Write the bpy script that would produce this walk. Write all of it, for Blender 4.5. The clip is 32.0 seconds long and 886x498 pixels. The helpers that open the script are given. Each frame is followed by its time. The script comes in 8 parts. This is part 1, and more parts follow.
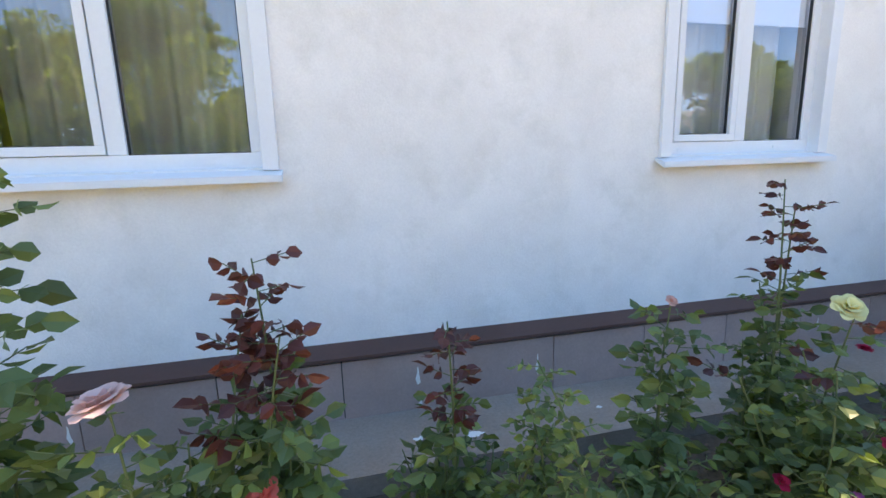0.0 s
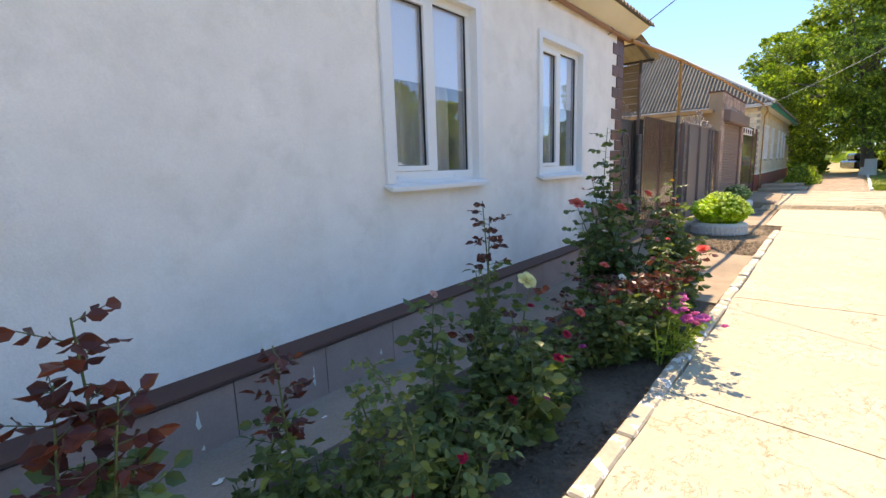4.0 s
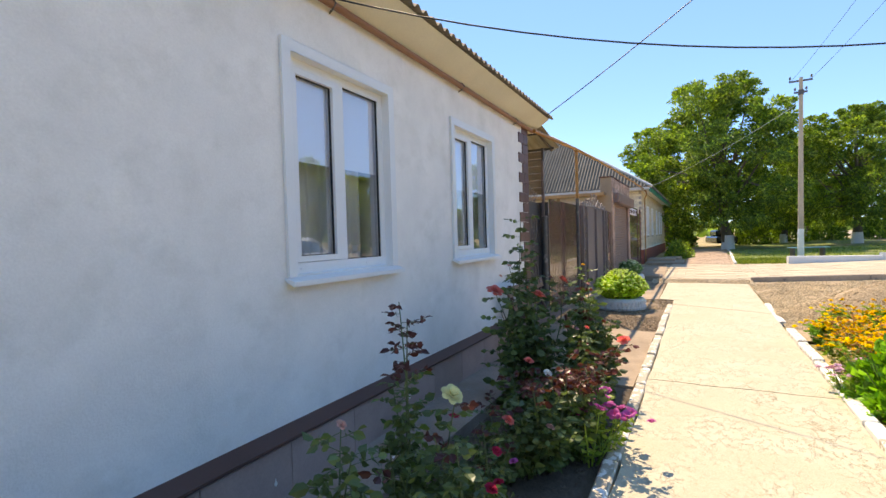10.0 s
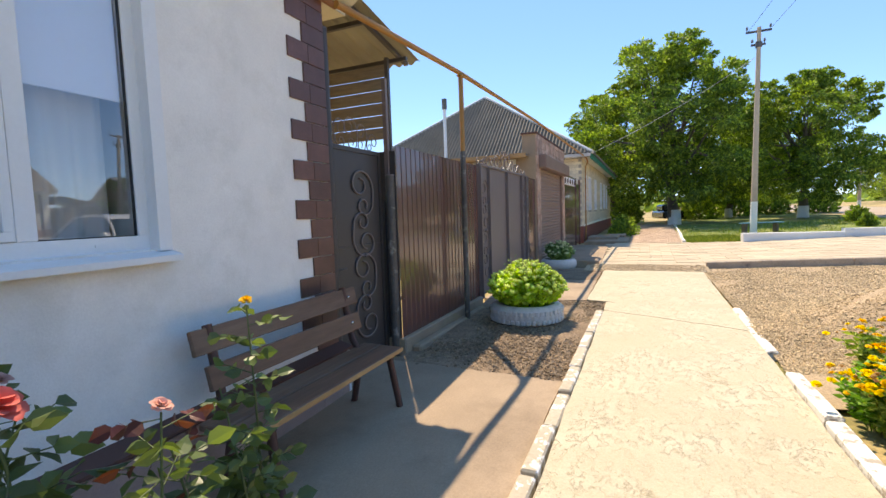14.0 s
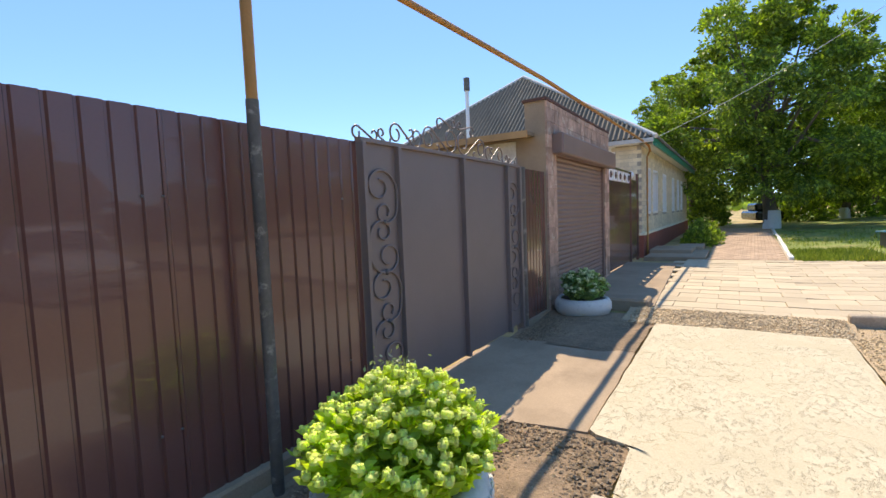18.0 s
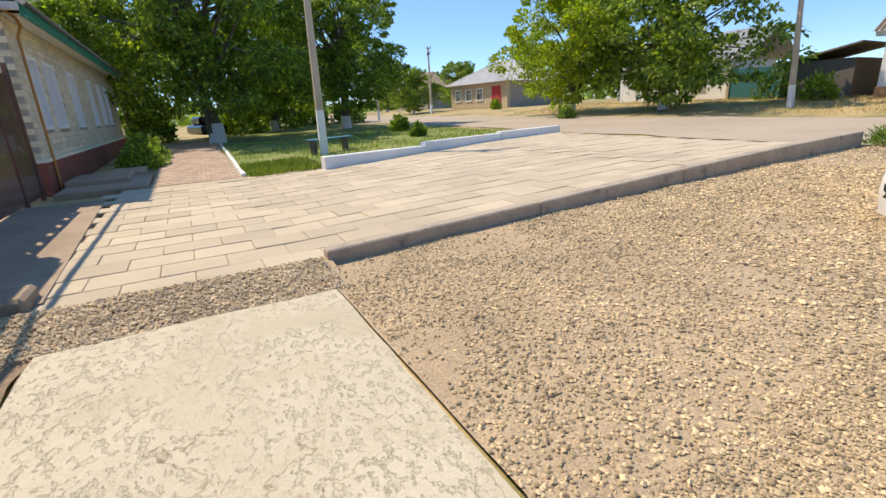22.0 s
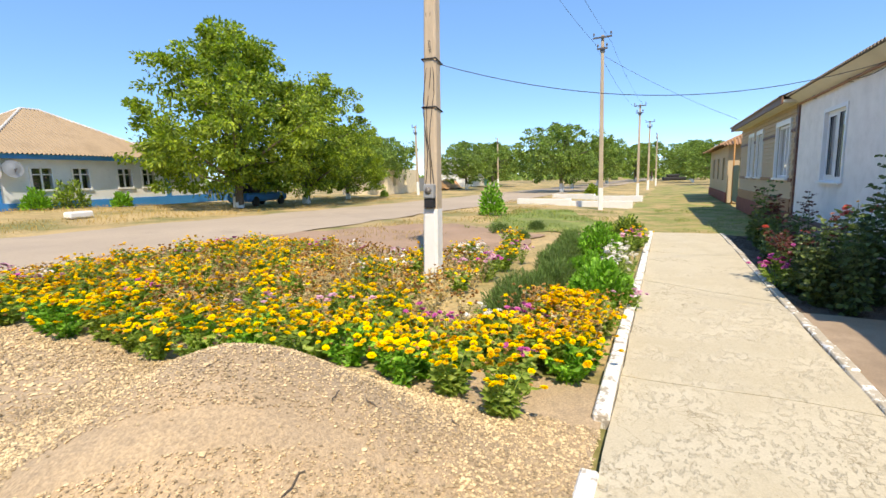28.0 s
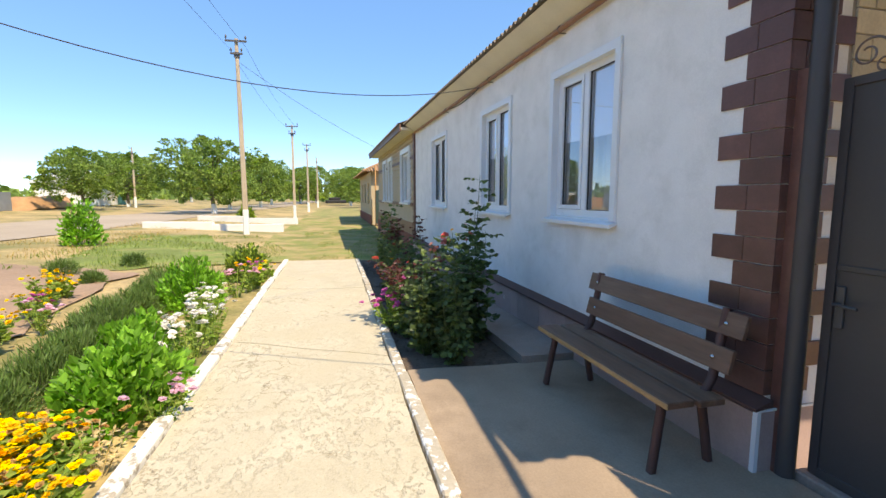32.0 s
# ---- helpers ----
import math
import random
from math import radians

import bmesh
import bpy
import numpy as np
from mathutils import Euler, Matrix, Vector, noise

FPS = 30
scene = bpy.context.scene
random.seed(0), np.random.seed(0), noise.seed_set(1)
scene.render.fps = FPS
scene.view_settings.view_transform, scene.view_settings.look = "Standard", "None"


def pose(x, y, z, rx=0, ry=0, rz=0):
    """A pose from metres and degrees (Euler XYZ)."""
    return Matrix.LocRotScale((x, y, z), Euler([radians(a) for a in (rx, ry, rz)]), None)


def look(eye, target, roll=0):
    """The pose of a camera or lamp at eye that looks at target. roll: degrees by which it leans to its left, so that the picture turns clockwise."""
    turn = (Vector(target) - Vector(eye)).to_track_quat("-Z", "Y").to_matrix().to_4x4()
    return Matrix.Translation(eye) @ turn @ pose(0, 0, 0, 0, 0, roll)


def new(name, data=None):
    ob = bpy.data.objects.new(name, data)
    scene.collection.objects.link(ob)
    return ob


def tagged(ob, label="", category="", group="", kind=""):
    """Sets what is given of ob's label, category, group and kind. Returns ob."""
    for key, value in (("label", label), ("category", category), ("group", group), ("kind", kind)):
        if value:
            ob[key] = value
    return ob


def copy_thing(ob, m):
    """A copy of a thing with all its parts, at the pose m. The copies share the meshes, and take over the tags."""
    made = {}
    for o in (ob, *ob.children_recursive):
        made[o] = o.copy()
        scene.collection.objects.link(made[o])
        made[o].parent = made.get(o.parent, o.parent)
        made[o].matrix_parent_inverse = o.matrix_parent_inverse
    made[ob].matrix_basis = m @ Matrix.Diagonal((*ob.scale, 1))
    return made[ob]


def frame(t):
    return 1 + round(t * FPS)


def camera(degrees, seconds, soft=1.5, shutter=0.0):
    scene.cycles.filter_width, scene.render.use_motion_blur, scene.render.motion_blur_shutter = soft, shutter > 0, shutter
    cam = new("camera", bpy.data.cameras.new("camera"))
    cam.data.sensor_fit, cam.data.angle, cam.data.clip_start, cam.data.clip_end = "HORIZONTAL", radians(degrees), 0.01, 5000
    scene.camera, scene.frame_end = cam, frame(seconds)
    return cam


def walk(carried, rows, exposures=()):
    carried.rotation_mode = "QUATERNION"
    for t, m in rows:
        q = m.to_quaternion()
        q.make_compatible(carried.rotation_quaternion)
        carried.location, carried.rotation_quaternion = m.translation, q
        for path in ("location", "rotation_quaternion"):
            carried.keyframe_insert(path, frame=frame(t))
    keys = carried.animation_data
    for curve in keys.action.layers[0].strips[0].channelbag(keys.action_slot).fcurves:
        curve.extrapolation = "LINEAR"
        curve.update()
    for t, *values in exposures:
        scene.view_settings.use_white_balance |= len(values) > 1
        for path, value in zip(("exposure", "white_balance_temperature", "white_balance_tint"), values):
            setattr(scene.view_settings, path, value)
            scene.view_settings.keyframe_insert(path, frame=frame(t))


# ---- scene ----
cam = camera(87.4, 32.0)
METRES, EYE, TILT, LEAN, TURN = 16.9, 1.5, 0.0, 0.0, -12.4
ROWS = [
    (0.0, 0.0, 0.0, 0.0, -0.32, -10.81, 1.68),
    (0.5, -0.0021, 0.0056, -0.0018, -7.32, -12.05, 1.74),
    (1.0, -0.0028, 0.0058, -0.0019, -10.83, -12.23, 1.74),
    (1.5, -0.0035, 0.0046, -0.0002, -15.72, -11.86, 1.65),
    (2.0, -0.0022, 0.0047, 0.0017, -21.87, -11.76, 1.18),
    (2.5, -0.0035, 0.0014, 0.002, -25.59, -11.63, 1.14),
    (3.0, -0.0136, -0.0069, 0.0029, -32.47, -10.8, 1.24),
    (3.5, -0.0224, -0.009, 0.0038, -35.86, -10.23, 1.67),
    (5.5, -0.0342, -0.0083, 0.0092, -43.04, -7.52, 1.56),
    (6.0, -0.0318, -0.0125, 0.0126, -44.58, -5.71, 1.85),
    (6.5, -0.032, -0.014, 0.0165, -45.46, -4.16, 2.01),
    (7.0, -0.0331, -0.0146, 0.0196, -45.37, -2.44, 2.32),
    (7.5, -0.0359, -0.0138, 0.0215, -45.32, -1.23, 2.32),
    (8.0, -0.037, -0.0122, 0.0212, -45.98, -0.57, 2.2),
    (8.5, -0.0357, -0.0089, 0.0191, -47.04, -0.3, 2.26),
    (9.0, -0.0354, -0.0042, 0.0158, -47.96, -0.49, 2.09),
    (9.5, -0.03, -0.0003, 0.0128, -48.17, -0.95, 1.97),
    (10.0, -0.0155, 0.0055, 0.0119, -48.65, -1.31, 1.64),
    (10.5, 0.0022, 0.014, 0.0094, -49.73, -1.81, 1.62),
    (11.0, 0.0271, 0.0227, 0.0098, -50.99, -2.33, 1.78),
    (11.5, 0.0555, 0.0238, 0.0086, -51.79, -2.87, 1.9),
    (12.0, 0.0867, 0.0329, 0.0068, -52.57, -3.34, 1.98),
    (12.5, 0.1167, 0.0389, 0.0083, -52.88, -3.71, 1.93),
    (13.0, 0.1489, 0.0397, 0.0095, -53.3, -4.01, 1.76),
    (13.5, 0.1788, 0.0479, 0.0088, -53.83, -4.28, 1.97),
    (14.0, 0.2116, 0.0526, 0.0076, -53.97, -4.4, 1.93),
    (14.5, 0.2392, 0.0623, 0.008, -53.79, -4.55, 1.97),
    (16.5, 0.3619, 0.0973, 0.0091, -51.31, -5.35, 2.51),
    (17.0, 0.3917, 0.1014, 0.0103, -49.8, -5.12, 2.65),
    (17.5, 0.4217, 0.1085, 0.0142, -47.83, -4.51, 2.67),
    (18.0, 0.4557, 0.1057, 0.016, -45.52, -4.16, 2.27),
    (18.5, 0.4825, 0.1081, 0.0148, -44.59, -4.1, 1.83),
    (19.0, 0.5117, 0.1128, 0.0139, -45.24, -4.42, 1.42),
    (19.5, 0.5378, 0.1128, 0.0135, -51.48, -4.97, 1.17),
    (20.0, 0.5628, 0.1202, 0.0098, -63.33, -6.98, 1.69),
    (20.5, 0.583, 0.1262, 0.0084, -75.38, -10.73, 2.37),
    (21.0, 0.6071, 0.1258, 0.0047, -88.96, -14.28, 3.29),
    (21.5, 0.6232, 0.1282, 0.0046, -99.36, -16.72, 3.08),
    (22.0, 0.6337, 0.1318, 0.0065, -106.14, -17.14, 2.88),
    (22.5, 0.6351, 0.1322, 0.0096, -108.47, -17.27, 2.86),
    (23.0, 0.6379, 0.1316, 0.0095, -117.75, -17.49, 2.94),
    (23.5, 0.6401, 0.1271, 0.008, -132.29, -16.94, 3.27),
    (24.0, 0.6375, 0.1111, 0.0078, -151.72, -16.67, 3.51),
    (24.5, 0.6365, 0.101, 0.0087, -169.95, -16.03, 3.04),
    (25.0, 0.6428, 0.0953, 0.0106, -188.31, -14.94, 1.58),
    (25.5, 0.6469, 0.1006, 0.0121, -199.74, -12.86, 0.82),
    (26.0, 0.6533, 0.1081, 0.0153, -209.64, -10.81, 1.08),
    (26.5, 0.6586, 0.1082, 0.0164, -217.39, -9.31, 1.61),
    (28.5, 0.6612, 0.1028, 0.0151, -238.89, -8.5, 1.4),
    (29.0, 0.6552, 0.104, 0.0135, -246.78, -8.05, 1.17),
    (29.5, 0.641, 0.1074, 0.0146, -250.34, -7.67, 1.16),
    (30.0, 0.6209, 0.1052, 0.0133, -254.16, -7.25, 1.24),
    (30.5, 0.5989, 0.1005, 0.0153, -255.69, -7.06, 1.18),
    (31.0, 0.5731, 0.1059, 0.013, -260.65, -6.69, 0.86),
    (31.5, 0.5455, 0.1127, 0.0117, -267.16, -6.36, 0.35),
    (32.0, 0.5129, 0.1217, 0.0119, -270.84, -6.55, -0.06),
]
EXPOSURES = [(0.0, 2.05, 9100, 17), (2.0, 1.98, 9300, 19), (3.5, 1.55, 9000, 17), (6.0, 1.18, 8700, 16), (9.0, 1.15, 8600, 15), (11.0, 1.22, 8500, 15), (14.0, 1.10, 8400, 14), (17.0, 1.02, 8000, 13), (20.0, 0.98, 7750, 12), (22.0, 0.72, 7600, 12), (24.5, 0.78, 7650, 12), (28.5, 0.90, 7700, 11), (32.0, 1.02, 7900, 11)]
walk(cam, [(t, pose(0, 0, EYE, TILT, LEAN, TURN) @ pose(METRES * x, METRES * y, METRES * z, 90 + pitch, roll, yaw)) for t, x, y, z, yaw, pitch, roll in ROWS], EXPOSURES)

# ---- sun and sky ----
SUN = Vector((2.05, 1.30, 3.33)).normalized()
world = bpy.data.worlds.new("sky")
scene.world = world
world.use_nodes = True
wn = world.node_tree
sky = wn.nodes.new("ShaderNodeTexSky")
sky.sky_type = "NISHITA"
sky.sun_disc = False
sky.sun_elevation = math.asin(SUN.z)
sky.sun_rotation = math.atan2(SUN.x, SUN.y)
sky.altitude = 1500
sky.air_density, sky.dust_density, sky.ozone_density = 0.72, 0.03, 5.0
wn.nodes["Background"].inputs["Strength"].default_value = 0.198
deep = wn.nodes.new("ShaderNodeHueSaturation")
deep.inputs["Hue"].default_value, deep.inputs["Saturation"].default_value = 0.502, 1.08
wn.links.new(sky.outputs[0], deep.inputs["Color"])
even = wn.nodes.new("ShaderNodeMix")
even.data_type = "RGBA"
even.inputs[0].default_value = 0.5
wn.links.new(deep.outputs[0], even.inputs[6])
even.inputs[7].default_value = (0.50, 1.35, 2.9, 1.0)
wn.links.new(even.outputs[2], wn.nodes["Background"].inputs["Color"])
sun = new("sun", bpy.data.lights.new("sun", "SUN"))
sun.data.energy, sun.data.angle, sun.data.color = 3.1, radians(0.5), (1.0, 0.925, 0.79)
sun.matrix_world = look(SUN * 60, (0, 0, 0))


# ---- materials ----
def nodes_of(name):
    m = bpy.data.materials.new(name)
    m.use_nodes = True
    t = m.node_tree
    return m, t, t.nodes["Principled BSDF"]


def noise_node(t, scale, detail=4.0, rough=0.6, src=None, stretch=None):
    n = t.nodes.new("ShaderNodeTexNoise")
    n.inputs["Scale"].default_value, n.inputs["Detail"].default_value, n.inputs["Roughness"].default_value = scale, detail, rough
    if src is None:
        src = t.nodes.new("ShaderNodeNewGeometry").outputs["Position"]
    if stretch:
        mp = t.nodes.new("ShaderNodeMapping")
        mp.inputs["Scale"].default_value = stretch
        t.links.new(src, mp.inputs["Vector"])
        src = mp.outputs[0]
    t.links.new(src, n.inputs["Vector"])
    return n


def ramp(t, src, stops):
    r = t.nodes.new("ShaderNodeValToRGB")
    e = r.color_ramp.elements
    while len(e) < len(stops):
        e.new(0.5)
    for k, (p, c) in zip(e, stops):
        k.position, k.color = p, (*c, 1)
    t.links.new(src, r.inputs[0])
    return r.outputs[0]


def mix(t, mode, fac, a, b):
    n = t.nodes.new("ShaderNodeMix")
    n.data_type, n.blend_type = "RGBA", mode
    for sock, v in ((n.inputs[0], fac), (n.inputs[6], a), (n.inputs[7], b)):
        if isinstance(v, (int, float)):
            sock.default_value = v
        elif isinstance(v, tuple):
            sock.default_value = (*v, 1)
        else:
            t.links.new(v, sock)
    return n.outputs[2]


def mat(name, col, rough=0.8, metal=0.0, var=0.15, scale=1.5, grain=0.1, gscale=60, bump=0.3, dist=0.004, col2=None, spots=(0.45, 0.7), sscale=6.0, rand=0.0, island=0.0, stretch=None, spec=0.5, coat=0.0):
    """A surface with blotches at one scale, grain at another, an optional second colour in spots, and relief."""
    m, t, p = nodes_of(name)
    lo, hi = tuple(c * (1 - var) for c in col), tuple(min(1, c * (1 + var)) for c in col)
    big = noise_node(t, scale, 5, 0.6, stretch=stretch)
    fine = noise_node(t, gscale, 3, 0.7, stretch=stretch)
    c = ramp(t, big.outputs[0], [(0.3, lo), (0.7, hi)])
    if col2:
        sp = noise_node(t, sscale, 6, 0.65, stretch=stretch)
        c = mix(t, "MIX", ramp(t, sp.outputs[0], [(spots[0], (0, 0, 0)), (spots[1], (1, 1, 1))]), c, tuple(col2))
    g = ramp(t, fine.outputs[0], [(0.25, (1 - grain,) * 3), (0.75, (1 + grain,) * 3)])
    c = mix(t, "MULTIPLY", 1.0, c, g)
    for amount, kind in ((rand, "ShaderNodeObjectInfo"), (island, "ShaderNodeNewGeometry")):
        if amount:
            info = t.nodes.new(kind)
            src = info.outputs["Random"] if kind == "ShaderNodeObjectInfo" else info.outputs["Random Per Island"]
            c = mix(t, "MULTIPLY", 1.0, c, ramp(t, src, [(0.0, (1 - amount,) * 3), (1.0, (1 + amount * 0.6,) * 3)]))
    t.links.new(c, p.inputs["Base Color"])
    p.inputs["Roughness"].default_value, p.inputs["Metallic"].default_value = rough, metal
    p.inputs["Specular IOR Level"].default_value, p.inputs["Coat Weight"].default_value = spec, coat
    if bump:
        b = t.nodes.new("ShaderNodeBump")
        b.inputs["Strength"].default_value, b.inputs["Distance"].default_value = bump, dist
        h = mix(t, "MIX", 0.5, big.outputs[0], fine.outputs[0])
        t.links.new(h, b.inputs["Height"])
        t.links.new(b.outputs[0], p.inputs["Normal"])
    return m


def leaf_mat(name, col, var=0.35, glow=0.35, rough=0.5, tint=None, trans=(1.5, 1.6, 0.5), spec=0.35):
    m, t, p = nodes_of(name)
    g = t.nodes.new("ShaderNodeNewGeometry")
    big = noise_node(t, 1.1, 3)
    lo = tuple(c * (1 - var) for c in col)
    hi = tuple(c * (1 + var) for c in (tint or col))
    c = ramp(t, g.outputs["Random Per Island"], [(0.0, lo), (0.55, col), (1.0, hi)])
    c = mix(t, "MULTIPLY", 1.0, c, ramp(t, big.outputs[0], [(0.3, (0.8, 0.8, 0.8)), (0.7, (1.2, 1.2, 1.1))]))
    t.links.new(c, p.inputs["Base Color"])
    p.inputs["Roughness"].default_value = rough
    p.inputs["Specular IOR Level"].default_value = spec
    tr = t.nodes.new("ShaderNodeBsdfTranslucent")
    warm = mix(t, "MULTIPLY", 1.0, c, trans)
    t.links.new(warm, tr.inputs["Color"])
    mx = t.nodes.new("ShaderNodeMixShader")
    mx.inputs[0].default_value = glow
    out = t.nodes["Material Output"]
    t.links.new(p.outputs[0], mx.inputs[1])
    t.links.new(tr.outputs[0], mx.inputs[2])
    t.links.new(mx.outputs[0], out.inputs["Surface"])
    return m


def glass_mat(name, tint=(0.9, 0.95, 0.95), gloss=0.0):
    """A thin pane: mirror-like by Fresnel, otherwise clear."""
    m, t, p = nodes_of(name)
    t.nodes.remove(p)
    gl, tr, mx, fr = (t.nodes.new("ShaderNode" + k) for k in ("BsdfGlossy", "BsdfTransparent", "MixShader", "Fresnel"))
    gl.inputs["Roughness"].default_value = 0.01
    gl.inputs["Color"].default_value = (0.95, 0.97, 1, 1)
    tr.inputs["Color"].default_value = (*tint, 1)
    fr.inputs["IOR"].default_value = 1.5
    ad = t.nodes.new("ShaderNodeMath")
    ad.use_clamp = True
    ad.operation = "MULTIPLY_ADD"
    ad.inputs[1].default_value, ad.inputs[2].default_value = 1.6, gloss
    t.links.new(fr.outputs[0], ad.inputs[0])
    t.links.new(ad.outputs[0], mx.inputs[0])
    t.links.new(tr.outputs[0], mx.inputs[1])
    t.links.new(gl.outputs[0], mx.inputs[2])
    t.links.new(mx.outputs[0], t.nodes["Material Output"].inputs["Surface"])
    return m


M = {}
M["stucco"] = mat("pale grey stucco", (0.885, 0.855, 0.82), 0.92, var=0.06, scale=2.4, grain=0.05, gscale=90, bump=0.5, dist=0.01, col2=(0.76, 0.735, 0.69), spots=(0.5, 0.78), sscale=3.4)
M["white_pvc"] = mat("white plastic", (0.82, 0.83, 0.84), 0.35, var=0.02, grain=0.02, bump=0.05)
M["white_paint"] = mat("worn white paint", (0.80, 0.79, 0.75), 0.75, var=0.06, grain=0.1, gscale=30, col2=(0.42, 0.37, 0.30), spots=(0.54, 0.60), sscale=9, bump=0.6)
M["limewash"] = mat("whitewash", (0.80, 0.80, 0.78), 0.85, var=0.05, grain=0.06, col2=(0.5, 0.48, 0.44), spots=(0.62, 0.75), sscale=5, bump=0.5)
M["plinth"] = mat("mauve brown facing panel", (0.43, 0.305, 0.275), 0.6, var=0.12, scale=2.5, grain=0.08, bump=0.25, rand=0.08)
M["ledge"] = mat("brown metal ledge", (0.115, 0.058, 0.048), 0.6, var=0.15, grain=0.05, bump=0.1, spec=0.25)
M["quoin"] = mat("dark brown clinker tile", (0.155, 0.066, 0.05), 0.45, var=0.2, scale=6, grain=0.12, bump=0.3, rand=0.22)
M["cream"] = mat("cream painted boards", (0.74, 0.68, 0.53), 0.8, var=0.06, grain=0.05, bump=0.2)
M["slate"] = mat("weathered asbestos roof sheet", (0.21, 0.175, 0.135), 0.9, var=0.2, scale=1.0, grain=0.15, gscale=25, col2=(0.12, 0.10, 0.08), spots=(0.5, 0.75), sscale=2.0, bump=0.4)
M["slate_light"] = mat("pale asbestos roof sheet", (0.55, 0.53, 0.50), 0.9, var=0.15, scale=1.0, grain=0.12, gscale=25, bump=0.3)
M["pipe_brown"] = mat("brown painted pipe", (0.30, 0.13, 0.06), 0.5, var=0.1, grain=0.05, bump=0.1)
M["pipe_orange"] = mat("ochre painted gas pipe", (0.42, 0.20, 0.05), 0.5, var=0.15, grain=0.08, bump=0.15)
M["pipe_grey"] = mat("rusted grey steel pipe", (0.12, 0.11, 0.10), 0.6, metal=0.2, var=0.3, grain=0.2, gscale=30, col2=(0.33, 0.30, 0.27), spots=(0.56, 0.66), sscale=9, bump=0.3)
M["gate_metal"] = mat("dark grey painted sheet metal", (0.19, 0.15, 0.144), 0.45, var=0.08, scale=1.0, grain=0.04, bump=0.06)
# darker copy of the gate paint, with the wicket's shade put into the colour
M["wicket"] = mat("grey painted sheet metal darkened as in shade", (0.068, 0.058, 0.056), 0.45, var=0.08, scale=1.0, grain=0.04, bump=0.06)
M["iron"] = mat("dark wrought iron", (0.115, 0.105, 0.102), 0.45, metal=0.3, var=0.2, grain=0.1, bump=0.2)
M["sheet_brown"] = mat("chocolate brown profiled sheet", (0.155, 0.068, 0.057), 0.24, var=0.06, scale=0.8, grain=0.03, bump=0.05, coat=0.5)
M["concrete"] = mat("grey concrete", (0.36, 0.27, 0.19), 0.92, var=0.18, scale=0.9, grain=0.14, gscale=70, col2=(0.27, 0.20, 0.14), spots=(0.5, 0.72), sscale=1.6, bump=0.5, dist=0.006)
M["apron"] = mat("dark stained concrete", (0.31, 0.245, 0.205), 0.92, var=0.22, scale=1.4, grain=0.16, gscale=60, col2=(0.30, 0.26, 0.23), spots=(0.52, 0.7), sscale=3.0, bump=0.5, dist=0.006)
M["kerb"] = mat("grey concrete kerb", (0.42, 0.345, 0.265), 0.95, var=0.15, scale=2, grain=0.2, gscale=50, bump=0.7, col2=(0.2, 0.18, 0.16), spots=(0.55, 0.7), sscale=5)
M["paver"] = mat("sandy concrete paving slab", (0.53, 0.44, 0.32), 0.93, var=0.1, scale=0.7, grain=0.1, gscale=60, rand=0.14, bump=0.4, stretch=None)
M["soil"] = mat("dark garden soil", (0.12, 0.088, 0.065), 0.98, var=0.3, scale=4, grain=0.35, gscale=35, bump=1.0, dist=0.03)
M["dirt"] = mat("packed brown earth", (0.36, 0.24, 0.16), 0.97, var=0.15, scale=0.8, grain=0.2, gscale=25, col2=(0.27, 0.18, 0.12), spots=(0.5, 0.75), sscale=1.1, bump=0.7, dist=0.02)
M["gravel_bed"] = mat("gravelly earth", (0.465, 0.345, 0.22), 0.97, var=0.15, scale=1.4, grain=0.35, gscale=60, col2=(0.41, 0.31, 0.205), spots=(0.45, 0.65), sscale=10, bump=1.0, dist=0.02)
M["crumb"] = mat("crumbly brown earth", (0.27, 0.19, 0.125), 0.97, var=0.2, scale=2, grain=0.3, gscale=40, col2=(0.19, 0.135, 0.09), spots=(0.45, 0.65), sscale=6, bump=1.0, dist=0.02)
M["road"] = mat("dusty old asphalt", (0.43, 0.345, 0.26), 0.95, var=0.12, scale=0.3, grain=0.12, gscale=30, col2=(0.34, 0.275, 0.21), spots=(0.5, 0.75), sscale=0.6, bump=0.4)
M["ground"] = mat("dry grass and earth", (0.46, 0.335, 0.16), 0.98, var=0.2, scale=0.25, grain=0.3, gscale=12, col2=(0.21, 0.20, 0.07), spots=(0.46, 0.62), sscale=0.35, bump=0.8, dist=0.03)
M["lane"] = mat("worn dry green grass", (0.21, 0.235, 0.06), 0.95, var=0.3, scale=0.5, grain=0.4, gscale=30, col2=(0.42, 0.31, 0.14), spots=(0.42, 0.60), sscale=0.7, bump=1.0, dist=0.03)
M["lawn"] = mat("green grass", (0.19, 0.24, 0.055), 0.95, var=0.3, scale=0.8, grain=0.4, gscale=30, col2=(0.36, 0.29, 0.12), spots=(0.5, 0.72), sscale=0.9, bump=1.0, dist=0.03)
M["pole"] = mat("weathered concrete post", (0.50, 0.40, 0.29), 0.9, var=0.14, scale=3, grain=0.12, gscale=30, bump=0.5, stretch=(1, 1, 0.25))
M["wood"] = mat("weathered brown board", (0.175, 0.09, 0.054), 0.55, var=0.3, scale=2.5, grain=0.22, gscale=30, bump=0.5, stretch=(0.12, 1, 1), col2=(0.23, 0.145, 0.095), spots=(0.52, 0.72), sscale=4)
M["wood_new"] = mat("bare ochre board edge", (0.42, 0.25, 0.11), 0.6, var=0.2, scale=3, grain=0.15, bump=0.3)
M["pebble"] = mat("pebble", (0.60, 0.455, 0.272), 0.85, var=0.2, scale=2, grain=0.15, gscale=60, island=0.58, bump=0.2)
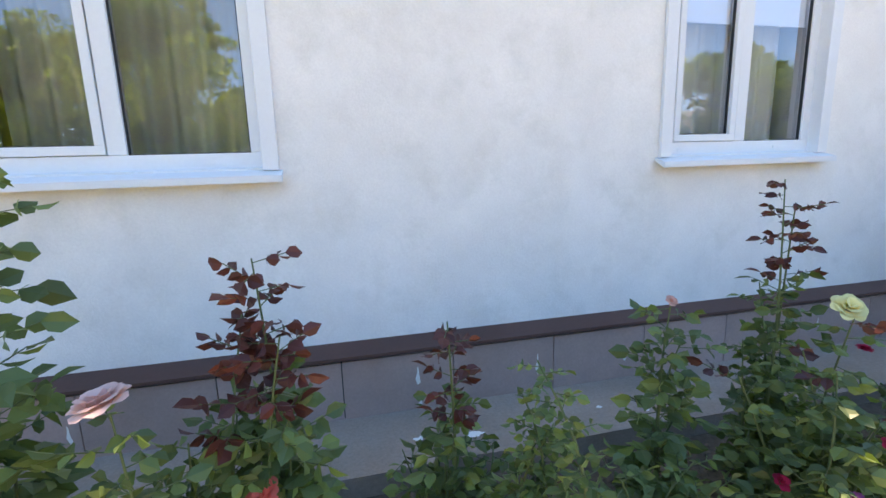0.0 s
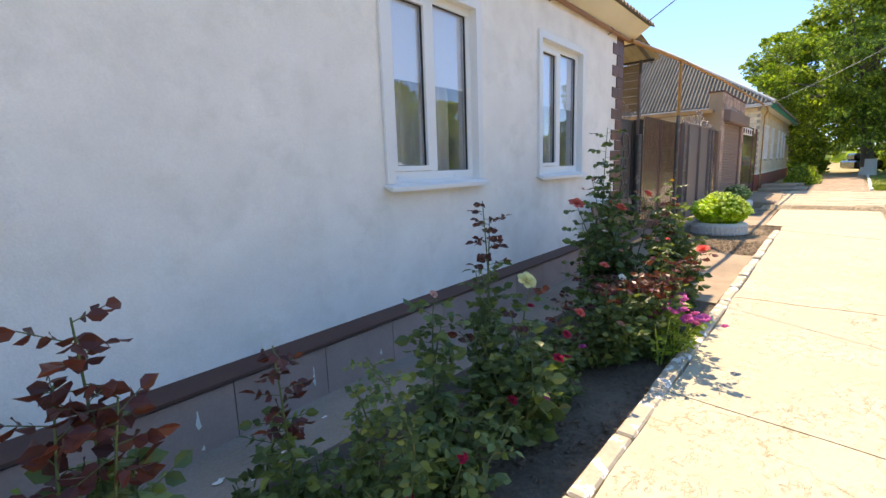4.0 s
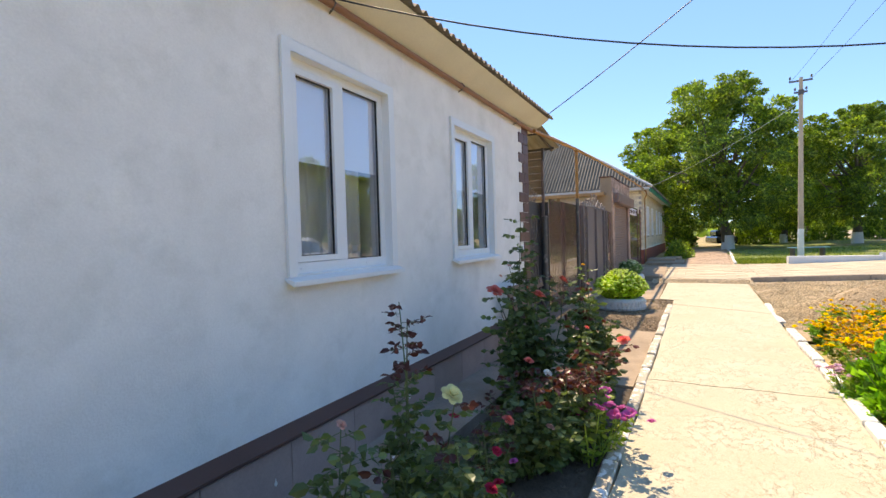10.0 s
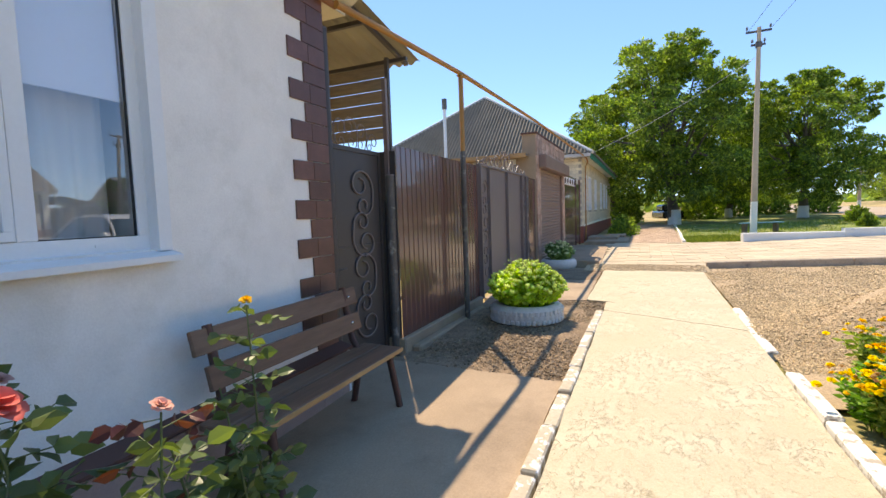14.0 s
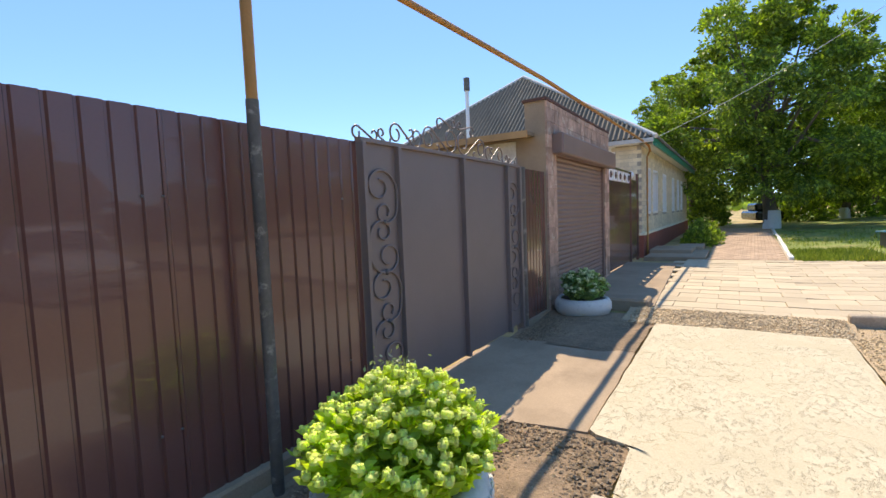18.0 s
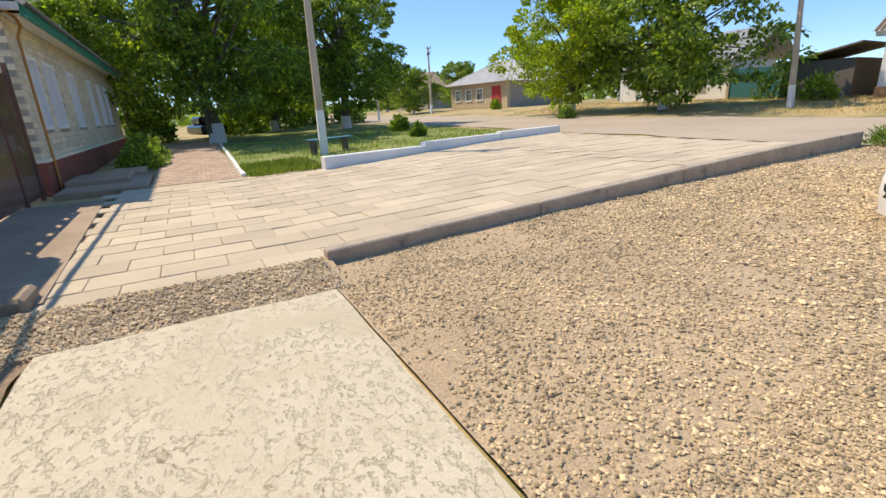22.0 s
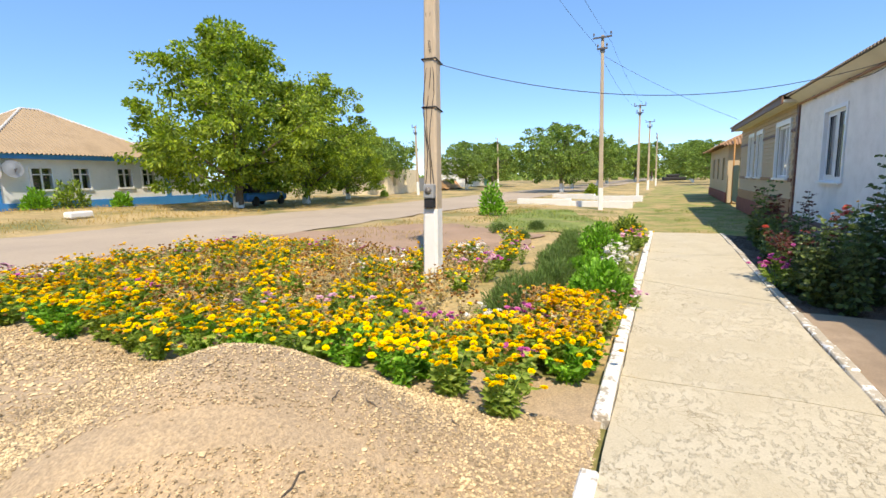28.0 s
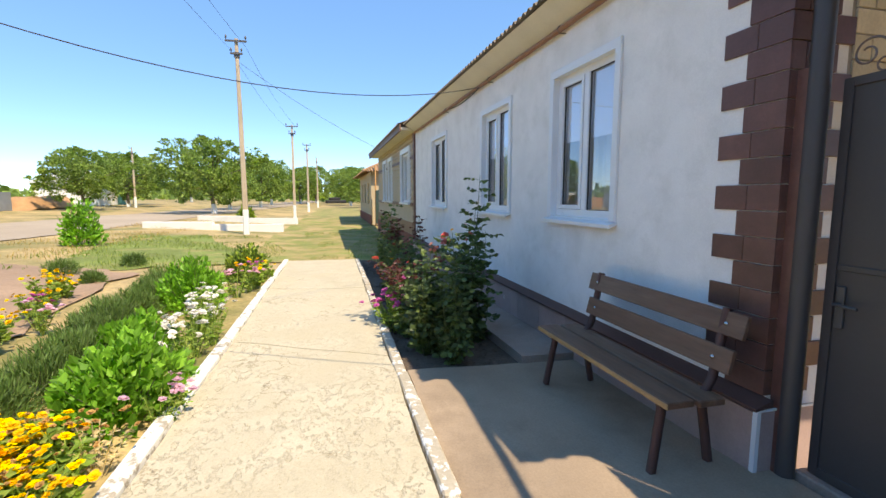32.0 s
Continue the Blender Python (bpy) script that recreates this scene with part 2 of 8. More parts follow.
M["brick_cream"] = mat("pale sand brick", (0.74, 0.64, 0.46), 0.9, var=0.12, scale=4, grain=0.12, gscale=60, rand=0.15, island=0.15, bump=0.4)
M["brick_red"] = mat("red painted brick", (0.26, 0.075, 0.05), 0.8, var=0.15, scale=3, grain=0.1, bump=0.3)
M["mortar"] = mat("grey mortar", (0.36, 0.32, 0.27), 0.95, var=0.1, grain=0.15, bump=0.4)
M["stone_tile"] = mat("mottled brown stone cladding", (0.45, 0.29, 0.225), 0.65, var=0.35, scale=5, grain=0.15, gscale=25, col2=(0.58, 0.46, 0.37), spots=(0.56, 0.64), sscale=6, rand=0.28, bump=0.4)
M["shutter"] = mat("brown roller slat", (0.25, 0.165, 0.14), 0.45, var=0.06, grain=0.05, bump=0.05)
M["green_sheet"] = mat("green painted sheet", (0.02, 0.24, 0.15), 0.4, var=0.08, grain=0.04, bump=0.05)
M["tyre_white"] = mat("whitewashed tyre rubber", (0.62, 0.62, 0.60), 0.8, var=0.08, grain=0.1, col2=(0.35, 0.35, 0.34), spots=(0.58, 0.72), sscale=8, bump=0.3)
M["dark"] = mat("dark interior and recess shade", (0.05, 0.05, 0.055), 0.9, var=0.2, bump=0)
M["room"] = mat("dim room plaster", (0.62, 0.60, 0.57), 0.9, var=0.1, bump=0)
M["sheer"] = mat("sheer grey curtain cloth", (0.78, 0.77, 0.75), 0.9, var=0.06, scale=1, grain=0.06, gscale=200, bump=0.2)
M["curtain"] = mat("beige curtain cloth", (0.55, 0.52, 0.42), 0.9, var=0.06, scale=1, grain=0.06, gscale=200, bump=0.2)
M["blind"] = mat("white roller blind", (0.93, 0.94, 0.98), 0.8, var=0.02, grain=0.02, bump=0.05)
M["glass"] = glass_mat("window glass", (1.0, 1.0, 1.0), 0.12)
M["meter_grey"] = mat("grey painted meter case", (0.30, 0.31, 0.32), 0.5, var=0.1, grain=0.06, bump=0.1)
M["bark"] = mat("grey brown bark", (0.15, 0.12, 0.09), 0.95, var=0.25, scale=3, grain=0.25, gscale=20, bump=1.0, dist=0.03, stretch=(1, 1, 0.3))
M["wire"] = mat("black cable", (0.02, 0.02, 0.022), 0.6, var=0.05, bump=0)
M["walnut"] = leaf_mat("walnut leaves", (0.155, 0.235, 0.048), glow=0.36, tint=(0.35, 0.43, 0.07), trans=(1.35, 1.55, 0.45))
M["bright_leaf"] = leaf_mat("yellow green leaves", (0.185, 0.27, 0.036), tint=(0.34, 0.41, 0.05), trans=(1.4, 1.55, 0.45))
M["lime_leaf"] = leaf_mat("lime green leaves", (0.25, 0.34, 0.03), tint=(0.40, 0.46, 0.05), trans=(1.4, 1.5, 0.4))
M["grey_leaf"] = leaf_mat("dusty green leaves", (0.165, 0.255, 0.068), tint=(0.28, 0.37, 0.10))
M["rose_leaf"] = leaf_mat("rose leaves", (0.10, 0.148, 0.06), glow=0.26, rough=0.42, tint=(0.135, 0.18, 0.062))
M["red_leaf"] = leaf_mat("dark red young rose leaves", (0.105, 0.03, 0.03), glow=0.25, rough=0.4)
M["sedum"] = leaf_mat("sedum leaves", (0.42, 0.58, 0.08), glow=0.45, rough=0.45, tint=(0.50, 0.62, 0.09))
M["sedum_head"] = leaf_mat("pale green sedum heads", (0.70, 0.76, 0.24), glow=0.3)
M["dull_sedum"] = leaf_mat("dull blue green sedum leaves", (0.20, 0.32, 0.13), glow=0.25, rough=0.45)
M["dull_head"] = leaf_mat("whitish sedum heads", (0.50, 0.56, 0.36), glow=0.2)
M["phlox_leaf"] = leaf_mat("fresh green leaves", (0.15, 0.34, 0.035), glow=0.35, tint=(0.24, 0.46, 0.055))
M["marigold_leaf"] = leaf_mat("marigold leaves", (0.21, 0.32, 0.06), glow=0.35, tint=(0.36, 0.43, 0.12))
M["dry_leaf"] = leaf_mat("dry straw stems", (0.60, 0.48, 0.28), glow=0.2)
M["fern_green"] = leaf_mat("feathery green stems", (0.125, 0.20, 0.06), glow=0.3)
M["grass_blade"] = leaf_mat("grass blades", (0.16, 0.235, 0.04), glow=0.3, tint=(0.30, 0.32, 0.08))
M["straw_blade"] = leaf_mat("dry grass blades", (0.44, 0.31, 0.12), glow=0.25)


def petal(name, col):
    return leaf_mat(name, col, var=0.15, glow=0.25, rough=0.6, trans=(1.0, 1.0, 0.9), spec=0.08)


M["yellow"] = petal("yellow petals", (0.93, 0.68, 0.004))
M["orange"] = petal("orange petals", (0.90, 0.54, 0.02))
M["pink"] = petal("pale pink petals", (0.70, 0.42, 0.55))
M["magenta"] = petal("magenta petals", (0.56, 0.12, 0.38))
M["white_petal"] = petal("white petals", (0.80, 0.76, 0.74))
M["coral"] = petal("coral red petals", (0.85, 0.19, 0.16))
M["crimson"] = petal("crimson petals", (0.45, 0.02, 0.06))
M["peach"] = petal("peach pink petals", (0.78, 0.42, 0.36))
M["flaked"] = mat("flaking whitewash over concrete", (0.46, 0.40, 0.31), 0.85, var=0.12, grain=0.15, gscale=30, col2=(0.82, 0.80, 0.76), spots=(0.54, 0.575), sscale=8, bump=0.8)
M["sand"] = mat("sandy joint filling", (0.44, 0.34, 0.24), 0.97, var=0.1, grain=0.2, bump=0.4)


def walk_material():
    """Pale concrete whose skin has scaled off in ragged shallow flakes."""
    m, t, p = nodes_of("rough pale concrete")
    big, patch, fine, pit = noise_node(t, 0.7, 4), noise_node(t, 2.2, 5, 0.6), noise_node(t, 70, 3, 0.7), noise_node(t, 30, 4, 0.7)
    flake, vein = noise_node(t, 17, 9, 0.68, stretch=(0.8, 1.15, 1.0)), noise_node(t, 1.3, 6, 0.55)
    c = ramp(t, big.outputs[0], [(0.3, (0.50, 0.435, 0.31)), (0.7, (0.56, 0.495, 0.365))])
    c = mix(t, "MIX", ramp(t, patch.outputs[0], [(0.42, (0, 0, 0)), (0.6, (1, 1, 1))]), c, (0.58, 0.515, 0.385))
    # darker line along each flake edge paints in the shadow of the step
    rim = ramp(t, flake.outputs[0], [(0.535, (1, 1, 1)), (0.555, (0.89, 0.86, 0.80)), (0.59, (0.97, 0.96, 0.945)), (0.66, (1.04, 1.03, 1.02))])
    worn = ramp(t, patch.outputs[0], [(0.40, (0.1,) * 3), (0.58, (0.8,) * 3)])
    c = mix(t, "MULTIPLY", worn, c, rim)
    crack = ramp(t, vein.outputs[0], [(0.494, (1, 1, 1)), (0.4985, (0.55, 0.5, 0.43)), (0.5015, (0.55, 0.5, 0.43)), (0.506, (1, 1, 1))])
    c = mix(t, "MULTIPLY", ramp(t, big.outputs[0], [(0.48, (0, 0, 0)), (0.56, (0.8, 0.8, 0.8))]), c, crack)
    c = mix(t, "MULTIPLY", 1.0, c, ramp(t, pit.outputs[0], [(0.29, (0.72, 0.66, 0.57)), (0.36, (1, 1, 1))]))
    c = mix(t, "MULTIPLY", 1.0, c, ramp(t, fine.outputs[0], [(0.25, (0.87,) * 3), (0.75, (1.1,) * 3)]))
    t.links.new(c, p.inputs["Base Color"])
    p.inputs["Roughness"].default_value = 0.95
    plateau = mix(t, "MULTIPLY", worn, (1, 1, 1), ramp(t, flake.outputs[0], [(0.53, (1, 1, 1)), (0.57, (0.0, 0.0, 0.0)), (0.70, (0.35,) * 3)]))
    h = mix(t, "ADD", 0.25, plateau, mix(t, "ADD", 0.6, pit.outputs[0], fine.outputs[0]))
    b = t.nodes.new("ShaderNodeBump")
    b.inputs["Strength"].default_value, b.inputs["Distance"].default_value = 0.7, 0.009
    t.links.new(h, b.inputs["Height"])
    t.links.new(b.outputs[0], p.inputs["Normal"])
    return m


M["walk"] = walk_material()
M["old_board"] = mat("weathered grey brown board", (0.30, 0.24, 0.17), 0.85, var=0.2, scale=3, grain=0.2, gscale=30, bump=0.4, stretch=(1, 0.15, 1))
M["rose_stem"] = mat("green rose stem", (0.09, 0.12, 0.04), 0.6, var=0.2)


# ---- building blocks ----
class Geo:
    """Vertices and faces gathered for one mesh."""

    def __init__(self):
        self.v, self.f, self.s = [], [], []

    def add(self, vs, fs, smooth=False):
        n = len(self.v)
        self.v.extend(tuple(p) for p in vs)
        self.f.extend(tuple(i + n for i in f) for f in fs)
        self.s.extend([smooth] * len(fs))
        return self

    def box(self, x0, x1, y0, y1, z0, z1, m=None):
        vs = [Vector((x, y, z)) for x in (x0, x1) for y in (y0, y1) for z in (z0, z1)]
        if m is not None:
            vs = [m @ p for p in vs]
        return self.add(vs, [(0, 1, 3, 2), (4, 6, 7, 5), (0, 4, 5, 1), (2, 3, 7, 6), (0, 2, 6, 4), (1, 5, 7, 3)])

    def tube(self, pts, r, n=8, caps=True):
        pts = [Vector(p) for p in pts]
        rs = r if isinstance(r, (list, tuple)) else [r] * len(pts)
        vs, fs, side = [], [], None
        for i, p in enumerate(pts):
            d = (pts[min(i + 1, len(pts) - 1)] - pts[max(i - 1, 0)]).normalized()
            if side is None:
                side = d.orthogonal().normalized()
            side = (side - d * side.dot(d))
            side = side.normalized() if side.length > 1e-6 else d.orthogonal().normalized()
            up = d.cross(side)
            vs += [p + (side * math.cos(a) + up * math.sin(a)) * rs[i] for a in (2 * math.pi * k / n for k in range(n))]
        for i in range(len(pts) - 1):
            fs += [(i * n + k, i * n + (k + 1) % n, (i + 1) * n + (k + 1) % n, (i + 1) * n + k) for k in range(n)]
        self.add(vs, fs, True)
        if caps:
            self.add(vs[:n], [tuple(reversed(range(n)))])
            self.add(vs[-n:], [tuple(range(n))])
        return self

    def lathe(self, prof, n=24, m=None, smooth=True):
        vs = [Vector((r * math.cos(2 * math.pi * k / n), r * math.sin(2 * math.pi * k / n), z)) for r, z in prof for k in range(n)]
        if m is not None:
            vs = [m @ p for p in vs]
        fs = [(i * n + k, i * n + (k + 1) % n, (i + 1) * n + (k + 1) % n, (i + 1) * n + k) for i in range(len(prof) - 1) for k in range(n)]
        return self.add(vs, fs, smooth)

    def prism(self, poly, z0, z1, m=None):
        n = len(poly)
        vs = [Vector((x, y, z)) for z in (z0, z1) for x, y in poly]
        if m is not None:
            vs = [m @ p for p in vs]
        fs = [tuple(reversed(range(n))), tuple(range(n, 2 * n))] + [(k, (k + 1) % n, n + (k + 1) % n, n + k) for k in range(n)]
        return self.add(vs, fs)

    def grid(self, nu, nv, fn, smooth=True):
        vs = [fn(i / nu, j / nv) for i in range(nu + 1) for j in range(nv + 1)]
        w = nv + 1
        return self.add(vs, [(i * w + j, (i + 1) * w + j, (i + 1) * w + j + 1, i * w + j + 1) for i in range(nu) for j in range(nv)], smooth)


def mesh_of(name, geo, material, bev=0.0):
    me = bpy.data.meshes.new(name)
    me.from_pydata(geo.v, [], geo.f)
    me.polygons.foreach_set("use_smooth", geo.s)
    if bev:
        bm = bmesh.new()
        bm.from_mesh(me)
        bmesh.ops.remove_doubles(bm, verts=bm.verts, dist=1e-5)
        bmesh.ops.bevel(bm, geom=list(bm.edges), offset=bev, segments=1, affect="EDGES", profile=0.5)
        bm.to_mesh(me)
        bm.free()
    me.materials.append(material)
    return me


def part(name, geo, material, parent=None, label="", bev=0.0):
    ob = new(name, mesh_of(name, geo, material, bev))
    if parent is not None:
        ob.parent = parent
    return tagged(ob, label)


def share(name, mesh, parent, m):
    """One more object on a mesh that is there already."""
    ob = new(name, mesh)
    ob.parent = parent
    ob.matrix_basis = m
    return ob


def thing(name, m, label, category, group="", kind=""):
    ob = new(name)
    ob.empty_display_size = 0.1
    ob.matrix_basis = m
    return tagged(ob, label, category, group, kind)


def solid(name, geo, material, label, category, kind="", group="", bev=0.0, m=None):
    ob = part(name, geo, material, None, label, bev)
    if m is not None:
        ob.matrix_basis = m
    return tagged(ob, label, category, group, kind)


def np_mesh(name, v, f, material, smooth=False):
    me = bpy.data.meshes.new(name)
    me.from_pydata(v.tolist(), [], f if isinstance(f, list) else f.tolist())
    if smooth:
        me.polygons.foreach_set("use_smooth", [True] * len(f))
    me.materials.append(material)
    return me


def clamp(v, a, b):
    return min(max(v, a), b)


def land(x, y):
    """The height of the ground."""
    return 0.08 - 0.009 * clamp(-x, 0, 14) + 0.014 * clamp(x - 4, 0, 9) + 0.006 * clamp(x - 13, 0, 20) + 0.035 * clamp(-y - 1, 0, 7) + 0.012 * clamp(-y - 8, 0, 30) + 0.04 * clamp(-y - 19.5, 0, 8) * clamp((x + 12) / 10, 0.2, 1)


def along(line, n):
    """n + 1 even steps along a polyline of (x, y)."""
    pts = [Vector(p) for p in line]
    d = [0.0]
    for a, b in zip(pts, pts[1:]):
        d.append(d[-1] + (b - a).length)
    out = []
    for i in range(n + 1):
        s = d[-1] * i / n
        k = min(max(j for j in range(len(d)) if d[j] <= s + 1e-9), len(pts) - 2)
        out.append(pts[k].lerp(pts[k + 1], (s - d[k]) / max(d[k + 1] - d[k], 1e-9)))
    return out


def drape(a, b, nu, nv, lift, rough=0.0, edge=0.0, skirt=0.0, bulge=None):
    """A sheet over the ground between two lines of plan points."""
    g = Geo()
    pa, pb = along(a, nu), along(b, nu)

    def at(u, v):
        i, j = round(u * nu), v
        p = pa[i].lerp(pb[i], j)
        if edge and (v in (0, 1) or u in (0, 1)):
            p = p + Vector((noise.noise((p.x * 2.3, p.y * 2.3, 3)), noise.noise((p.x * 2.3, p.y * 2.3, 9)))) * edge
        z = land(p.x, p.y) + lift + rough * noise.noise((p.x * 1.7, p.y * 1.7, 0.5))
        if bulge:
            z += bulge(p.x, p.y)
        return (p.x, p.y, z)

    g.grid(nu, nv, at)
    if skirt:
        w = nv + 1
        ring = [i * w for i in range(nu + 1)] + [nu * w + j for j in range(1, w)] + [i * w + nv for i in range(nu - 1, -1, -1)] + [j for j in range(nv - 1, 0, -1)]
        top = [g.v[k] for k in ring]
        n = len(top)
        g.add(top + [(x, y, z - skirt) for x, y, z in top], [(k, (k + 1) % n, n + (k + 1) % n, n + k) for k in range(n)])
    return g


def leaves(pts, dirs, size, wide=0.55, fold=0.25, rng=None, detail=False):
    """Folded pointed leaves: each starts at a point and runs along its direction."""
    n = len(pts)
    d = dirs / np.maximum(np.linalg.norm(dirs, axis=1, keepdims=True), 1e-6)
    r = rng.normal(size=(n, 3))
    s = np.cross(d, r)
    s /= np.maximum(np.linalg.norm(s, axis=1, keepdims=True), 1e-6)
    up = np.cross(s, d)
    L = size * rng.uniform(0.7, 1.25, (n, 1)) if np.isscalar(size) else size[:, None]
    W = L * wide * 0.5
    if not detail:
        v = np.stack([pts, pts + d * L * 0.45 + s * W + up * W * fold, pts + d * L, pts + d * L * 0.45 - s * W + up * W * fold], 1).reshape(-1, 3)
        k = np.arange(n)[:, None] * 4
        f = np.concatenate([k + [0, 1, 2], k + [0, 2, 3]], 1).reshape(-1, 3)
    else:
        cols = [(0, 0, 0), (0.25, 0.75, fold), (0.6, 0.85, fold), (1, 0, -0.25), (0.6, -0.85, fold), (0.25, -0.75, fold), (0.3, 0, 0), (0.65, 0, -0.05)]
        v = np.stack([pts + d * L * a + s * W * b + up * W * c for a, b, c in cols], 1).reshape(-1, 3)
        k = np.arange(n)[:, None] * 8
        f = np.concatenate([k + list(q) for q in ((0, 6, 1, 1), (6, 7, 2, 1), (7, 3, 2, 2), (0, 5, 6, 6), (5, 4, 7, 6), (4, 3, 7, 7))], 1).reshape(-1, 4)
        return v, [tuple(dict.fromkeys(q)) for q in f.tolist()]
    return v, f


# ---- ground, walks and road ----
def steps(lo, hi, a, b, fine, coarse):
    xs = [a]
    while xs[-1] < b:
        xs.append(xs[-1] + fine)
    k = coarse
    while xs[-1] < hi:
        xs.append(min(xs[-1] + k, hi))
        k *= 1.5
    k = coarse
    while xs[0] > lo:
        xs.insert(0, max(xs[0] - k, lo))
        k *= 1.5
    return xs


gx, gy = steps(-900, 900, -30, 45, 0.75, 3), steps(-900, 900, -40, 8, 0.75, 3)
g = Geo()
g.grid(len(gx) - 1, len(gy) - 1, lambda u, v: (gx[round(u * (len(gx) - 1))], gy[round(v * (len(gy) - 1))], land(gx[round(u * (len(gx) - 1))], gy[round(v * (len(gy) - 1))]) - 0.03))
solid("ground", g, M["ground"], "dry yellow grass and bare earth", "ground", "structure")
ROAD_N = [(-160, -2), (-60, -6.5), (-25, -9.2), (-10, -10.0), (0, -10.4), (8, -10.9), (22, -11.6), (60, -14), (160, -20)]
ROAD_F = [(-160, -7), (-60, -12.5), (-25, -15.6), (-10, -16.8), (0, -17.6), (8, -18.4), (22, -19), (60, -21), (160, -28)]
solid("road", drape(ROAD_N, ROAD_F, 300, 8, 0.0, 0.03, 0.35), M["road"], "dusty worn village road", "road", "structure")
solid("side_road", drape([(33, -13), (34, -6.5), (60, -5.5), (120, -5)], [(40, -15), (40, -9.5), (60, -9), (120, -9)], 60, 6, -0.01, 0.02, 0.2), M["road"], "dusty lane joining the road", "road", "structure")
solid("earth_yard", drape([(15.1, -6), (10, -8.5), (3, -3.35), (-1.6, -3.8)], [(15.3, -11.5), (9, -11.4), (2, -10.9), (-3, -7.6)], 50, 20, 0.004, 0.04, 0.3), M["dirt"], "bare brown earth yard by the road", "ground", "structure")


def heap(x, y):
    u, v = x - 9.6, y + 2.75
    r = math.hypot(u / (0.78 if u < 0 else 1.2), v / (1.1 if v > 0 else 0.85))
    a = math.exp(-r ** 2.2) * (1 + 0.12 * noise.noise((x * 1.4, y * 1.4, 5)) + 0.02 * noise.noise((x * 5, y * 5, 2)))
    b = math.exp(-(((x - 13.2) / 2.2) ** 2 + ((y + 4.2) / 3.0) ** 2))
    return 0.64 * a + 0.05 * b


def gravel_top(x, y):
    return land(x, y) + 0.012 + heap(x, y) + 0.012 * noise.noise((x * 1.7, y * 1.7, 0.5))


solid("gravel_yard", drape([(7.7, -1.02), (11, -1.0), (14.45, -0.98), (15.16, -0.6)], [(8.6, -9.6), (11, -10.6), (13.5, -11.0), (15.12, -11.0)], 120, 140, 0.012, 0.012, 0.0, bulge=heap), M["gravel_bed"], "loose gravel over sandy earth", "ground", "structure")
solid("gravel_strip", drape([(14.42, 1.4), (14.42, -1.1)], [(15.22, 1.4), (15.22, -1.1)], 30, 10, 0.02, 0.012, 0.03, bulge=lambda x, y: 0.05 * clamp((x - 14.5) / 0.6, 0, 1)), M["gravel_bed"], "strip of crushed stone beside the paving", "ground", "structure")
solid("planter_gravel", drape([(7.62, 0.745), (9, 0.745), (10.38, 0.70), (11.08, 0.64)], [(7.62, 2.5), (9, 2.5), (10.38, 2.5), (11.2, 2.5)], 50, 24, 0.012, 0.03, 0.04), M["crumb"], "dark gravel bed along the metal fence", "ground", "structure")
solid("planter_earth", drape([(12.95, 1.0), (14.9, 0.95)], [(13.0, 2.5), (15.1, 2.5)], 24, 18, 0.016, 0.04, 0.06), M["crumb"], "gravelly earth around a tyre planter", "ground", "structure")
solid("rose_bed", drape([(-3.1, 0.74), (4.85, 0.76)], [(-3.1, 1.80), (4.95, 1.86)], 80, 14, -0.012, 0.03, 0.0), M["soil"], "dark soil of the rose bed", "soil", "structure")
solid("apron", drape([(-3.3, 1.80), (4.93, 1.86)], [(-3.3, 2.40), (4.93, 2.52)], 60, 8, 0.09, 0.012, 0.0, 0.14), M["apron"], "cracked concrete apron at the house foot", "pavement", "structure")
solid("bench_pad", drape([(4.85, 0.765), (7.66, 0.765)], [(4.95, 2.52), (7.7, 2.62)], 24, 16, 0.02, 0.012, 0.015, 0.1), M["concrete"], "stained concrete pad under the bench", "pavement", "structure")
solid("gate_pad", drape([(11.10, 0.96), (13.05, 0.98)], [(10.92, 2.56), (13.1, 2.56)], 24, 14, 0.025, 0.012, 0.02, 0.1), M["concrete"], "dusty concrete pad before the sliding gate", "pavement", "structure")
solid("garage_pad", drape([(15.5, 1.12), (21.2, 1.35)], [(15.5, 2.7), (21.2, 2.7)], 30, 10, 0.05, 0.006, 0.0, 0.2), M["concrete"], "grey concrete strip before the garage", "pavement", "structure")

# pale concrete walk, slab after slab
cuts = [(-3.05, -3.05), (-1.45, -1.3), (0.9, 0.65), (2.55, 2.35), (4.43, 3.62), (5.10, 5.14), (7.55, 7.5), (10.46, 9.72), (14.42, 14.42)]
for i, ((a, c), (b, d)) in enumerate(zip(cuts, cuts[1:])):
    last = b > 14
    house_side = [(a + 0.003, 0.645), (b - 0.003, 0.645)] if not last else [(a + 0.003, 0.65), (11.02, 0.66), (11.08, 0.95), (b - 0.008, 0.95)]
    yard_side = [(c + 0.003, -0.96), (d - 0.003, -0.96)] if not last else [(c + 0.003, -0.96), (10.4, -0.96), (10.8, -0.96), (d - 0.008, -0.96)]
    solid("walk_%d" % (i + 1), drape(yard_side, house_side, 42 if last else 24, 20, 0.037 + 0.003 * (i % 2), 0.014, 0.016, 0.12), M["walk"], "rough pale concrete walk slab", "pavement", "structure")


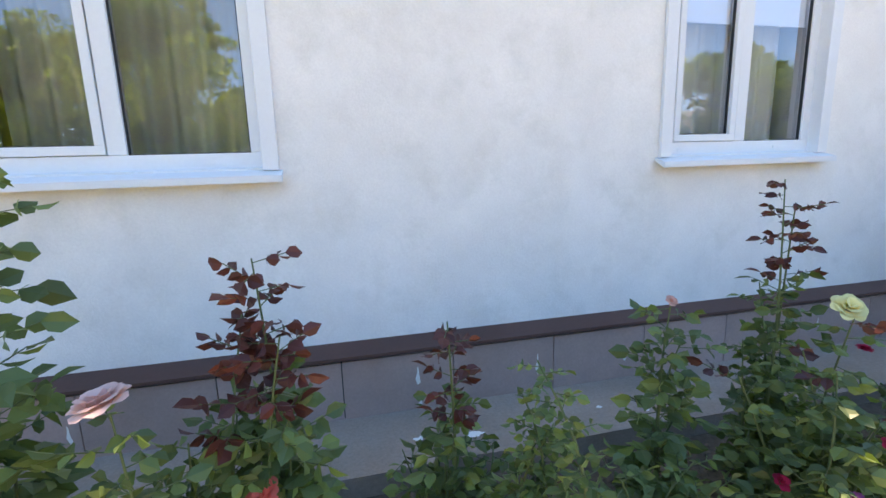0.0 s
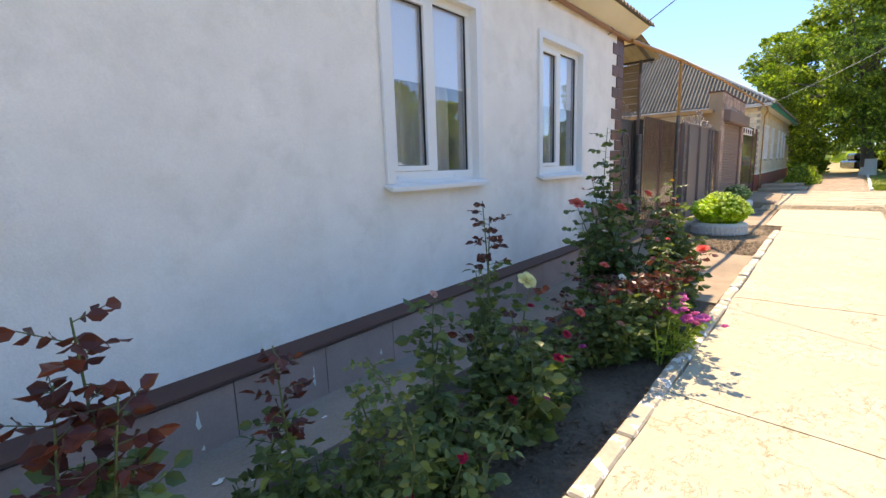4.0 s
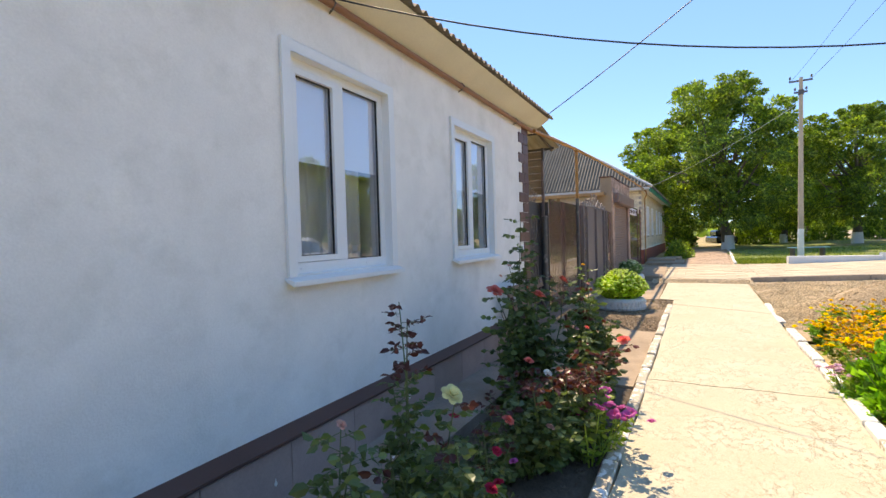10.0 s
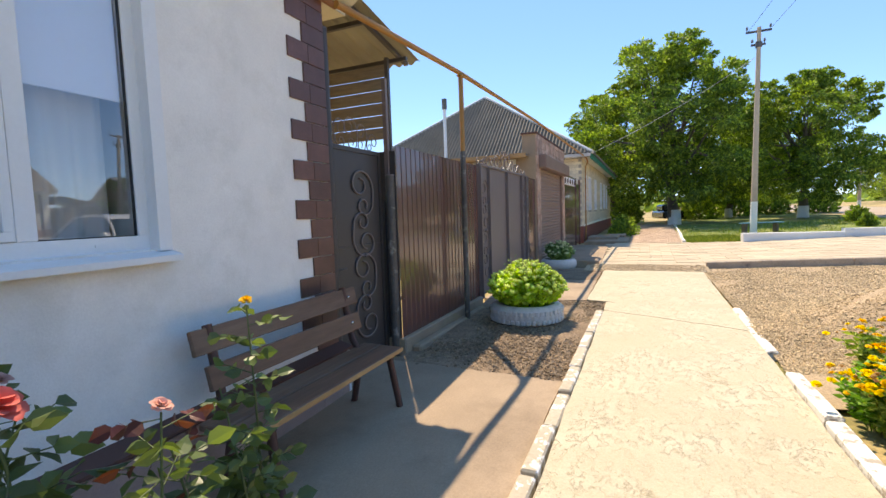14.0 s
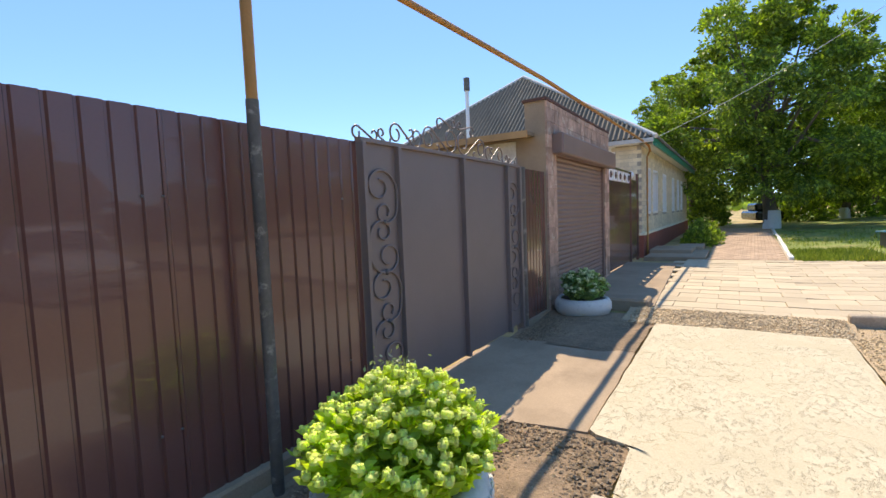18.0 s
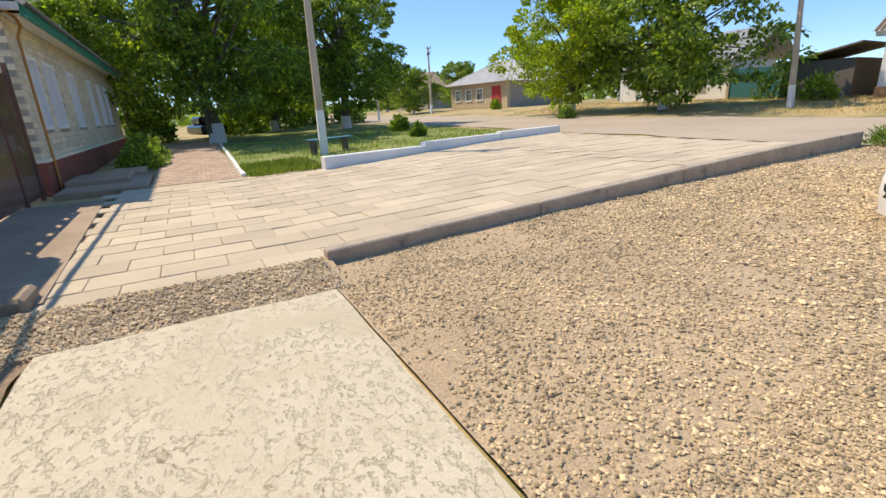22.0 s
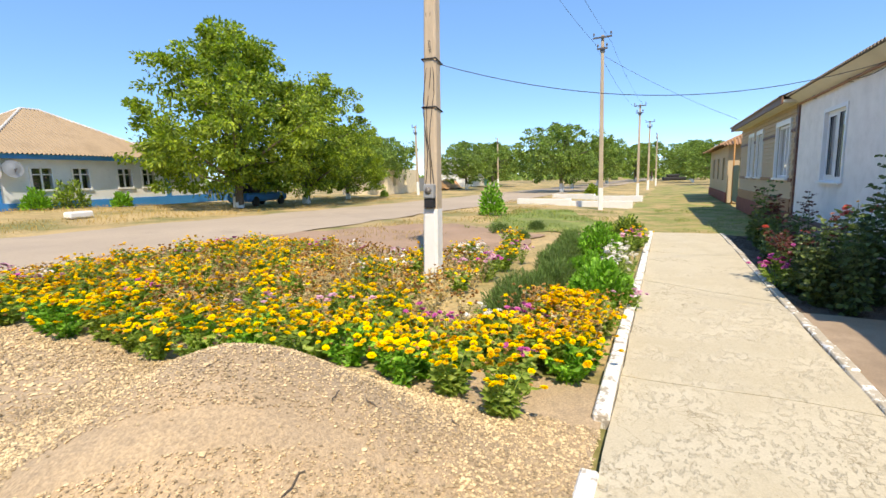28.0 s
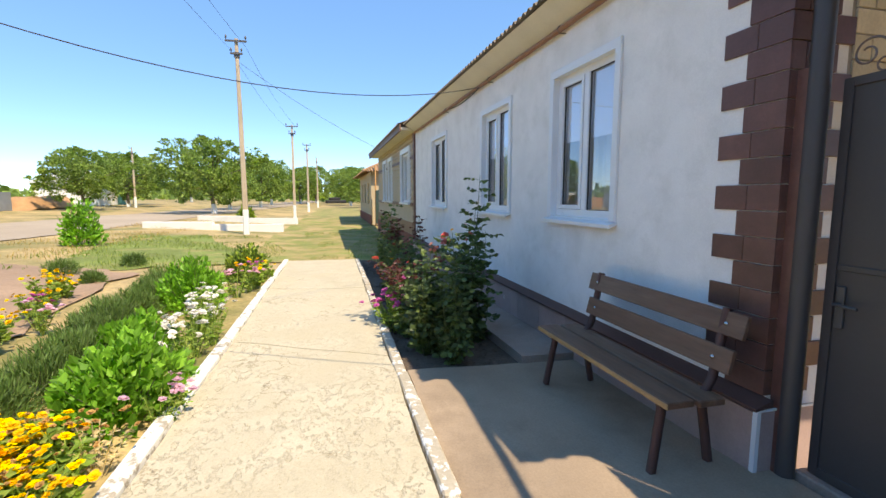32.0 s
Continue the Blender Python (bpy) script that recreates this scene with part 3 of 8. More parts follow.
def kerb_run(name, a, b, n, w, h, material, label, gap=0.012):
    run = thing(name, Matrix.Identity(4), label, "kerb", "", "structure")
    rng = random.Random(len(name) * 7 + n)
    pts = along([a, b], n)
    for p, q in zip(pts, pts[1:]):
        d = (q - p).normalized()
        ang = math.degrees(math.atan2(d.y, d.x)) + rng.uniform(-0.6, 0.6)
        L = (q - p).length - gap
        c = (p + q) / 2
        k = Geo().box(-L / 2, L / 2, -w / 2, w / 2, -0.15, h + rng.uniform(-0.008, 0.012))
        ob = part("kerbstone", k, material, run, "", 0.012)
        ob.matrix_basis = pose(c.x, c.y + rng.uniform(-0.006, 0.006), land(c.x, c.y), rng.uniform(-1, 1), rng.uniform(-0.5, 0.5), ang)
    return run


kerb_run("kerb_bed", (-3.0, -1.02), (8.3, -1.02), 12, 0.11, 0.075, M["white_paint"], "whitewashed kerb along the flower bed")
kerb_run("kerb_yard", (8.9, -1.01), (10.9, -1.01), 2, 0.10, 0.055, M["white_paint"], "flaking whitewashed kerb at the gravel edge")
kerb_run("kerb_house", (-3.0, 0.70), (10.4, 0.705), 22, 0.10, 0.05, M["flaked"], "flaking whitewashed kerb beside the walk")
kerb_run("kerb_grass", (21.75, -2.8), (23.4, -11.3), 3, 0.22, 0.26, M["limewash"], "long whitewashed concrete kerb beside the grass", 0.004)
kerb_run("kerb_path", (22.5, -1.14), (38, -1.6), 12, 0.10, 0.09, M["limewash"], "low white kerb along the garden path")
k = thing("kerb_drive", Matrix.Identity(4), "grey concrete kerb between gravel and paving", "kerb", "", "structure")
for i, (p, q) in enumerate(zip(*(lambda s: (s, s[1:]))(along([(15.16, -1.08), (15.05, -11.1)], 4)))):
    g = Geo()
    d = (q - p).normalized()
    s = Vector((-d.y, d.x)) * 0.085
    h0, h1 = 0.16 + 0.03 * i, 0.16 + 0.03 * (i + 1)
    vs = [(*(c + o), land(c.x, c.y) + z) for c, h in ((p + d * 0.004, h0), (q - d * 0.004, h1)) for o in (-s, s) for z in (-0.1, h)]
    g.add(vs, [(0, 1, 3, 2), (4, 6, 7, 5), (0, 4, 5, 1), (2, 3, 7, 6), (0, 2, 6, 4), (1, 5, 7, 3)])
    part("kerbstone", g, M["kerb"], k, "", 0.015)
solid("verge", drape([(22.55, -1.2), (38, -1.68), (60, -2.4)], [(21.9, -2.8), (23.6, -11.2), (60, -12)], 60, 30, 0.012, 0.05, 0.05), M["lawn"], "green and dry grass verge under the trees", "ground", "structure")
solid("lane_grass", drape([(-3.1, -2.0), (-12, -2.4), (-60, -1.5)], [(-3.1, 2.4), (-12, 2.3), (-60, 3.5)], 60, 10, -0.01, 0.03, 0.05), M["lane"], "mown green grass lane along the houses", "ground", "structure")
solid("green_patch", drape([(-3.2, -1.1), (-8, -3.6), (-12, -5)], [(-1.6, -5.4), (-5, -6.4), (-11, -7.2)], 30, 16, -0.012, 0.03, 0.35), M["lawn"], "green grass patch beside the flower bed", "ground", "structure")


# ---- the white house ----
H = pose(0, 2.40, 0, 0, 0, 0.945)
house = thing("house", H, "single-storey house with pale grey stucco and asbestos roof", "house")
WINS = [(-1.67, -0.27), (1.84, 3.07), (4.17, 5.40)]


def pierced(x0, x1, y0, y1, z0, z1, holes):
    """One wall block, pierced by openings (a, b, low, high)."""
    g = Geo()
    xs = sorted({x0, x1, *(v for h in holes for v in h[:2])})
    zs = sorted({z0, z1, *(v for h in holes for v in h[2:])})
    nx, nz = len(xs), len(zs)
    vs = [(x, y, z) for y in (y0, y1) for x in xs for z in zs]
    at = lambda k, i, j: (k * nx + i) * nz + j
    full = [[not any(h[0] <= (xs[i] + xs[i + 1]) / 2 <= h[1] and h[2] <= (zs[j] + zs[j + 1]) / 2 <= h[3] for h in holes) for j in range(nz - 1)] for i in range(nx - 1)]
    solid_at = lambda i, j: 0 <= i < nx - 1 and 0 <= j < nz - 1 and full[i][j]
    fs = []
    for i in range(nx):
        for j in range(nz):
            if solid_at(i, j):
                fs += [(at(0, i, j), at(0, i + 1, j), at(0, i + 1, j + 1), at(0, i, j + 1)), (at(1, i, j), at(1, i, j + 1), at(1, i + 1, j + 1), at(1, i + 1, j))]
            if j < nz - 1 and solid_at(i, j) != solid_at(i - 1, j):
                fs.append((at(0, i, j), at(0, i, j + 1), at(1, i, j + 1), at(1, i, j)))
            if i < nx - 1 and solid_at(i, j) != solid_at(i, j - 1):
                fs.append((at(0, i, j), at(1, i, j), at(1, i + 1, j), at(0, i + 1, j)))
    return g.add(vs, fs)


g = pierced(-3.65, 6.85, 0, 0.4, 0.3, 3.46, [(a + 0.07, b - 0.07, 1.49, 2.93) for a, b in WINS])
part("wall", g, M["stucco"], house, "pale grey stuccoed front wall")
g = Geo()
g.box(-3.65, -3.3, 0.4, 8, 0.1, 3.46).box(6.5, 6.84, 0.4, 8, 0.1, 3.46).box(-3.3, 6.5, 7.6, 8, 0.1, 3.46)
part("side_wall", g, M["mortar"], house, "mortar of the brick side walls")
g = Geo()
g.box(-3.3, 6.5, 0.41, 7.6, 0.2, 0.3).box(-3.3, 6.5, 0.41, 7.6, 3.2, 3.3).box(-3.3, 6.5, 2.6, 2.7, 0.3, 3.2)
part("inner_room", g, M["room"], house, "dim rooms behind the windows")
# stepped plinth with facing panels and a metal ledge
g = Geo().box(-3.65, 6.88, -0.07, 0.0, 0.05, 0.53)
# core coloured near black to paint the shadow gap under the ledge
part("plinth_core", g, M["dark"], house)
rng = random.Random(3)
x = -3.65
while x < 6.85:
    w = min(0.60, 6.905 - x)
    part("plinth_panel", Geo().box(x + 0.003, x + w - 0.003, -0.085, -0.068, 0.06, 0.487 + rng.uniform(-0.001, 0.001)), M["plinth"], house)
    x += 0.60
g = Geo()
g.add([(-3.66, 0.0, 0.565), (6.92, 0.0, 0.565), (6.92, -0.115, 0.525), (-3.66, -0.115, 0.525), (-3.66, -0.115, 0.508), (6.92, -0.115, 0.508), (6.92, 0.0, 0.53), (-3.66, 0.0, 0.53)], [(0, 3, 2, 1), (3, 4, 5, 2), (4, 7, 6, 5), (0, 1, 6, 7), (1, 2, 5, 6), (0, 7, 4, 3)])
part("plinth_ledge", g, M["ledge"], house, "dark brown metal drip ledge")
part("plinth_end", Geo().box(6.88, 6.905, -0.07, 0.35, 0.06, 0.50), M["plinth"], house)
part("corner_trim", Geo().box(6.88, 6.91, -0.092, -0.066, 0.06, 0.507).box(6.905, 6.915, -0.09, 0.35, 0.50, 0.512), M["white_pvc"], house, "white plastic corner trim")
for i, (x, z, h) in enumerate(((0.35, 0.36, 0.12), (1.05, 0.33, 0.14), (1.62, 0.30, 0.05), (3.1, 0.35, 0.08), (-1.3, 0.3, 0.1), (0.36, 0.20, 0.03))):
    rg_ = random.Random(i)
    n = 9
    pts = [(0.012 * rg_.uniform(0.6, 1.2) * math.cos(2 * math.pi * k / n), h / 2 * rg_.uniform(0.75, 1.1) * math.sin(2 * math.pi * k / n)) for k in range(n)]
    part("whitewash_drip", Geo().add([(x + a * (1.2 if b < 0 else 0.5), -0.0868, z + b) for a, b in pts], [tuple(range(n))]), M["limewash"], house, "dried white drip")
# quoin tiles at the street corner and round it
row, z = 0, 0.57
while z < 3.40:
    h = min(0.148, 3.42 - z)
    x0 = 6.435 if row % 2 else 6.60
    seam = 6.66 if row % 2 else None
    for a, b in ([(x0, 6.66), (6.664, 6.865)] if seam else [(x0, 6.865)]):
        part("quoin_tile", Geo().box(a, b, -0.014, 0.002, z, z + h - 0.004), M["quoin"], house, "", 0.002)
    for a, b in ([(0.0, 0.20), (0.204, 0.42)] if row % 2 else [(0.0, 0.09), (0.094, 0.31)]):
        part("quoin_tile", Geo().box(6.842, 6.865, a, b, z, z + h - 0.004), M["quoin"], house, "", 0.002)
    row, z = row + 1, z + 0.15
# cream brickwork of the yard side
g = Geo()
row, z = 0, 0.4
while z < 3.4:
    y = 0.44 - (row % 2) * 0.13
    while y < 7.6:
        g.box(6.835, 6.852, max(y, 0.44), y + 0.25, z, z + 0.125)
        y += 0.262
    row, z = row + 1, z + 0.137
tagged(part("brickwork", g, M["brick_cream"], house, "cream bricks of the yard side wall"), kind="stuff")


def sheet_y(x0, x1, y, z0, z1):
    return Geo().add([(x0, y, z0), (x1, y, z0), (x1, y, z1), (x0, y, z1)], [(0, 1, 2, 3)])


def window(parent, a, b, z0, z1, blind, sash_left=True, m=None):
    """White plastic window between a and b with casing, frame, mullion, two panes, sill and cloth behind."""
    w = part("window", Geo().box(a - 0.0, b, -0.028, 0.0, z1 - 0.075, z1).box(a, a + 0.075, -0.028, 0.0, z0 + 0.03, z1 - 0.075).box(b - 0.075, b, -0.028, 0.0, z0 + 0.03, z1 - 0.075), M["white_pvc"], parent, "white window with casing and sill", 0.003)
    A, B, Z0, Z1 = a + 0.07, b - 0.07, z0 + 0.04, z1 - 0.07
    y0, y1 = 0.048, 0.118
    mid = (A + B) / 2
    g = Geo().box(A, B, y0, y1, Z1 - 0.065, Z1).box(A, B, y0, y1, Z0, Z0 + 0.075).box(A, A + 0.06, y0, y1, Z0 + 0.075, Z1 - 0.065).box(B - 0.06, B, y0, y1, Z0 + 0.075, Z1 - 0.065)
    part("frame", g, M["white_pvc"], w, "", 0.004)
    part("mullion", Geo().box(mid - 0.04, mid + 0.04, y0 - 0.004, y1, Z0 + 0.0755, Z1 - 0.0655), M["white_pvc"], w, "", 0.004)
    for rv in ((A + 0.001, A + 0.004, Z0, Z1), (B - 0.004, B - 0.001, Z0, Z1), (A + 0.004, B - 0.004, Z1 - 0.004, Z1 - 0.001)):
        part("reveal", Geo().box(rv[0], rv[1], -0.02, y0, rv[2], rv[3]), M["white_pvc"], w)
    for i, (c, d) in enumerate(((A + 0.06, mid - 0.04), (mid + 0.04, B - 0.06))):
        e = 0.0
        if (i == 0) == sash_left:
            e = 0.045
            q = Geo().box(c + 0.004, d - 0.004, y0 - 0.012, y1 - 0.02, Z1 - 0.065 - e, Z1 - 0.069).box(c + 0.004, d - 0.004, y0 - 0.012, y1 - 0.02, Z0 + 0.079, Z0 + 0.075 + e)
            q.box(c + 0.004, c + e, y0 - 0.012, y1 - 0.02, Z0 + 0.075 + e, Z1 - 0.065 - e).box(d - e, d - 0.004, y0 - 0.012, y1 - 0.02, Z0 + 0.075 + e, Z1 - 0.065 - e)
            part("sash", q, M["white_pvc"], w, "", 0.003)
        q = Geo()
        for x0, x1, za, zb in ((c + e, d - e, Z0 + 0.075 + e, Z0 + 0.080 + e), (c + e, d - e, Z1 - 0.070 - e, Z1 - 0.065 - e), (c + e, c + e + 0.005, Z0 + 0.080 + e, Z1 - 0.070 - e), (d - e - 0.005, d - e, Z0 + 0.080 + e, Z1 - 0.070 - e)):
            q.box(x0, x1, y0 + 0.012, y0 + 0.03, za, zb)
        part("gasket", q, M["wire"], w, "black rubber gasket")
        p = part("pane", sheet_y(c + e, d - e, y0 + 0.035, Z0 + 0.075 + e, Z1 - 0.065 - e), M["glass"], w, "clear reflecting glass")
        p.visible_shadow = False
        if blind:
            zb = Z1 - (Z1 - Z0) * 0.46
            part("blind", Geo().box(c + 0.005, d - 0.005, y0 + 0.052, y0 + 0.055, zb, Z1 - 0.05).box(c + 0.005, d - 0.005, y0 + 0.046, y0 + 0.06, zb - 0.014, zb), M["blind"], w, "white roller blind half drawn")
    g = Geo()
    g.add([(a - 0.015, y0, Z0 + 0.004), (b + 0.015, y0, Z0 + 0.004), (b + 0.015, -0.085, z0 + 0.006), (a - 0.015, -0.085, z0 + 0.006), (a - 0.015, -0.085, z0 - 0.026), (b + 0.015, -0.085, z0 - 0.026), (b + 0.015, -0.077, z0 - 0.026), (a - 0.015, -0.077, z0 - 0.026), (a - 0.015, y0, Z0 - 0.006), (b + 0.015, y0, Z0 - 0.006)], [(0, 3, 2, 1), (3, 4, 5, 2), (4, 7, 6, 5), (7, 8, 9, 6), (0, 8, 7, 4, 3), (1, 2, 5, 6, 9)])
    part("sill", g, M["white_pvc"], w, "white metal sill")
    for x in (B - 0.28, A + 0.1):
        part("drain_cap", Geo().box(x, x + 0.06, y0 - 0.006, y0, Z0 + 0.028, Z0 + 0.042), M["white_pvc"], w)
    return w


def drapery(parent, a, b, z0, z1, y, deep, pitch, label, cloth="curtain"):
    n = int((b - a) / pitch * 8)
    g = Geo().grid(n, 1, lambda u, v: (a + (b - a) * u, y + deep * math.sin(u * (b - a) / pitch * 2 * math.pi) + 0.4 * deep * math.sin(u * 23), z0 + (z1 - z0) * v))
    return part("curtain", g, M[cloth], parent, label)


for i, (a, b) in enumerate(WINS):
    w = window(house, a, b, 1.45, 3.0, i > 0)
    if i == 0:
        drapery(w, a + 0.1, b - 0.12, 1.3, 2.95, 0.42, 0.035, 0.14, "beige pleated curtain")
    else:
        drapery(w, a + 0.1, b - 0.14, 1.5, 2.9, 0.25, 0.02, 0.12, "sheer grey curtain with cut-work hem", "sheer")
# eaves: cornice board, corrugated sheet, brown pipe
part("cornice", Geo().add([(-3.7, 0.0, 3.40), (7.22, 0.0, 3.40), (7.22, -0.27, 3.575), (-3.7, -0.27, 3.575), (-3.7, 0.0, 3.60), (7.22, 0.0, 3.60)], [(0, 3, 2, 1), (0, 1, 5, 4), (3, 4, 5, 2), (0, 4, 3), (1, 2, 5)]), M["cream"], house, "cream painted cornice under the eaves")
part("gable_soffit", Geo().box(6.885, 7.22, 0.0, 4.0, 3.38, 3.40), M["cream"], house)


def corrugated(x0, x1, y0, z0, y1, z1, pitch=0.13, amp=0.022, thick=0.008):
    n = int((x1 - x0) / pitch * 8)
    g = Geo()
    for off in (0, -thick):
        g.grid(n, 1, lambda u, v: (x0 + (x1 - x0) * u, y0 + (y1 - y0) * v, z0 + (z1 - z0) * v + off + amp * math.sin(u * (x1 - x0) / pitch * 2 * math.pi)))
    w = 2
    m = (n + 1) * w
    for v in (0, 1):
        g.f.extend([(i * w + v, (i + 1) * w + v, m + (i + 1) * w + v, m + i * w + v) for i in range(n)])
        g.s.extend([False] * n)
    return g


roof = part("roof", corrugated(-3.75, 7.3, -0.32, 3.60, 4.1, 5.4), M["slate"], house, "corrugated grey asbestos roof")
part("roof_back", corrugated(-3.75, 7.3, 8.4, 3.60, 4.1, 5.4), M["slate"], house)
part("gable", Geo().add([(6.86, 0, 3.44), (6.86, 8, 3.44), (6.86, 4.1, 5.3), (6.5, 0, 3.44), (6.5, 8, 3.44), (6.5, 4.1, 5.3)], [(0, 1, 2), (3, 5, 4), (0, 3, 4, 1), (1, 4, 5, 2), (2, 5, 3, 0)]), M["brick_cream"], house)
g = Geo().tube([(-3.6, -0.05, 3.37), (7.0, -0.05, 3.37)], 0.028, 10)
part("pipe", g, M["pipe_brown"], house, "brown painted pipe under the eaves")
for x in (-2.4, -0.2, 2.3, 4.4, 6.2):
    part("pipe_hook", Geo().tube([(x, 0.01, 3.40), (x, -0.06, 3.405), (x, -0.085, 3.37), (x, -0.05, 3.335), (x + 0.03, 0.01, 3.33)], 0.007, 6), M["iron"], house)

# dried splashes of whitewash on the apron
def splash(seed, x, y, r, lift=0.094):
    rg_ = random.Random(seed)
    n = 14
    pts = [(x + r * rg_.uniform(0.35, 1.1) * math.cos(2 * math.pi * k / n) * 1.5, y + r * rg_.uniform(0.35, 1.0) * math.sin(2 * math.pi * k / n)) for k in range(n)]
    top = [(a, b, land(a, b) + lift + 0.012 * noise.noise((a * 1.7, b * 1.7, 0.5)) + 0.004) for a, b in pts]
    return solid("whitewash_splash", Geo().add(top, [tuple(range(n))]), M["limewash"], "dried white splash on the concrete", "stain")


for i, (x, y, r) in enumerate(((0.57, 1.98, 0.035), (0.30, 2.02, 0.028), (0.42, 1.90, 0.02), (0.95, 2.1, 0.016), (1.28, 2.05, 0.018), (1.5, 1.95, 0.014), (-0.2, 2.05, 0.02), (2.4, 2.05, 0.018))):
    splash(i, x, y, r)


# ---- wrought iron, door, fence and gate ----
def winding(kind, split=0.62, turns=(1.3, 1.15), n=120):
    """A curve as (x, z) that unwinds from one curl and winds into another, the same way round (C) or the other (S)."""
    def bend(q):
        u = (split - q) / split if q < split else (q - split) / (1 - split)
        ease = clamp(u / 0.14, 0, 1)
        return (0.30 + 0.70 * u ** 1.6) * ease * ease * (3 - 2 * ease)

    qs = [i / n for i in range(n + 1)]
    k1 = turns[0] * 2 * math.pi / sum(bend(q) for q in qs if q < split)
    k2 = turns[1] * 2 * math.pi / sum(bend(q) for q in qs if q >= split) * (1 if kind == "C" else -1)
    x, z, th, pts = 0.0, 0.0, 0.0, []
    for q in qs:
        pts.append((x, z))
        th += (k1 if q < split else k2) * bend(q)
        x, z = x + math.sin(th) / n, z + math.cos(th) / n
    return pts


def curls(pts):
    """The middles of the two curls."""
    k = max(len(pts) // 7, 2)
    mean = lambda c: (sum(a for a, b in c) / len(c), sum(b for a, b in c) / len(c))
    return mean(pts[:k]), mean(pts[-k:])


def scroll(kind):
    """A scroll of unit height as (x, z), its larger curl on top."""
    pts = winding(kind)
    big, small = curls(pts)
    a = math.atan2(big[0] - small[0], big[1] - small[1])
    c, s = math.cos(a), math.sin(a)
    pts = [(p * c - q * s, p * s + q * c) for p, q in pts]
    lo, hi = min(p[1] for p in pts), max(p[1] for p in pts)
    cx = (min(p[0] for p in pts) + max(p[0] for p in pts)) / 2
    return [((p - cx) / (hi - lo), (q - lo) / (hi - lo)) for p, q in pts]


def volutes(parent, kind, a, b, x0, y, z0, side):
    """A scroll between two curls, each (along, up, radius, turns): wound contrary ways (S) or the same way (C)."""
    (ax, az, ra, wa), (bx, bz, rb, wb) = a, b
    dist, th = math.hypot(bx - ax, bz - az), math.atan2(bz - az, bx - ax)
    spin = -1 if kind == "S" else 1
    other = -spin if kind == "S" else spin
    c = clamp((ra + rb if kind == "S" else ra - rb) / dist, -1, 1)
    al = th - spin * math.acos(c)
    be = al + math.pi if kind == "S" else al
    n1, n2 = int(6 + 22 * wa), int(6 + 22 * wb)
    pts = []
    for i in range(n1 + 1):
        u = 1 - i / n1
        r, t = ra * (1 - 0.55 * u * min(wa, 1.0)), al - spin * 2 * math.pi * wa * u
        pts.append((ax + r * math.cos(t), az + r * math.sin(t)))
    for i in range(n2 + 1):
        u = i / n2
        r, t = rb * (1 - 0.55 * u * min(wb, 1.0)), be + other * 2 * math.pi * wb * u
        pts.append((bx + r * math.cos(t), bz + r * math.sin(t)))
    return part("scroll", Geo().tube([(x0 + side * p, y, z0 + q) for p, q in pts], 0.0085, 6), M["gate_metal"], parent)


def iron(parent, kind, x, y, z, h, turn=0.0, flip=1, r=0.008, wide=1.0):
    c, s = math.cos(radians(turn)), math.sin(radians(turn))
    pts = [((a * flip * wide * c - (b - 0.5) * s) * h + x, y, (a * flip * wide * s + (b - 0.5) * c) * h + z) for a, b in scroll(kind)]
    return part("scroll", Geo().tube(pts, [r * (0.75 + 0.25 * math.sin(math.pi * min(max(i / (len(pts) - 1), 0.08), 0.92))) for i in range(len(pts))], 6), M["gate_metal"], parent)


def rosette(parent, x, y, z, r=0.022):
    m = Matrix.Translation((x, y, z)) @ pose(0, 0, 0, 90)
    return part("rosette", Geo().lathe([(0.001, 0.012), (r * 0.6, 0.01), (r, 0.0), (r * 0.7, -0.006), (0.001, -0.008)], 10, m), M["iron"], parent)


def scroll_column(parent, x, y, z0, z1, flip=1, n=4):
    """A column of scrolls, every second one turned upside down, tied by rosettes."""
    h = (z1 - z0) / n
    for i in range(n):
        z = z0 + h * (i + 0.5)
        iron(parent, "C", x + (0.012 if i % 2 else -0.012) * flip, y, z, h * 1.04, 180 if i % 2 == 0 else 0, flip, 0.0105, 1.2)
        if i:
            rosette(parent, x, y - 0.008, z0 + h * i, 0.026 if i == n // 2 else 0.018)


gas_post_x = 9.58
door = thing("wicket_gate", pose(0, 2.69, 0), "closed dark grey metal wicket gate with scrollwork", "gate")
part("leaf", Geo().box(7.03, 7.95, 0.0, 0.035, 0.20, 2.27), M["wicket"], door)
g = Geo().box(7.01, 7.06, -0.012, 0.04, 0.18, 2.29).box(7.92, 7.97, -0.012, 0.04, 0.18, 2.29).box(7.06, 7.92, -0.012, 0.04, 2.245, 2.29).box(7.06, 7.92, -0.012, 0.04, 0.18, 0.23).box(7.06, 7.92, -0.008, 0.0, 1.32, 1.35)
part("frame", g, M["wicket"], door, "", 0.003)
scroll_column(door, 7.60, -0.012, 0.42, 2.06, 1, 4)
lock = part("lock_plate", Geo().box(7.075, 7.115, -0.018, 0.0, 1.02, 1.24), M["iron"], door, "", 0.004)
part("door_handle", Geo().tube([(7.095, -0.02, 1.15), (7.095, -0.06, 1.15), (7.21, -0.062, 1.148)], 0.009, 8), M["iron"], door)
for x, h, t, f in ((7.13, 0.20, 40, 1), (7.31, 0.26, 15, -1), (7.49, 0.30, 0, 1), (7.67, 0.26, -15, 1), (7.85, 0.20, -40, -1)):
    iron(door, "C", x, 0.015, 2.28 + h * 0.48, h, t, f, 0.006)
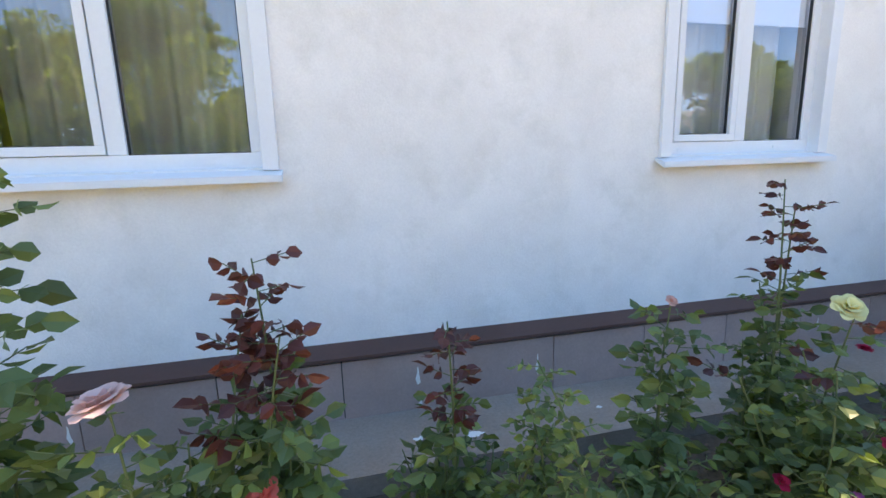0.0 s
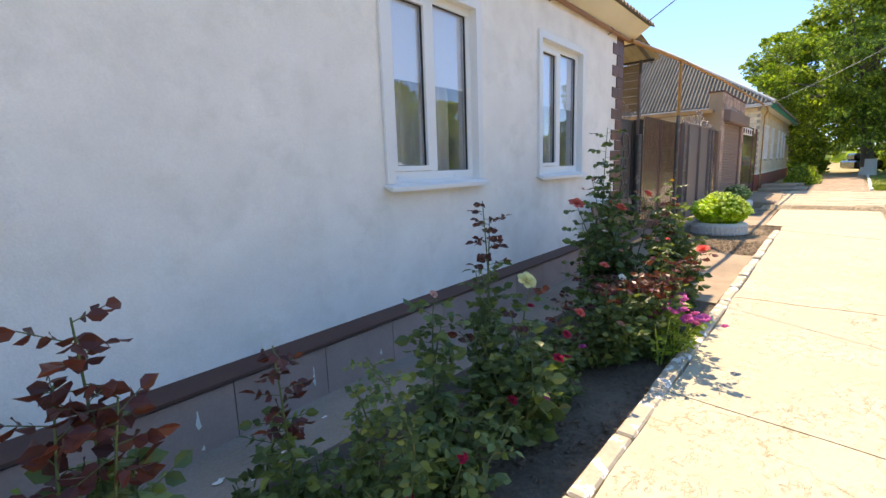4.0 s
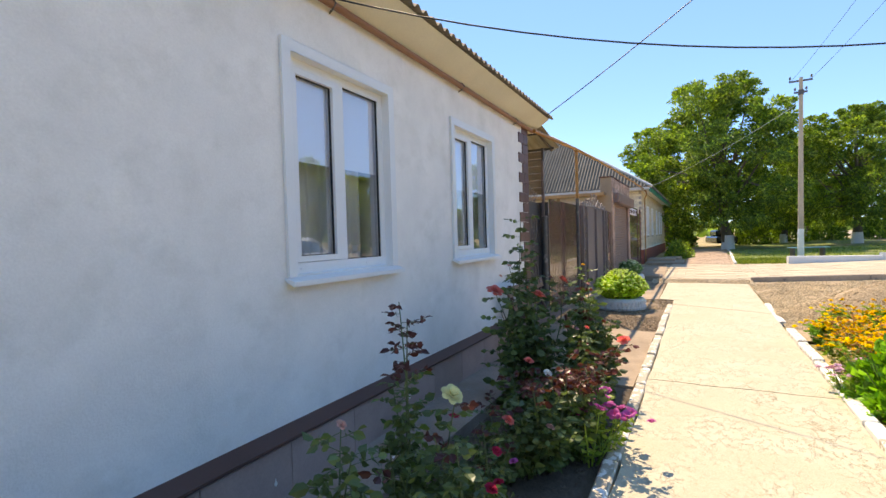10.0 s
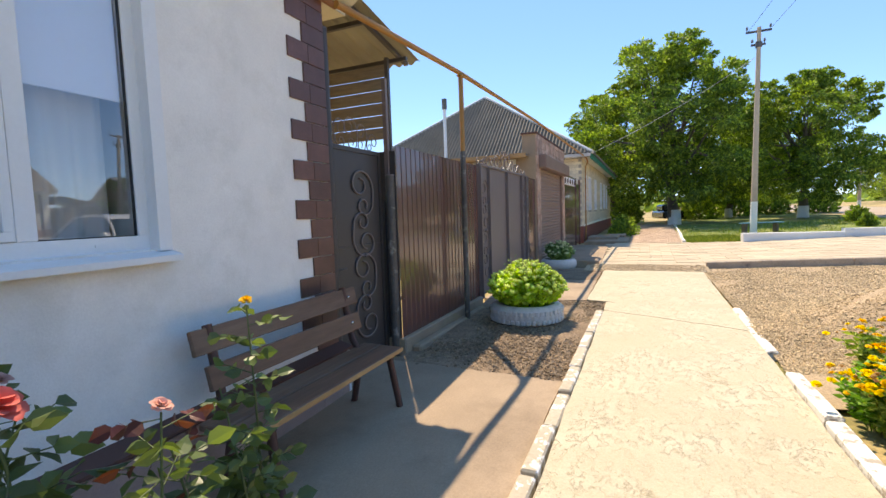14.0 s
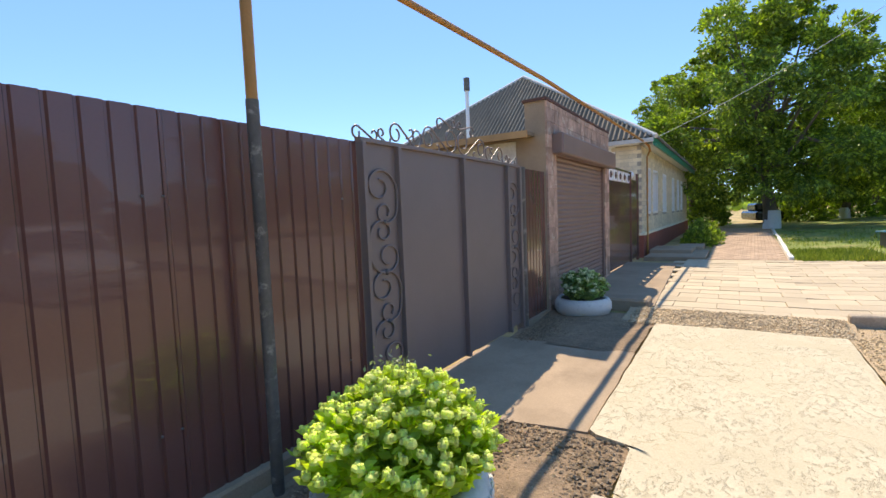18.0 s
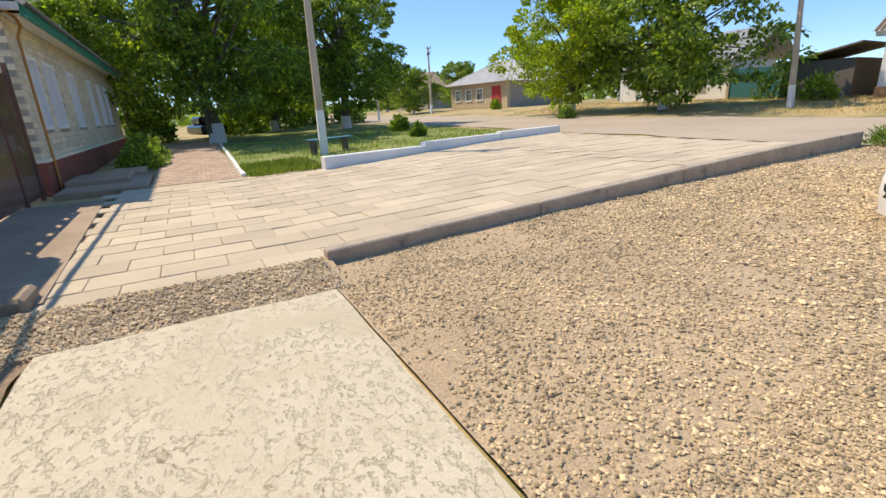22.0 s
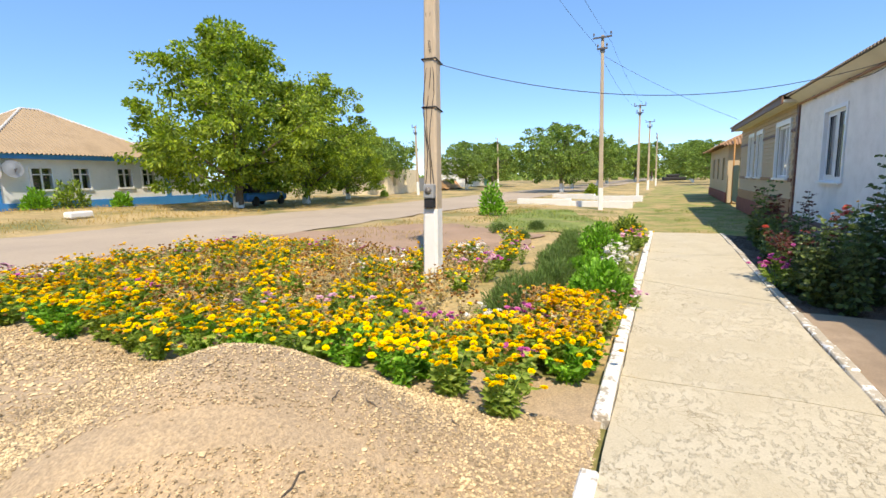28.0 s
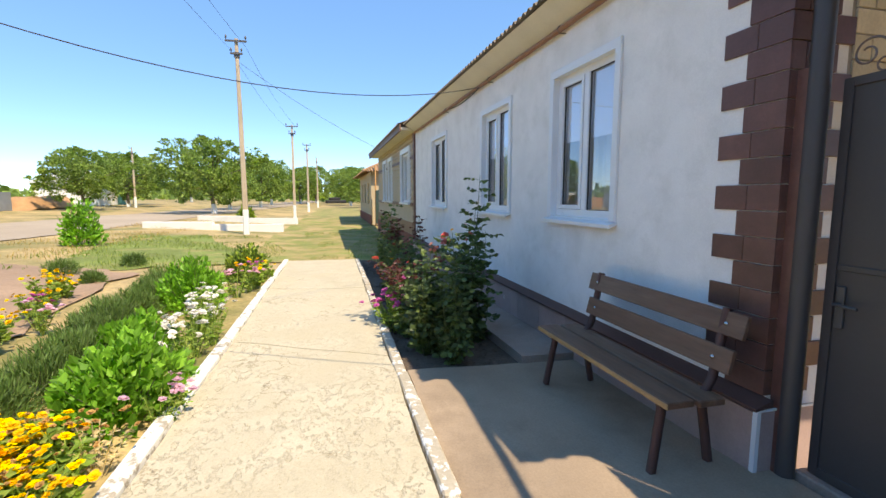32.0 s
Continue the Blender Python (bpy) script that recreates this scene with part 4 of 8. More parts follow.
for x, nm in ((6.955, "gate_post"), (8.0, "gate_post")):
    p = thing(nm, pose(x, 2.59, 0), "dark steel pipe post of the wicket gate", "post")
    part("pipe", Geo().tube([(0, 0, 0.05), (0, 0, 2.05 if x > 7.5 else 3.2)], 0.05, 14), M["pipe_grey"] if x > 7.5 else M["wicket"], p)
    part("cap", Geo().lathe([(0.001, 0.012), (0.052, 0.006), (0.052, -0.01)], 14, Matrix.Translation((0, 0, 2.05 if x > 7.5 else 3.2))), M["gate_metal"], p)
    if x > 7.5:
        part("upper_tube", Geo().box(-0.022, 0.022, -0.0, 0.045, 2.062, 3.05), M["gate_metal"], p)

# canopy between house and yard
can = thing("canopy", pose(0, 0, 0), "corrugated translucent canopy over the wicket gate", "canopy")
g = Geo()
n = 150
for off in (0, -0.004):
    g.grid(1, n, lambda u, v: (6.75 + 1.74 * u, 2.42 + 2.6 * v, 3.66 - 0.33 * u + off + 0.02 * math.sin(v * 2.6 / 0.15 * 2 * math.pi)))
part("sheet", g, leaf_mat("weathered translucent sheet", (0.36, 0.33, 0.27), var=0.05, glow=0.15, rough=0.6, trans=(1.0, 1.0, 1.0)), can, "cream corrugated sheet")
g = Geo().box(8.20, 8.24, 2.45, 5.0, 3.27, 3.31).box(7.5, 7.54, 2.45, 5.0, 3.42, 3.46)
g.box(6.9, 8.32, 2.52, 2.56, 3.03, 3.07, Matrix.Translation((7.6, 0, 3.05)) @ pose(0, 0, 0, 0, 11.5) @ Matrix.Translation((-7.6, 0, -2.66)))
part("beam", g, M["iron"], can)
for i in range(6):
    part("slat", Geo().box(8.14, 8.165, 2.66, 4.9, 2.46 + 0.132 * i, 2.580 + 0.132 * i), M["old_board"], can, "weathered grey brown board")
for y in (2.62, 4.9):
    part("strut", Geo().box(8.10, 8.14, y, y + 0.04, 0.1, 3.3), M["iron"], can)

part("jamb_sheet", Geo().box(6.868, 6.93, -0.14, -0.128, 0.1, 2.36), M["quoin"], door, "dark brown sheet between wall and post")
# dark strips added to keep sunlight out of the gaps beside the post
part("closing_strip", Geo().box(8.005, 8.02, -0.165, 0.06, 0.12, 2.30), M["wicket"], door)
part("gap_strip", Geo().box(7.972, 8.004, -0.02, 0.0, 0.12, 1.78), M["wicket"], door)
# added block that hides the sunlit ground below the leaf
part("gap_block", Geo().box(6.97, 8.04, -0.06, 0.06, 0.0, 0.178), M["apron"], door, "dark block added to close the sunlit gap under the gate", 0.01)
fence = thing("metal_fence", pose(0, 2.52, 0), "chocolate brown profiled metal fence on a concrete footing", "fence")


def profiled(x0, x1, z0, z1, pitch=0.115, deep=0.013):
    """Ribbed sheet: flat lands and narrow grooves."""
    xs, ys, x = [], [], x0
    while x < x1 - 0.001:
        for dx, y in ((0, 0.0), (pitch * 0.76, 0.0), (pitch * 0.82, deep), (pitch * 0.92, deep)):
            if x + dx <= x1:
                xs.append(x + dx)
                ys.append(y)
        x += pitch
    xs.append(x1)
    ys.append(0.0)
    g = Geo()
    n = len(xs)
    vs = [(a, b + t, z) for t in (0, 0.003) for z in (z0, z1) for a, b in zip(xs, ys)]
    fs = [(i, i + 1, n + i + 1, n + i) for i in range(n - 1)] + [(2 * n + i, 3 * n + i, 3 * n + i + 1, 2 * n + i + 1) for i in range(n - 1)]
    fs += [(n + i, n + i + 1, 3 * n + i + 1, 3 * n + i) for i in range(n - 1)]
    return g.add(vs, fs)


for a, b in ((8.02, 9.18), (9.15, 10.575)):
    part("profiled_sheet", profiled(a, b, 0.30, 2.355), M["sheet_brown"], fence).location = (0, -0.004 if a < 9 else 0, 0)
part("footing", Geo().box(7.98, 10.56, -0.06, 0.16, 0.0, 0.30), M["concrete"], fence, "grey concrete footing", 0.015)
part("footing_step", Geo().box(8.1, 10.3, -0.17, -0.06, 0.0, 0.20), M["concrete"], fence, "", 0.02)
for z in (0.7, 1.9):
    part("rail", Geo().box(8.02, 10.53, 0.03, 0.07, z, z + 0.04), M["iron"], fence)
for x in (8.12, 9.1, 9.2, 10.45):
    for z in (0.72, 1.92):
        part("screw", Geo().lathe([(0.001, 0.006), (0.008, 0.004), (0.008, 0)], 6, Matrix.Translation((x - 0.06, -0.008, z)) @ pose(0, 0, 0, 90)), M["iron"], fence)

gate = thing("sliding_gate", pose(0, 2.50, 0), "wide dark grey metal gate with scroll panels and crest", "gate")
GZ0, GZ1 = 0.30, 2.35
part("panel", Geo().box(10.62, 11.03, 0.0, 0.03, GZ0, GZ1 + 0.002), M["gate_metal"], gate)
part("panel", Geo().box(11.05, 12.12, 0.004, 0.03, GZ0 - 0.03, GZ1 + 0.002), M["gate_metal"], gate)
part("panel", Geo().box(12.16, 13.22, 0.004, 0.03, GZ0 - 0.03, GZ1 + 0.002), M["gate_metal"], gate)
part("panel", Geo().box(13.25, 13.60, 0.0, 0.03, GZ0, GZ1 + 0.002), M["gate_metal"], gate)
for x in (10.60, 11.04, 12.14, 13.235, 13.61):
    part("stile", Geo().box(x - 0.02, x + 0.02, -0.048, 0.03, GZ0 - 0.04, GZ1), M["gate_metal"], gate, "", 0.003)
part("top_rail", Geo().box(10.58, 13.63, -0.03, 0.035, GZ1, GZ1 + 0.035), M["gate_metal"], gate, "", 0.003)
scroll_column(gate, 10.83, -0.012, 0.52, 2.14, 1, 4)
scroll_column(gate, 13.42, -0.012, 0.52, 2.14, 1, 4)
half_crest = [
    ("S", (-1.50, 0.045, 0.055, 0.9), (-1.30, 0.055, 0.042, 0.8)),
    ("C", (-1.21, 0.078, 0.042, 0.9), (-1.13, 0.050, 0.045, 0.3)),
    ("S", (-1.02, 0.095, 0.088, 1.05), (-0.72, 0.098, 0.092, 1.0)),
    ("C", (-0.86, 0.10, 0.03, 0.15), (-0.80, 0.135, 0.032, 0.6)),
    ("S", (-0.52, 0.12, 0.105, 1.15), (-0.13, 0.145, 0.13, 1.15)),
    ("C", (-0.44, 0.035, 0.03, 0.1), (-0.37, 0.045, 0.032, 0.6)),
    ("S", (-0.32, 0.275, 0.058, 0.85), (-0.062, 0.315, 0.045, 0.85)),
]
for side_ in (1, -1):
    for kind, p, q in half_crest:
        volutes(gate, kind, p, q, 12.07, 0.0, GZ1 + 0.022, side_)
for x in (13.67, 13.79):
    part("post", Geo().tube([(x, 0.02, 0.05), (x, 0.02, 2.37)], 0.055, 14), M["pipe_grey"] if x > 13.7 else M["gate_metal"], gate)
side = thing("fence_panel", pose(0, 2.52, 0), "narrow brown profiled metal panel beside the garage", "fence")
part("profiled_sheet", profiled(13.84, 14.68, 0.25, 2.36), M["sheet_brown"], side)
part("footing", Geo().box(13.8, 14.68, -0.05, 0.12, 0.05, 0.27), M["concrete"], side)

# gas pipe on its post
gas = thing("gas_pipe", pose(0, 0, 0), "ochre gas pipe on a steel post across the yard", "pipe")
part("pipe_run", Geo().tube([(6.95, 2.42, 3.36), (7.1, 2.42, 3.37), (9.58, 2.36, 3.47), (14.4, 2.42, 3.66), (22.7, 2.36, 3.70), (23.3, 2.30, 3.62), (23.45, 2.28, 3.5)], 0.03, 10), M["pipe_orange"], gas)
part("post_top", Geo().tube([(gas_post_x, 2.36, 2.45), (gas_post_x, 2.36, 3.45)], 0.032, 12), M["pipe_orange"], gas)
part("post_base", Geo().tube([(gas_post_x, 2.36, 0.1), (gas_post_x, 2.36, 2.45)], 0.036, 12), M["pipe_grey"], gas, "chipped grey lower post")
part("saddle", Geo().box(gas_post_x - 0.07, gas_post_x + 0.07, 2.325, 2.395, 3.425, 3.435), M["pipe_orange"], gas)

# ---- garage ----
gar = thing("garage", pose(0, 2.46, 0), "stone-clad garage with a brown roller shutter", "garage")
SX0, SX1 = 15.10, 18.28
g = pierced(14.69, 18.7, 0.03, 0.35, 0.1, 3.42, [(SX0, SX1, 0.05, 2.72)])
g.box(14.69, 14.95, 0.35, 6, 0.1, 2.9).box(18.45, 18.7, 0.35, 6, 0.1, 2.9).box(14.69, 18.7, 5.8, 6, 0.1, 2.9)
part("wall", g, M["concrete"], gar)
part("parapet_cap", Geo().box(14.66, 18.73, -0.01, 0.38, 3.42, 3.46), M["ledge"], gar)
rng = random.Random(8)
z = 0.12
while z < 3.4:
    h = min(0.20, 3.415 - z)
    x = 14.69
    while x < 18.69:
        b = min(x + rng.choice((0.20, 0.28, 0.28, 0.36)), 18.7)
        spans = [(x, b)]
        if z < 2.72:
            spans = [(x, min(b, SX0)), (max(x, SX1), b)]
        for p, q in spans:
            if q - p > 0.02:
                part("stone_tile", Geo().box(p + 0.003, q - 0.003, -0.002 + rng.uniform(0, 0.006), 0.031, z + 0.003, z + h - 0.003), M["stone_tile"], gar)
        x = b
    z += 0.20
z = 0.24
while z < 2.72:
    g = Geo().grid(1, 5, lambda u, v: (SX0 + 0.03 + (SX1 - SX0 - 0.06) * u, 0.08 - 0.022 * math.sin(v * math.pi), z + 0.077 * v))
    part("slat", g, M["shutter"], gar)
    z += 0.078
part("shutter_box", Geo().box(14.93, 18.6, -0.17, 0.03, 2.64, 2.96), M["shutter"], gar, "brown shutter housing", 0.02)
part("guide", Geo().box(SX0, SX0 + 0.05, 0.02, 0.1, 0.2, 2.62), M["shutter"], gar)
part("guide", Geo().box(SX1 - 0.05, SX1, 0.02, 0.1, 0.2, 2.62), M["shutter"], gar)
part("side_eave", Geo().box(14.40, 14.70, 0.2, 6, 2.90, 2.95), M["slate"], gar)
part("eave_board", Geo().box(14.38, 14.41, 0.2, 6, 2.86, 2.96), M["wood_new"], gar, "weathered eaves board")
for i in range(3):
    part("side_panel", Geo().box(14.675, 14.69, 0.5 + i * 1.2, 1.6 + i * 1.2, 2.38, 2.86), M["slate_light"], gar, "pale flat sheet under the eaves")
g = Geo().box(14.6, 18.75, 0.36, 6.2, 2.9, 2.96)
part("roof", g, M["slate"], gar)
solid("step_block", Geo().box(15.32, 15.75, 1.18, 2.4, 0.12, 0.38), M["concrete"], "rough concrete step beside the tyre planter", "step", bev=0.03)
yg = thing("yard_gate", pose(0, 2.50, 0), "brown metal gate with white fretwork squares", "gate")
part("panel", Geo().box(18.78, 21.4, 0, 0.03, 0.33, 2.42), M["sheet_brown"], yg)
part("wicket", Geo().box(21.48, 22.5, 0, 0.03, 0.33, 2.55), M["sheet_brown"], yg)
g = Geo().box(18.7, 18.78, -0.02, 0.05, 0.2, 2.8).box(21.4, 21.48, -0.02, 0.05, 0.2, 2.75).box(22.5, 22.6, -0.02, 0.05, 0.2, 2.75).box(18.78, 21.4, -0.01, 0.04, 2.70, 2.74)
part("frame", g, M["sheet_brown"], yg)
for i in range(5):
    x = 18.86 + i * 0.52
    part("fretwork", Geo().box(x, x + 0.36, 0, 0.012, 2.44, 2.68), M["white_pvc"] if i % 2 == 0 else M["limewash"], yg)
    part("fret_hole", Geo().tube([(x + 0.1, -0.004, 2.56), (x + 0.18, -0.004, 2.63), (x + 0.26, -0.004, 2.56), (x + 0.18, -0.004, 2.49), (x + 0.1, -0.004, 2.56)], 0.02, 6), M["sheet_brown"], yg)

# ---- brick house beyond ----
h2 = thing("brick_house", pose(23.1, 2.48, 0), "long cream brick house with red base and hipped asbestos roof", "house")
L2 = 15.5
WIN2 = [(0.95, 1.75), (2.3, 3.4), (4.9, 5.9), (8.0, 8.9), (10.2, 11.1), (11.9, 12.8)]
part("plinth", Geo().box(-0.06, L2 + 0.06, -0.06, 10.4, 0.1, 0.92), M["brick_red"], h2, "red painted brick base")
part("belt", Geo().box(-0.09, L2 + 0.09, -0.09, 10.4, 0.92, 0.99), M["cream"], h2)
g = pierced(0, L2, 0.02, 0.4, 0.99, 3.7, [(a, b, 1.55, 3.05) for a, b in WIN2])
g.box(0, 0.4, 0.4, 10.4, 0.99, 3.7).box(L2 - 0.4, L2, 0.4, 10.4, 0.99, 3.7).box(0.4, L2 - 0.4, 10, 10.4, 0.99, 3.7)
part("wall", g, M["mortar"], h2)
part("render_patch", Geo().box(-0.006, 0.0, 0.75, 10.4, 1.0, 3.68), M["limewash"], h2, "white rendered side wall")
part("inside", Geo().box(0.5, L2 - 0.5, 0.9, 0.95, 1.0, 3.4), M["dark"], h2)
brick = mesh_of("brick", Geo().box(0.004, 0.246, 0.0, 0.03, 0.004, 0.116), M["brick_cream"])
brick_end = mesh_of("brick", Geo().box(0.0, 0.025, 0.004, 0.246, 0.004, 0.116), M["brick_cream"])
rest = Geo()
row, z = 0, 0.99
while z < 3.58:
    x = 0.0 - (row % 2) * 0.125
    while x < L2 - 0.1:
        mid = x + 0.125
        if x >= -0.01 and not any(a - 0.12 < mid < b + 0.12 and 1.5 < z + 0.06 < 3.08 for a, b in WIN2):
            if x < 2.6:
                share("brick", brick, h2, Matrix.Translation((x, -0.008, z)))
            else:
                rest.box(x + 0.004, x + 0.246, -0.008, 0.022, z + 0.004, z + 0.116)
        x += 0.25
    y = -0.008 if row % 2 == 0 else 0.115
    while y < 0.74:
        share("brick", brick_end, h2, Matrix.Translation((-0.012, y, z)))
        y += 0.25
    row, z = row + 1, z + 0.12
tagged(part("brickwork", rest, M["brick_cream"], h2, "courses of cream brick"), kind="stuff")
for a, b in WIN2:
    w = part("window", Geo().box(a, b, -0.02, 0.08, 1.55, 1.62).box(a, b, -0.02, 0.08, 2.98, 3.05).box(a, a + 0.07, -0.02, 0.08, 1.62, 2.98).box(b - 0.07, b, -0.02, 0.08, 1.62, 2.98).box((a + b) / 2 - 0.04, (a + b) / 2 + 0.04, 0.0, 0.08, 1.62, 2.98), M["white_pvc"], h2, "white framed window")
    for c, d in ((a + 0.07, (a + b) / 2 - 0.04), ((a + b) / 2 + 0.04, b - 0.07)):
        part("pane", sheet_y(c, d, 0.043, 1.62, 2.98), M["glass"], w).visible_shadow = False
    part("blind", Geo().box(a + 0.05, b - 0.05, 0.2, 0.204, 2.5, 3.0), M["curtain"], w)
part("fascia", Geo().box(-0.3, L2 + 0.3, -0.40, -0.36, 3.58, 3.84), M["green_sheet"], h2, "green sheet fascia")
part("soffit", Geo().box(-0.3, L2 + 0.3, -0.36, 0.05, 3.66, 3.70), M["limewash"], h2)
part("side_soffit", Geo().box(-0.42, -0.01, -0.36, 10.7, 3.66, 3.70), M["limewash"], h2)
part("verge_board", Geo().box(-0.45, -0.42, -0.40, 10.75, 3.66, 3.78), M["slate_light"], h2)
part("gutter", Geo().tube([(-0.3, -0.445, 3.57), (L2 + 0.3, -0.445, 3.53)], 0.035, 8), M["green_sheet"], h2)


def wavy_face(a, b, c, d, pitch=0.15, amp=0.042):
    """Corrugated slope: eave a to b, ridge d to c; waves run up the slope."""
    a, b, c, d = (Vector(p) for p in (a, b, c, d))
    nrm = (b - a).cross(d - a).normalized()
    L = (b - a).length
    n = max(int(L / pitch * 8), 2)
    ax = (b - a).normalized()
    up = (d - a) - ax * (d - a).dot(ax)
    H1 = up.length
    up.normalize()
    d0, c0 = (d - a).dot(ax), (c - a).dot(ax)
    g = Geo()
    top = []
    for i in range(n + 1):
        s = L * i / n
        if s < d0:
            t = s / max(d0, 1e-6)
        elif s > c0:
            t = (L - s) / max(L - c0, 1e-6)
        else:
            t = 1.0
        w = nrm * amp * math.sin(s / pitch * 2 * math.pi)
        top += [a + ax * s + w, a + ax * s + up * (H1 * t) + w]
    g.add(top, [(2 * i, 2 * i + 2, 2 * i + 3, 2 * i + 1) for i in range(n)], True)
    return g


def hip_roof(parent, x0, x1, y0, y1, z, top, inset, material, label, ridge=None, pitch=0.15):
    ym = (y0 + y1) / 2
    for q in (((x0, y0, z), (x1, y0, z), (x1 - inset, ym, top), (x0 + inset, ym, top)), ((x1, y1, z), (x0, y1, z), (x0 + inset, ym, top), (x1 - inset, ym, top)), ((x0, y1, z), (x0, y0, z), (x0 + inset, ym, top), (x0 + inset, ym, top)), ((x1, y0, z), (x1, y1, z), (x1 - inset, ym, top), (x1 - inset, ym, top))):
        part("roof", wavy_face(*q, pitch), material, parent, label)
    for a, b in (((x0, y0, z), (x0 + inset, ym, top)), ((x0, y1, z), (x0 + inset, ym, top)), ((x1, y0, z), (x1 - inset, ym, top)), ((x1, y1, z), (x1 - inset, ym, top)), ((x0 + inset, ym, top), (x1 - inset, ym, top))):
        if (Vector(a) - Vector(b)).length > 0.05:
            part("ridge_cap", Geo().tube([a, b], 0.07, 6), ridge or material, parent)


hip_roof(h2, -0.45, L2 + 0.45, -0.48, 10.8, 3.80, 7.44, 4.15, M["slate"], "corrugated grey asbestos roof", M["slate_light"])
part("gas_riser", Geo().tube([(0.38, -0.19, 3.5), (0.40, -0.1, 3.3), (0.40, -0.1, 0.2)], 0.028, 10), M["pipe_orange"], h2, "ochre gas riser")
flue = thing("flue_pipe", pose(22.92, 8.28, 2.9), "tall pale grey metal flue with a cap", "chimney")
part("tube", Geo().tube([(0, 0, 0), (0, 0, 3.3)], 0.07, 12), M["white_pvc"], flue)
part("cap", Geo().tube([(0, 0, 3.3), (0, 0, 3.75)], 0.11, 12), M["pipe_grey"], flue)
lamp = thing("globe_lamp", pose(22.75, 2.75, 2.75), "white globe lamp on the house wall", "lamp")
part("globe", Geo().lathe([(0.001, 0.12)] + [(0.12 * math.sin(a), 0.12 * math.cos(a)) for a in (0.4, 0.8, 1.2, 1.57, 1.95, 2.35, 2.75)] + [(0.001, -0.12)], 16), M["white_pvc"], lamp)
part("bracket", Geo().tube([(0, 0, -0.11), (0, 0, -0.2), (0.25, 0.02, -0.2)], 0.015, 8), M["iron"], lamp)
for x0, x1, y0, y1, h in ((22.2, 24.6, 0.75, 2.3, 0.1), (23.3, 24.9, 1.15, 2.3, 0.2), (24.9, 26.3, 0.95, 1.7, 0.16)):
    solid("garden_step", Geo().box(x0, x1, y0, y1, 0.1, land(x0, 1) + h), M["concrete"], "low grey concrete step by the brick house", "step", bev=0.015)


# ---- trees ----
def tree_meshes(seed, height, spread, count, size, leaf, low=0.22, clumps=70):
    """Trunk and limbs to a set of lobes; each lobe is a shell of leaf clumps over a thin filling."""
    rng = np.random.default_rng(seed)
    base = height * low
    lean = rng.normal(0, 0.03, 2) * height
    tr = Geo()
    top = np.array([lean[0], lean[1], height * 0.66])
    path = [np.array([0, 0, -0.1]), np.array([lean[0] * 0.2, lean[1] * 0.2, base * 0.6]), np.array([lean[0] * 0.5, lean[1] * 0.5, base * 1.1]), top]
    r0 = height * 0.028
    tr.tube(path, [r0 * 1.25, r0, r0 * 0.8, r0 * 0.2], 10)
    n = max(14, clumps // 3)
    mid, rad = [], []
    for k in range(n):
        u = (k + rng.uniform(0.1, 0.9)) / n
        a = k * 2.4 + rng.uniform(-0.6, 0.6)
        rl = spread * rng.uniform(0.25, 0.42) * (1.08 - 0.34 * u)
        r = max(0.0, spread * math.sin(math.pi * (0.20 + 0.70 * u)) ** 0.7 * (rng.uniform(0.88, 1.12) if k % 3 else rng.uniform(0.3, 0.7)) - rl * 0.75)
        z = clamp(base + (height - base) * u, base + 0.6 * rl, height - 0.8 * rl)
        mid.append((r * math.cos(a) + lean[0] * u, r * math.sin(a) + lean[1] * u, z))
        rad.append(rl)
    mid, rad = np.array(mid), np.array(rad)
    for c in mid:
        s = path[2] + (top - path[2]) * rng.uniform(0.0, 0.7)
        m = (s + c) / 2 + np.array([0, 0, 0.05 * height]) * rng.uniform(-0.4, 1)
        tr.tube([s, m, c], [r0 * 0.42, r0 * 0.25, r0 * 0.06], 6, False)
    many = clumps * 4
    host = rng.integers(0, n, many)
    d = rng.normal(size=(many, 3))
    d[:, 2] += 0.35
    d /= np.linalg.norm(d, axis=1, keepdims=True)
    cents = mid[host] + d * (rad[host] * rng.uniform(0.72, 1.08, many))[:, None] * np.array([1, 1, 0.85])
    crad = rad[host] * rng.uniform(0.16, 0.34, many)
    which = rng.integers(0, many, count)
    off = rng.normal(size=(count, 3))
    off /= np.linalg.norm(off, axis=1, keepdims=True)
    pts = cents[which] + off * (crad[which] * rng.uniform(0.15, 1.0, count) ** 0.6)[:, None] * np.array([1.15, 1.15, 0.6])
    inner = rng.random(count) < 0.25
    fill = mid[host[which]] + off * (rad[host[which]] * rng.uniform(0.2, 0.8, count))[:, None]
    pts = np.where(inner[:, None], fill, pts)
    out = d[which] * 0.9 + off * 0.6 + rng.normal(0, 0.45, (count, 3)) + np.array([0, 0, -0.5])
    v, f = leaves(pts, out, size, 0.55, 0.3, rng)
    return tr, v, f


def tree(name, seed, height, spread, count, size, leaf, label, m, low=0.22, clumps=70, white=True):
    ob = thing(name, m, label, "tree")
    tr, v, f = tree_meshes(seed, height, spread, count, size, leaf, low, clumps)
    trunk = part("trunk", tr, M["bark"], ob)
    c = new("crown", np_mesh("crown", v, f, leaf))
    c.parent = ob
    if white:
        r = height * 0.028
        part("whitewash", Geo().tube([(0, 0, 0.0), (0, 0, min(1.0, height * low * 0.6))], [r * 1.32, r * 1.14], 10, False), M["limewash"], ob, "whitewashed trunk foot")
    return ob


def on(x, y, rz=0.0, s=1.0):
    return pose(x, y, land(x, y), 0, 0, rz) @ Matrix.Diagonal((s, s, s, 1))


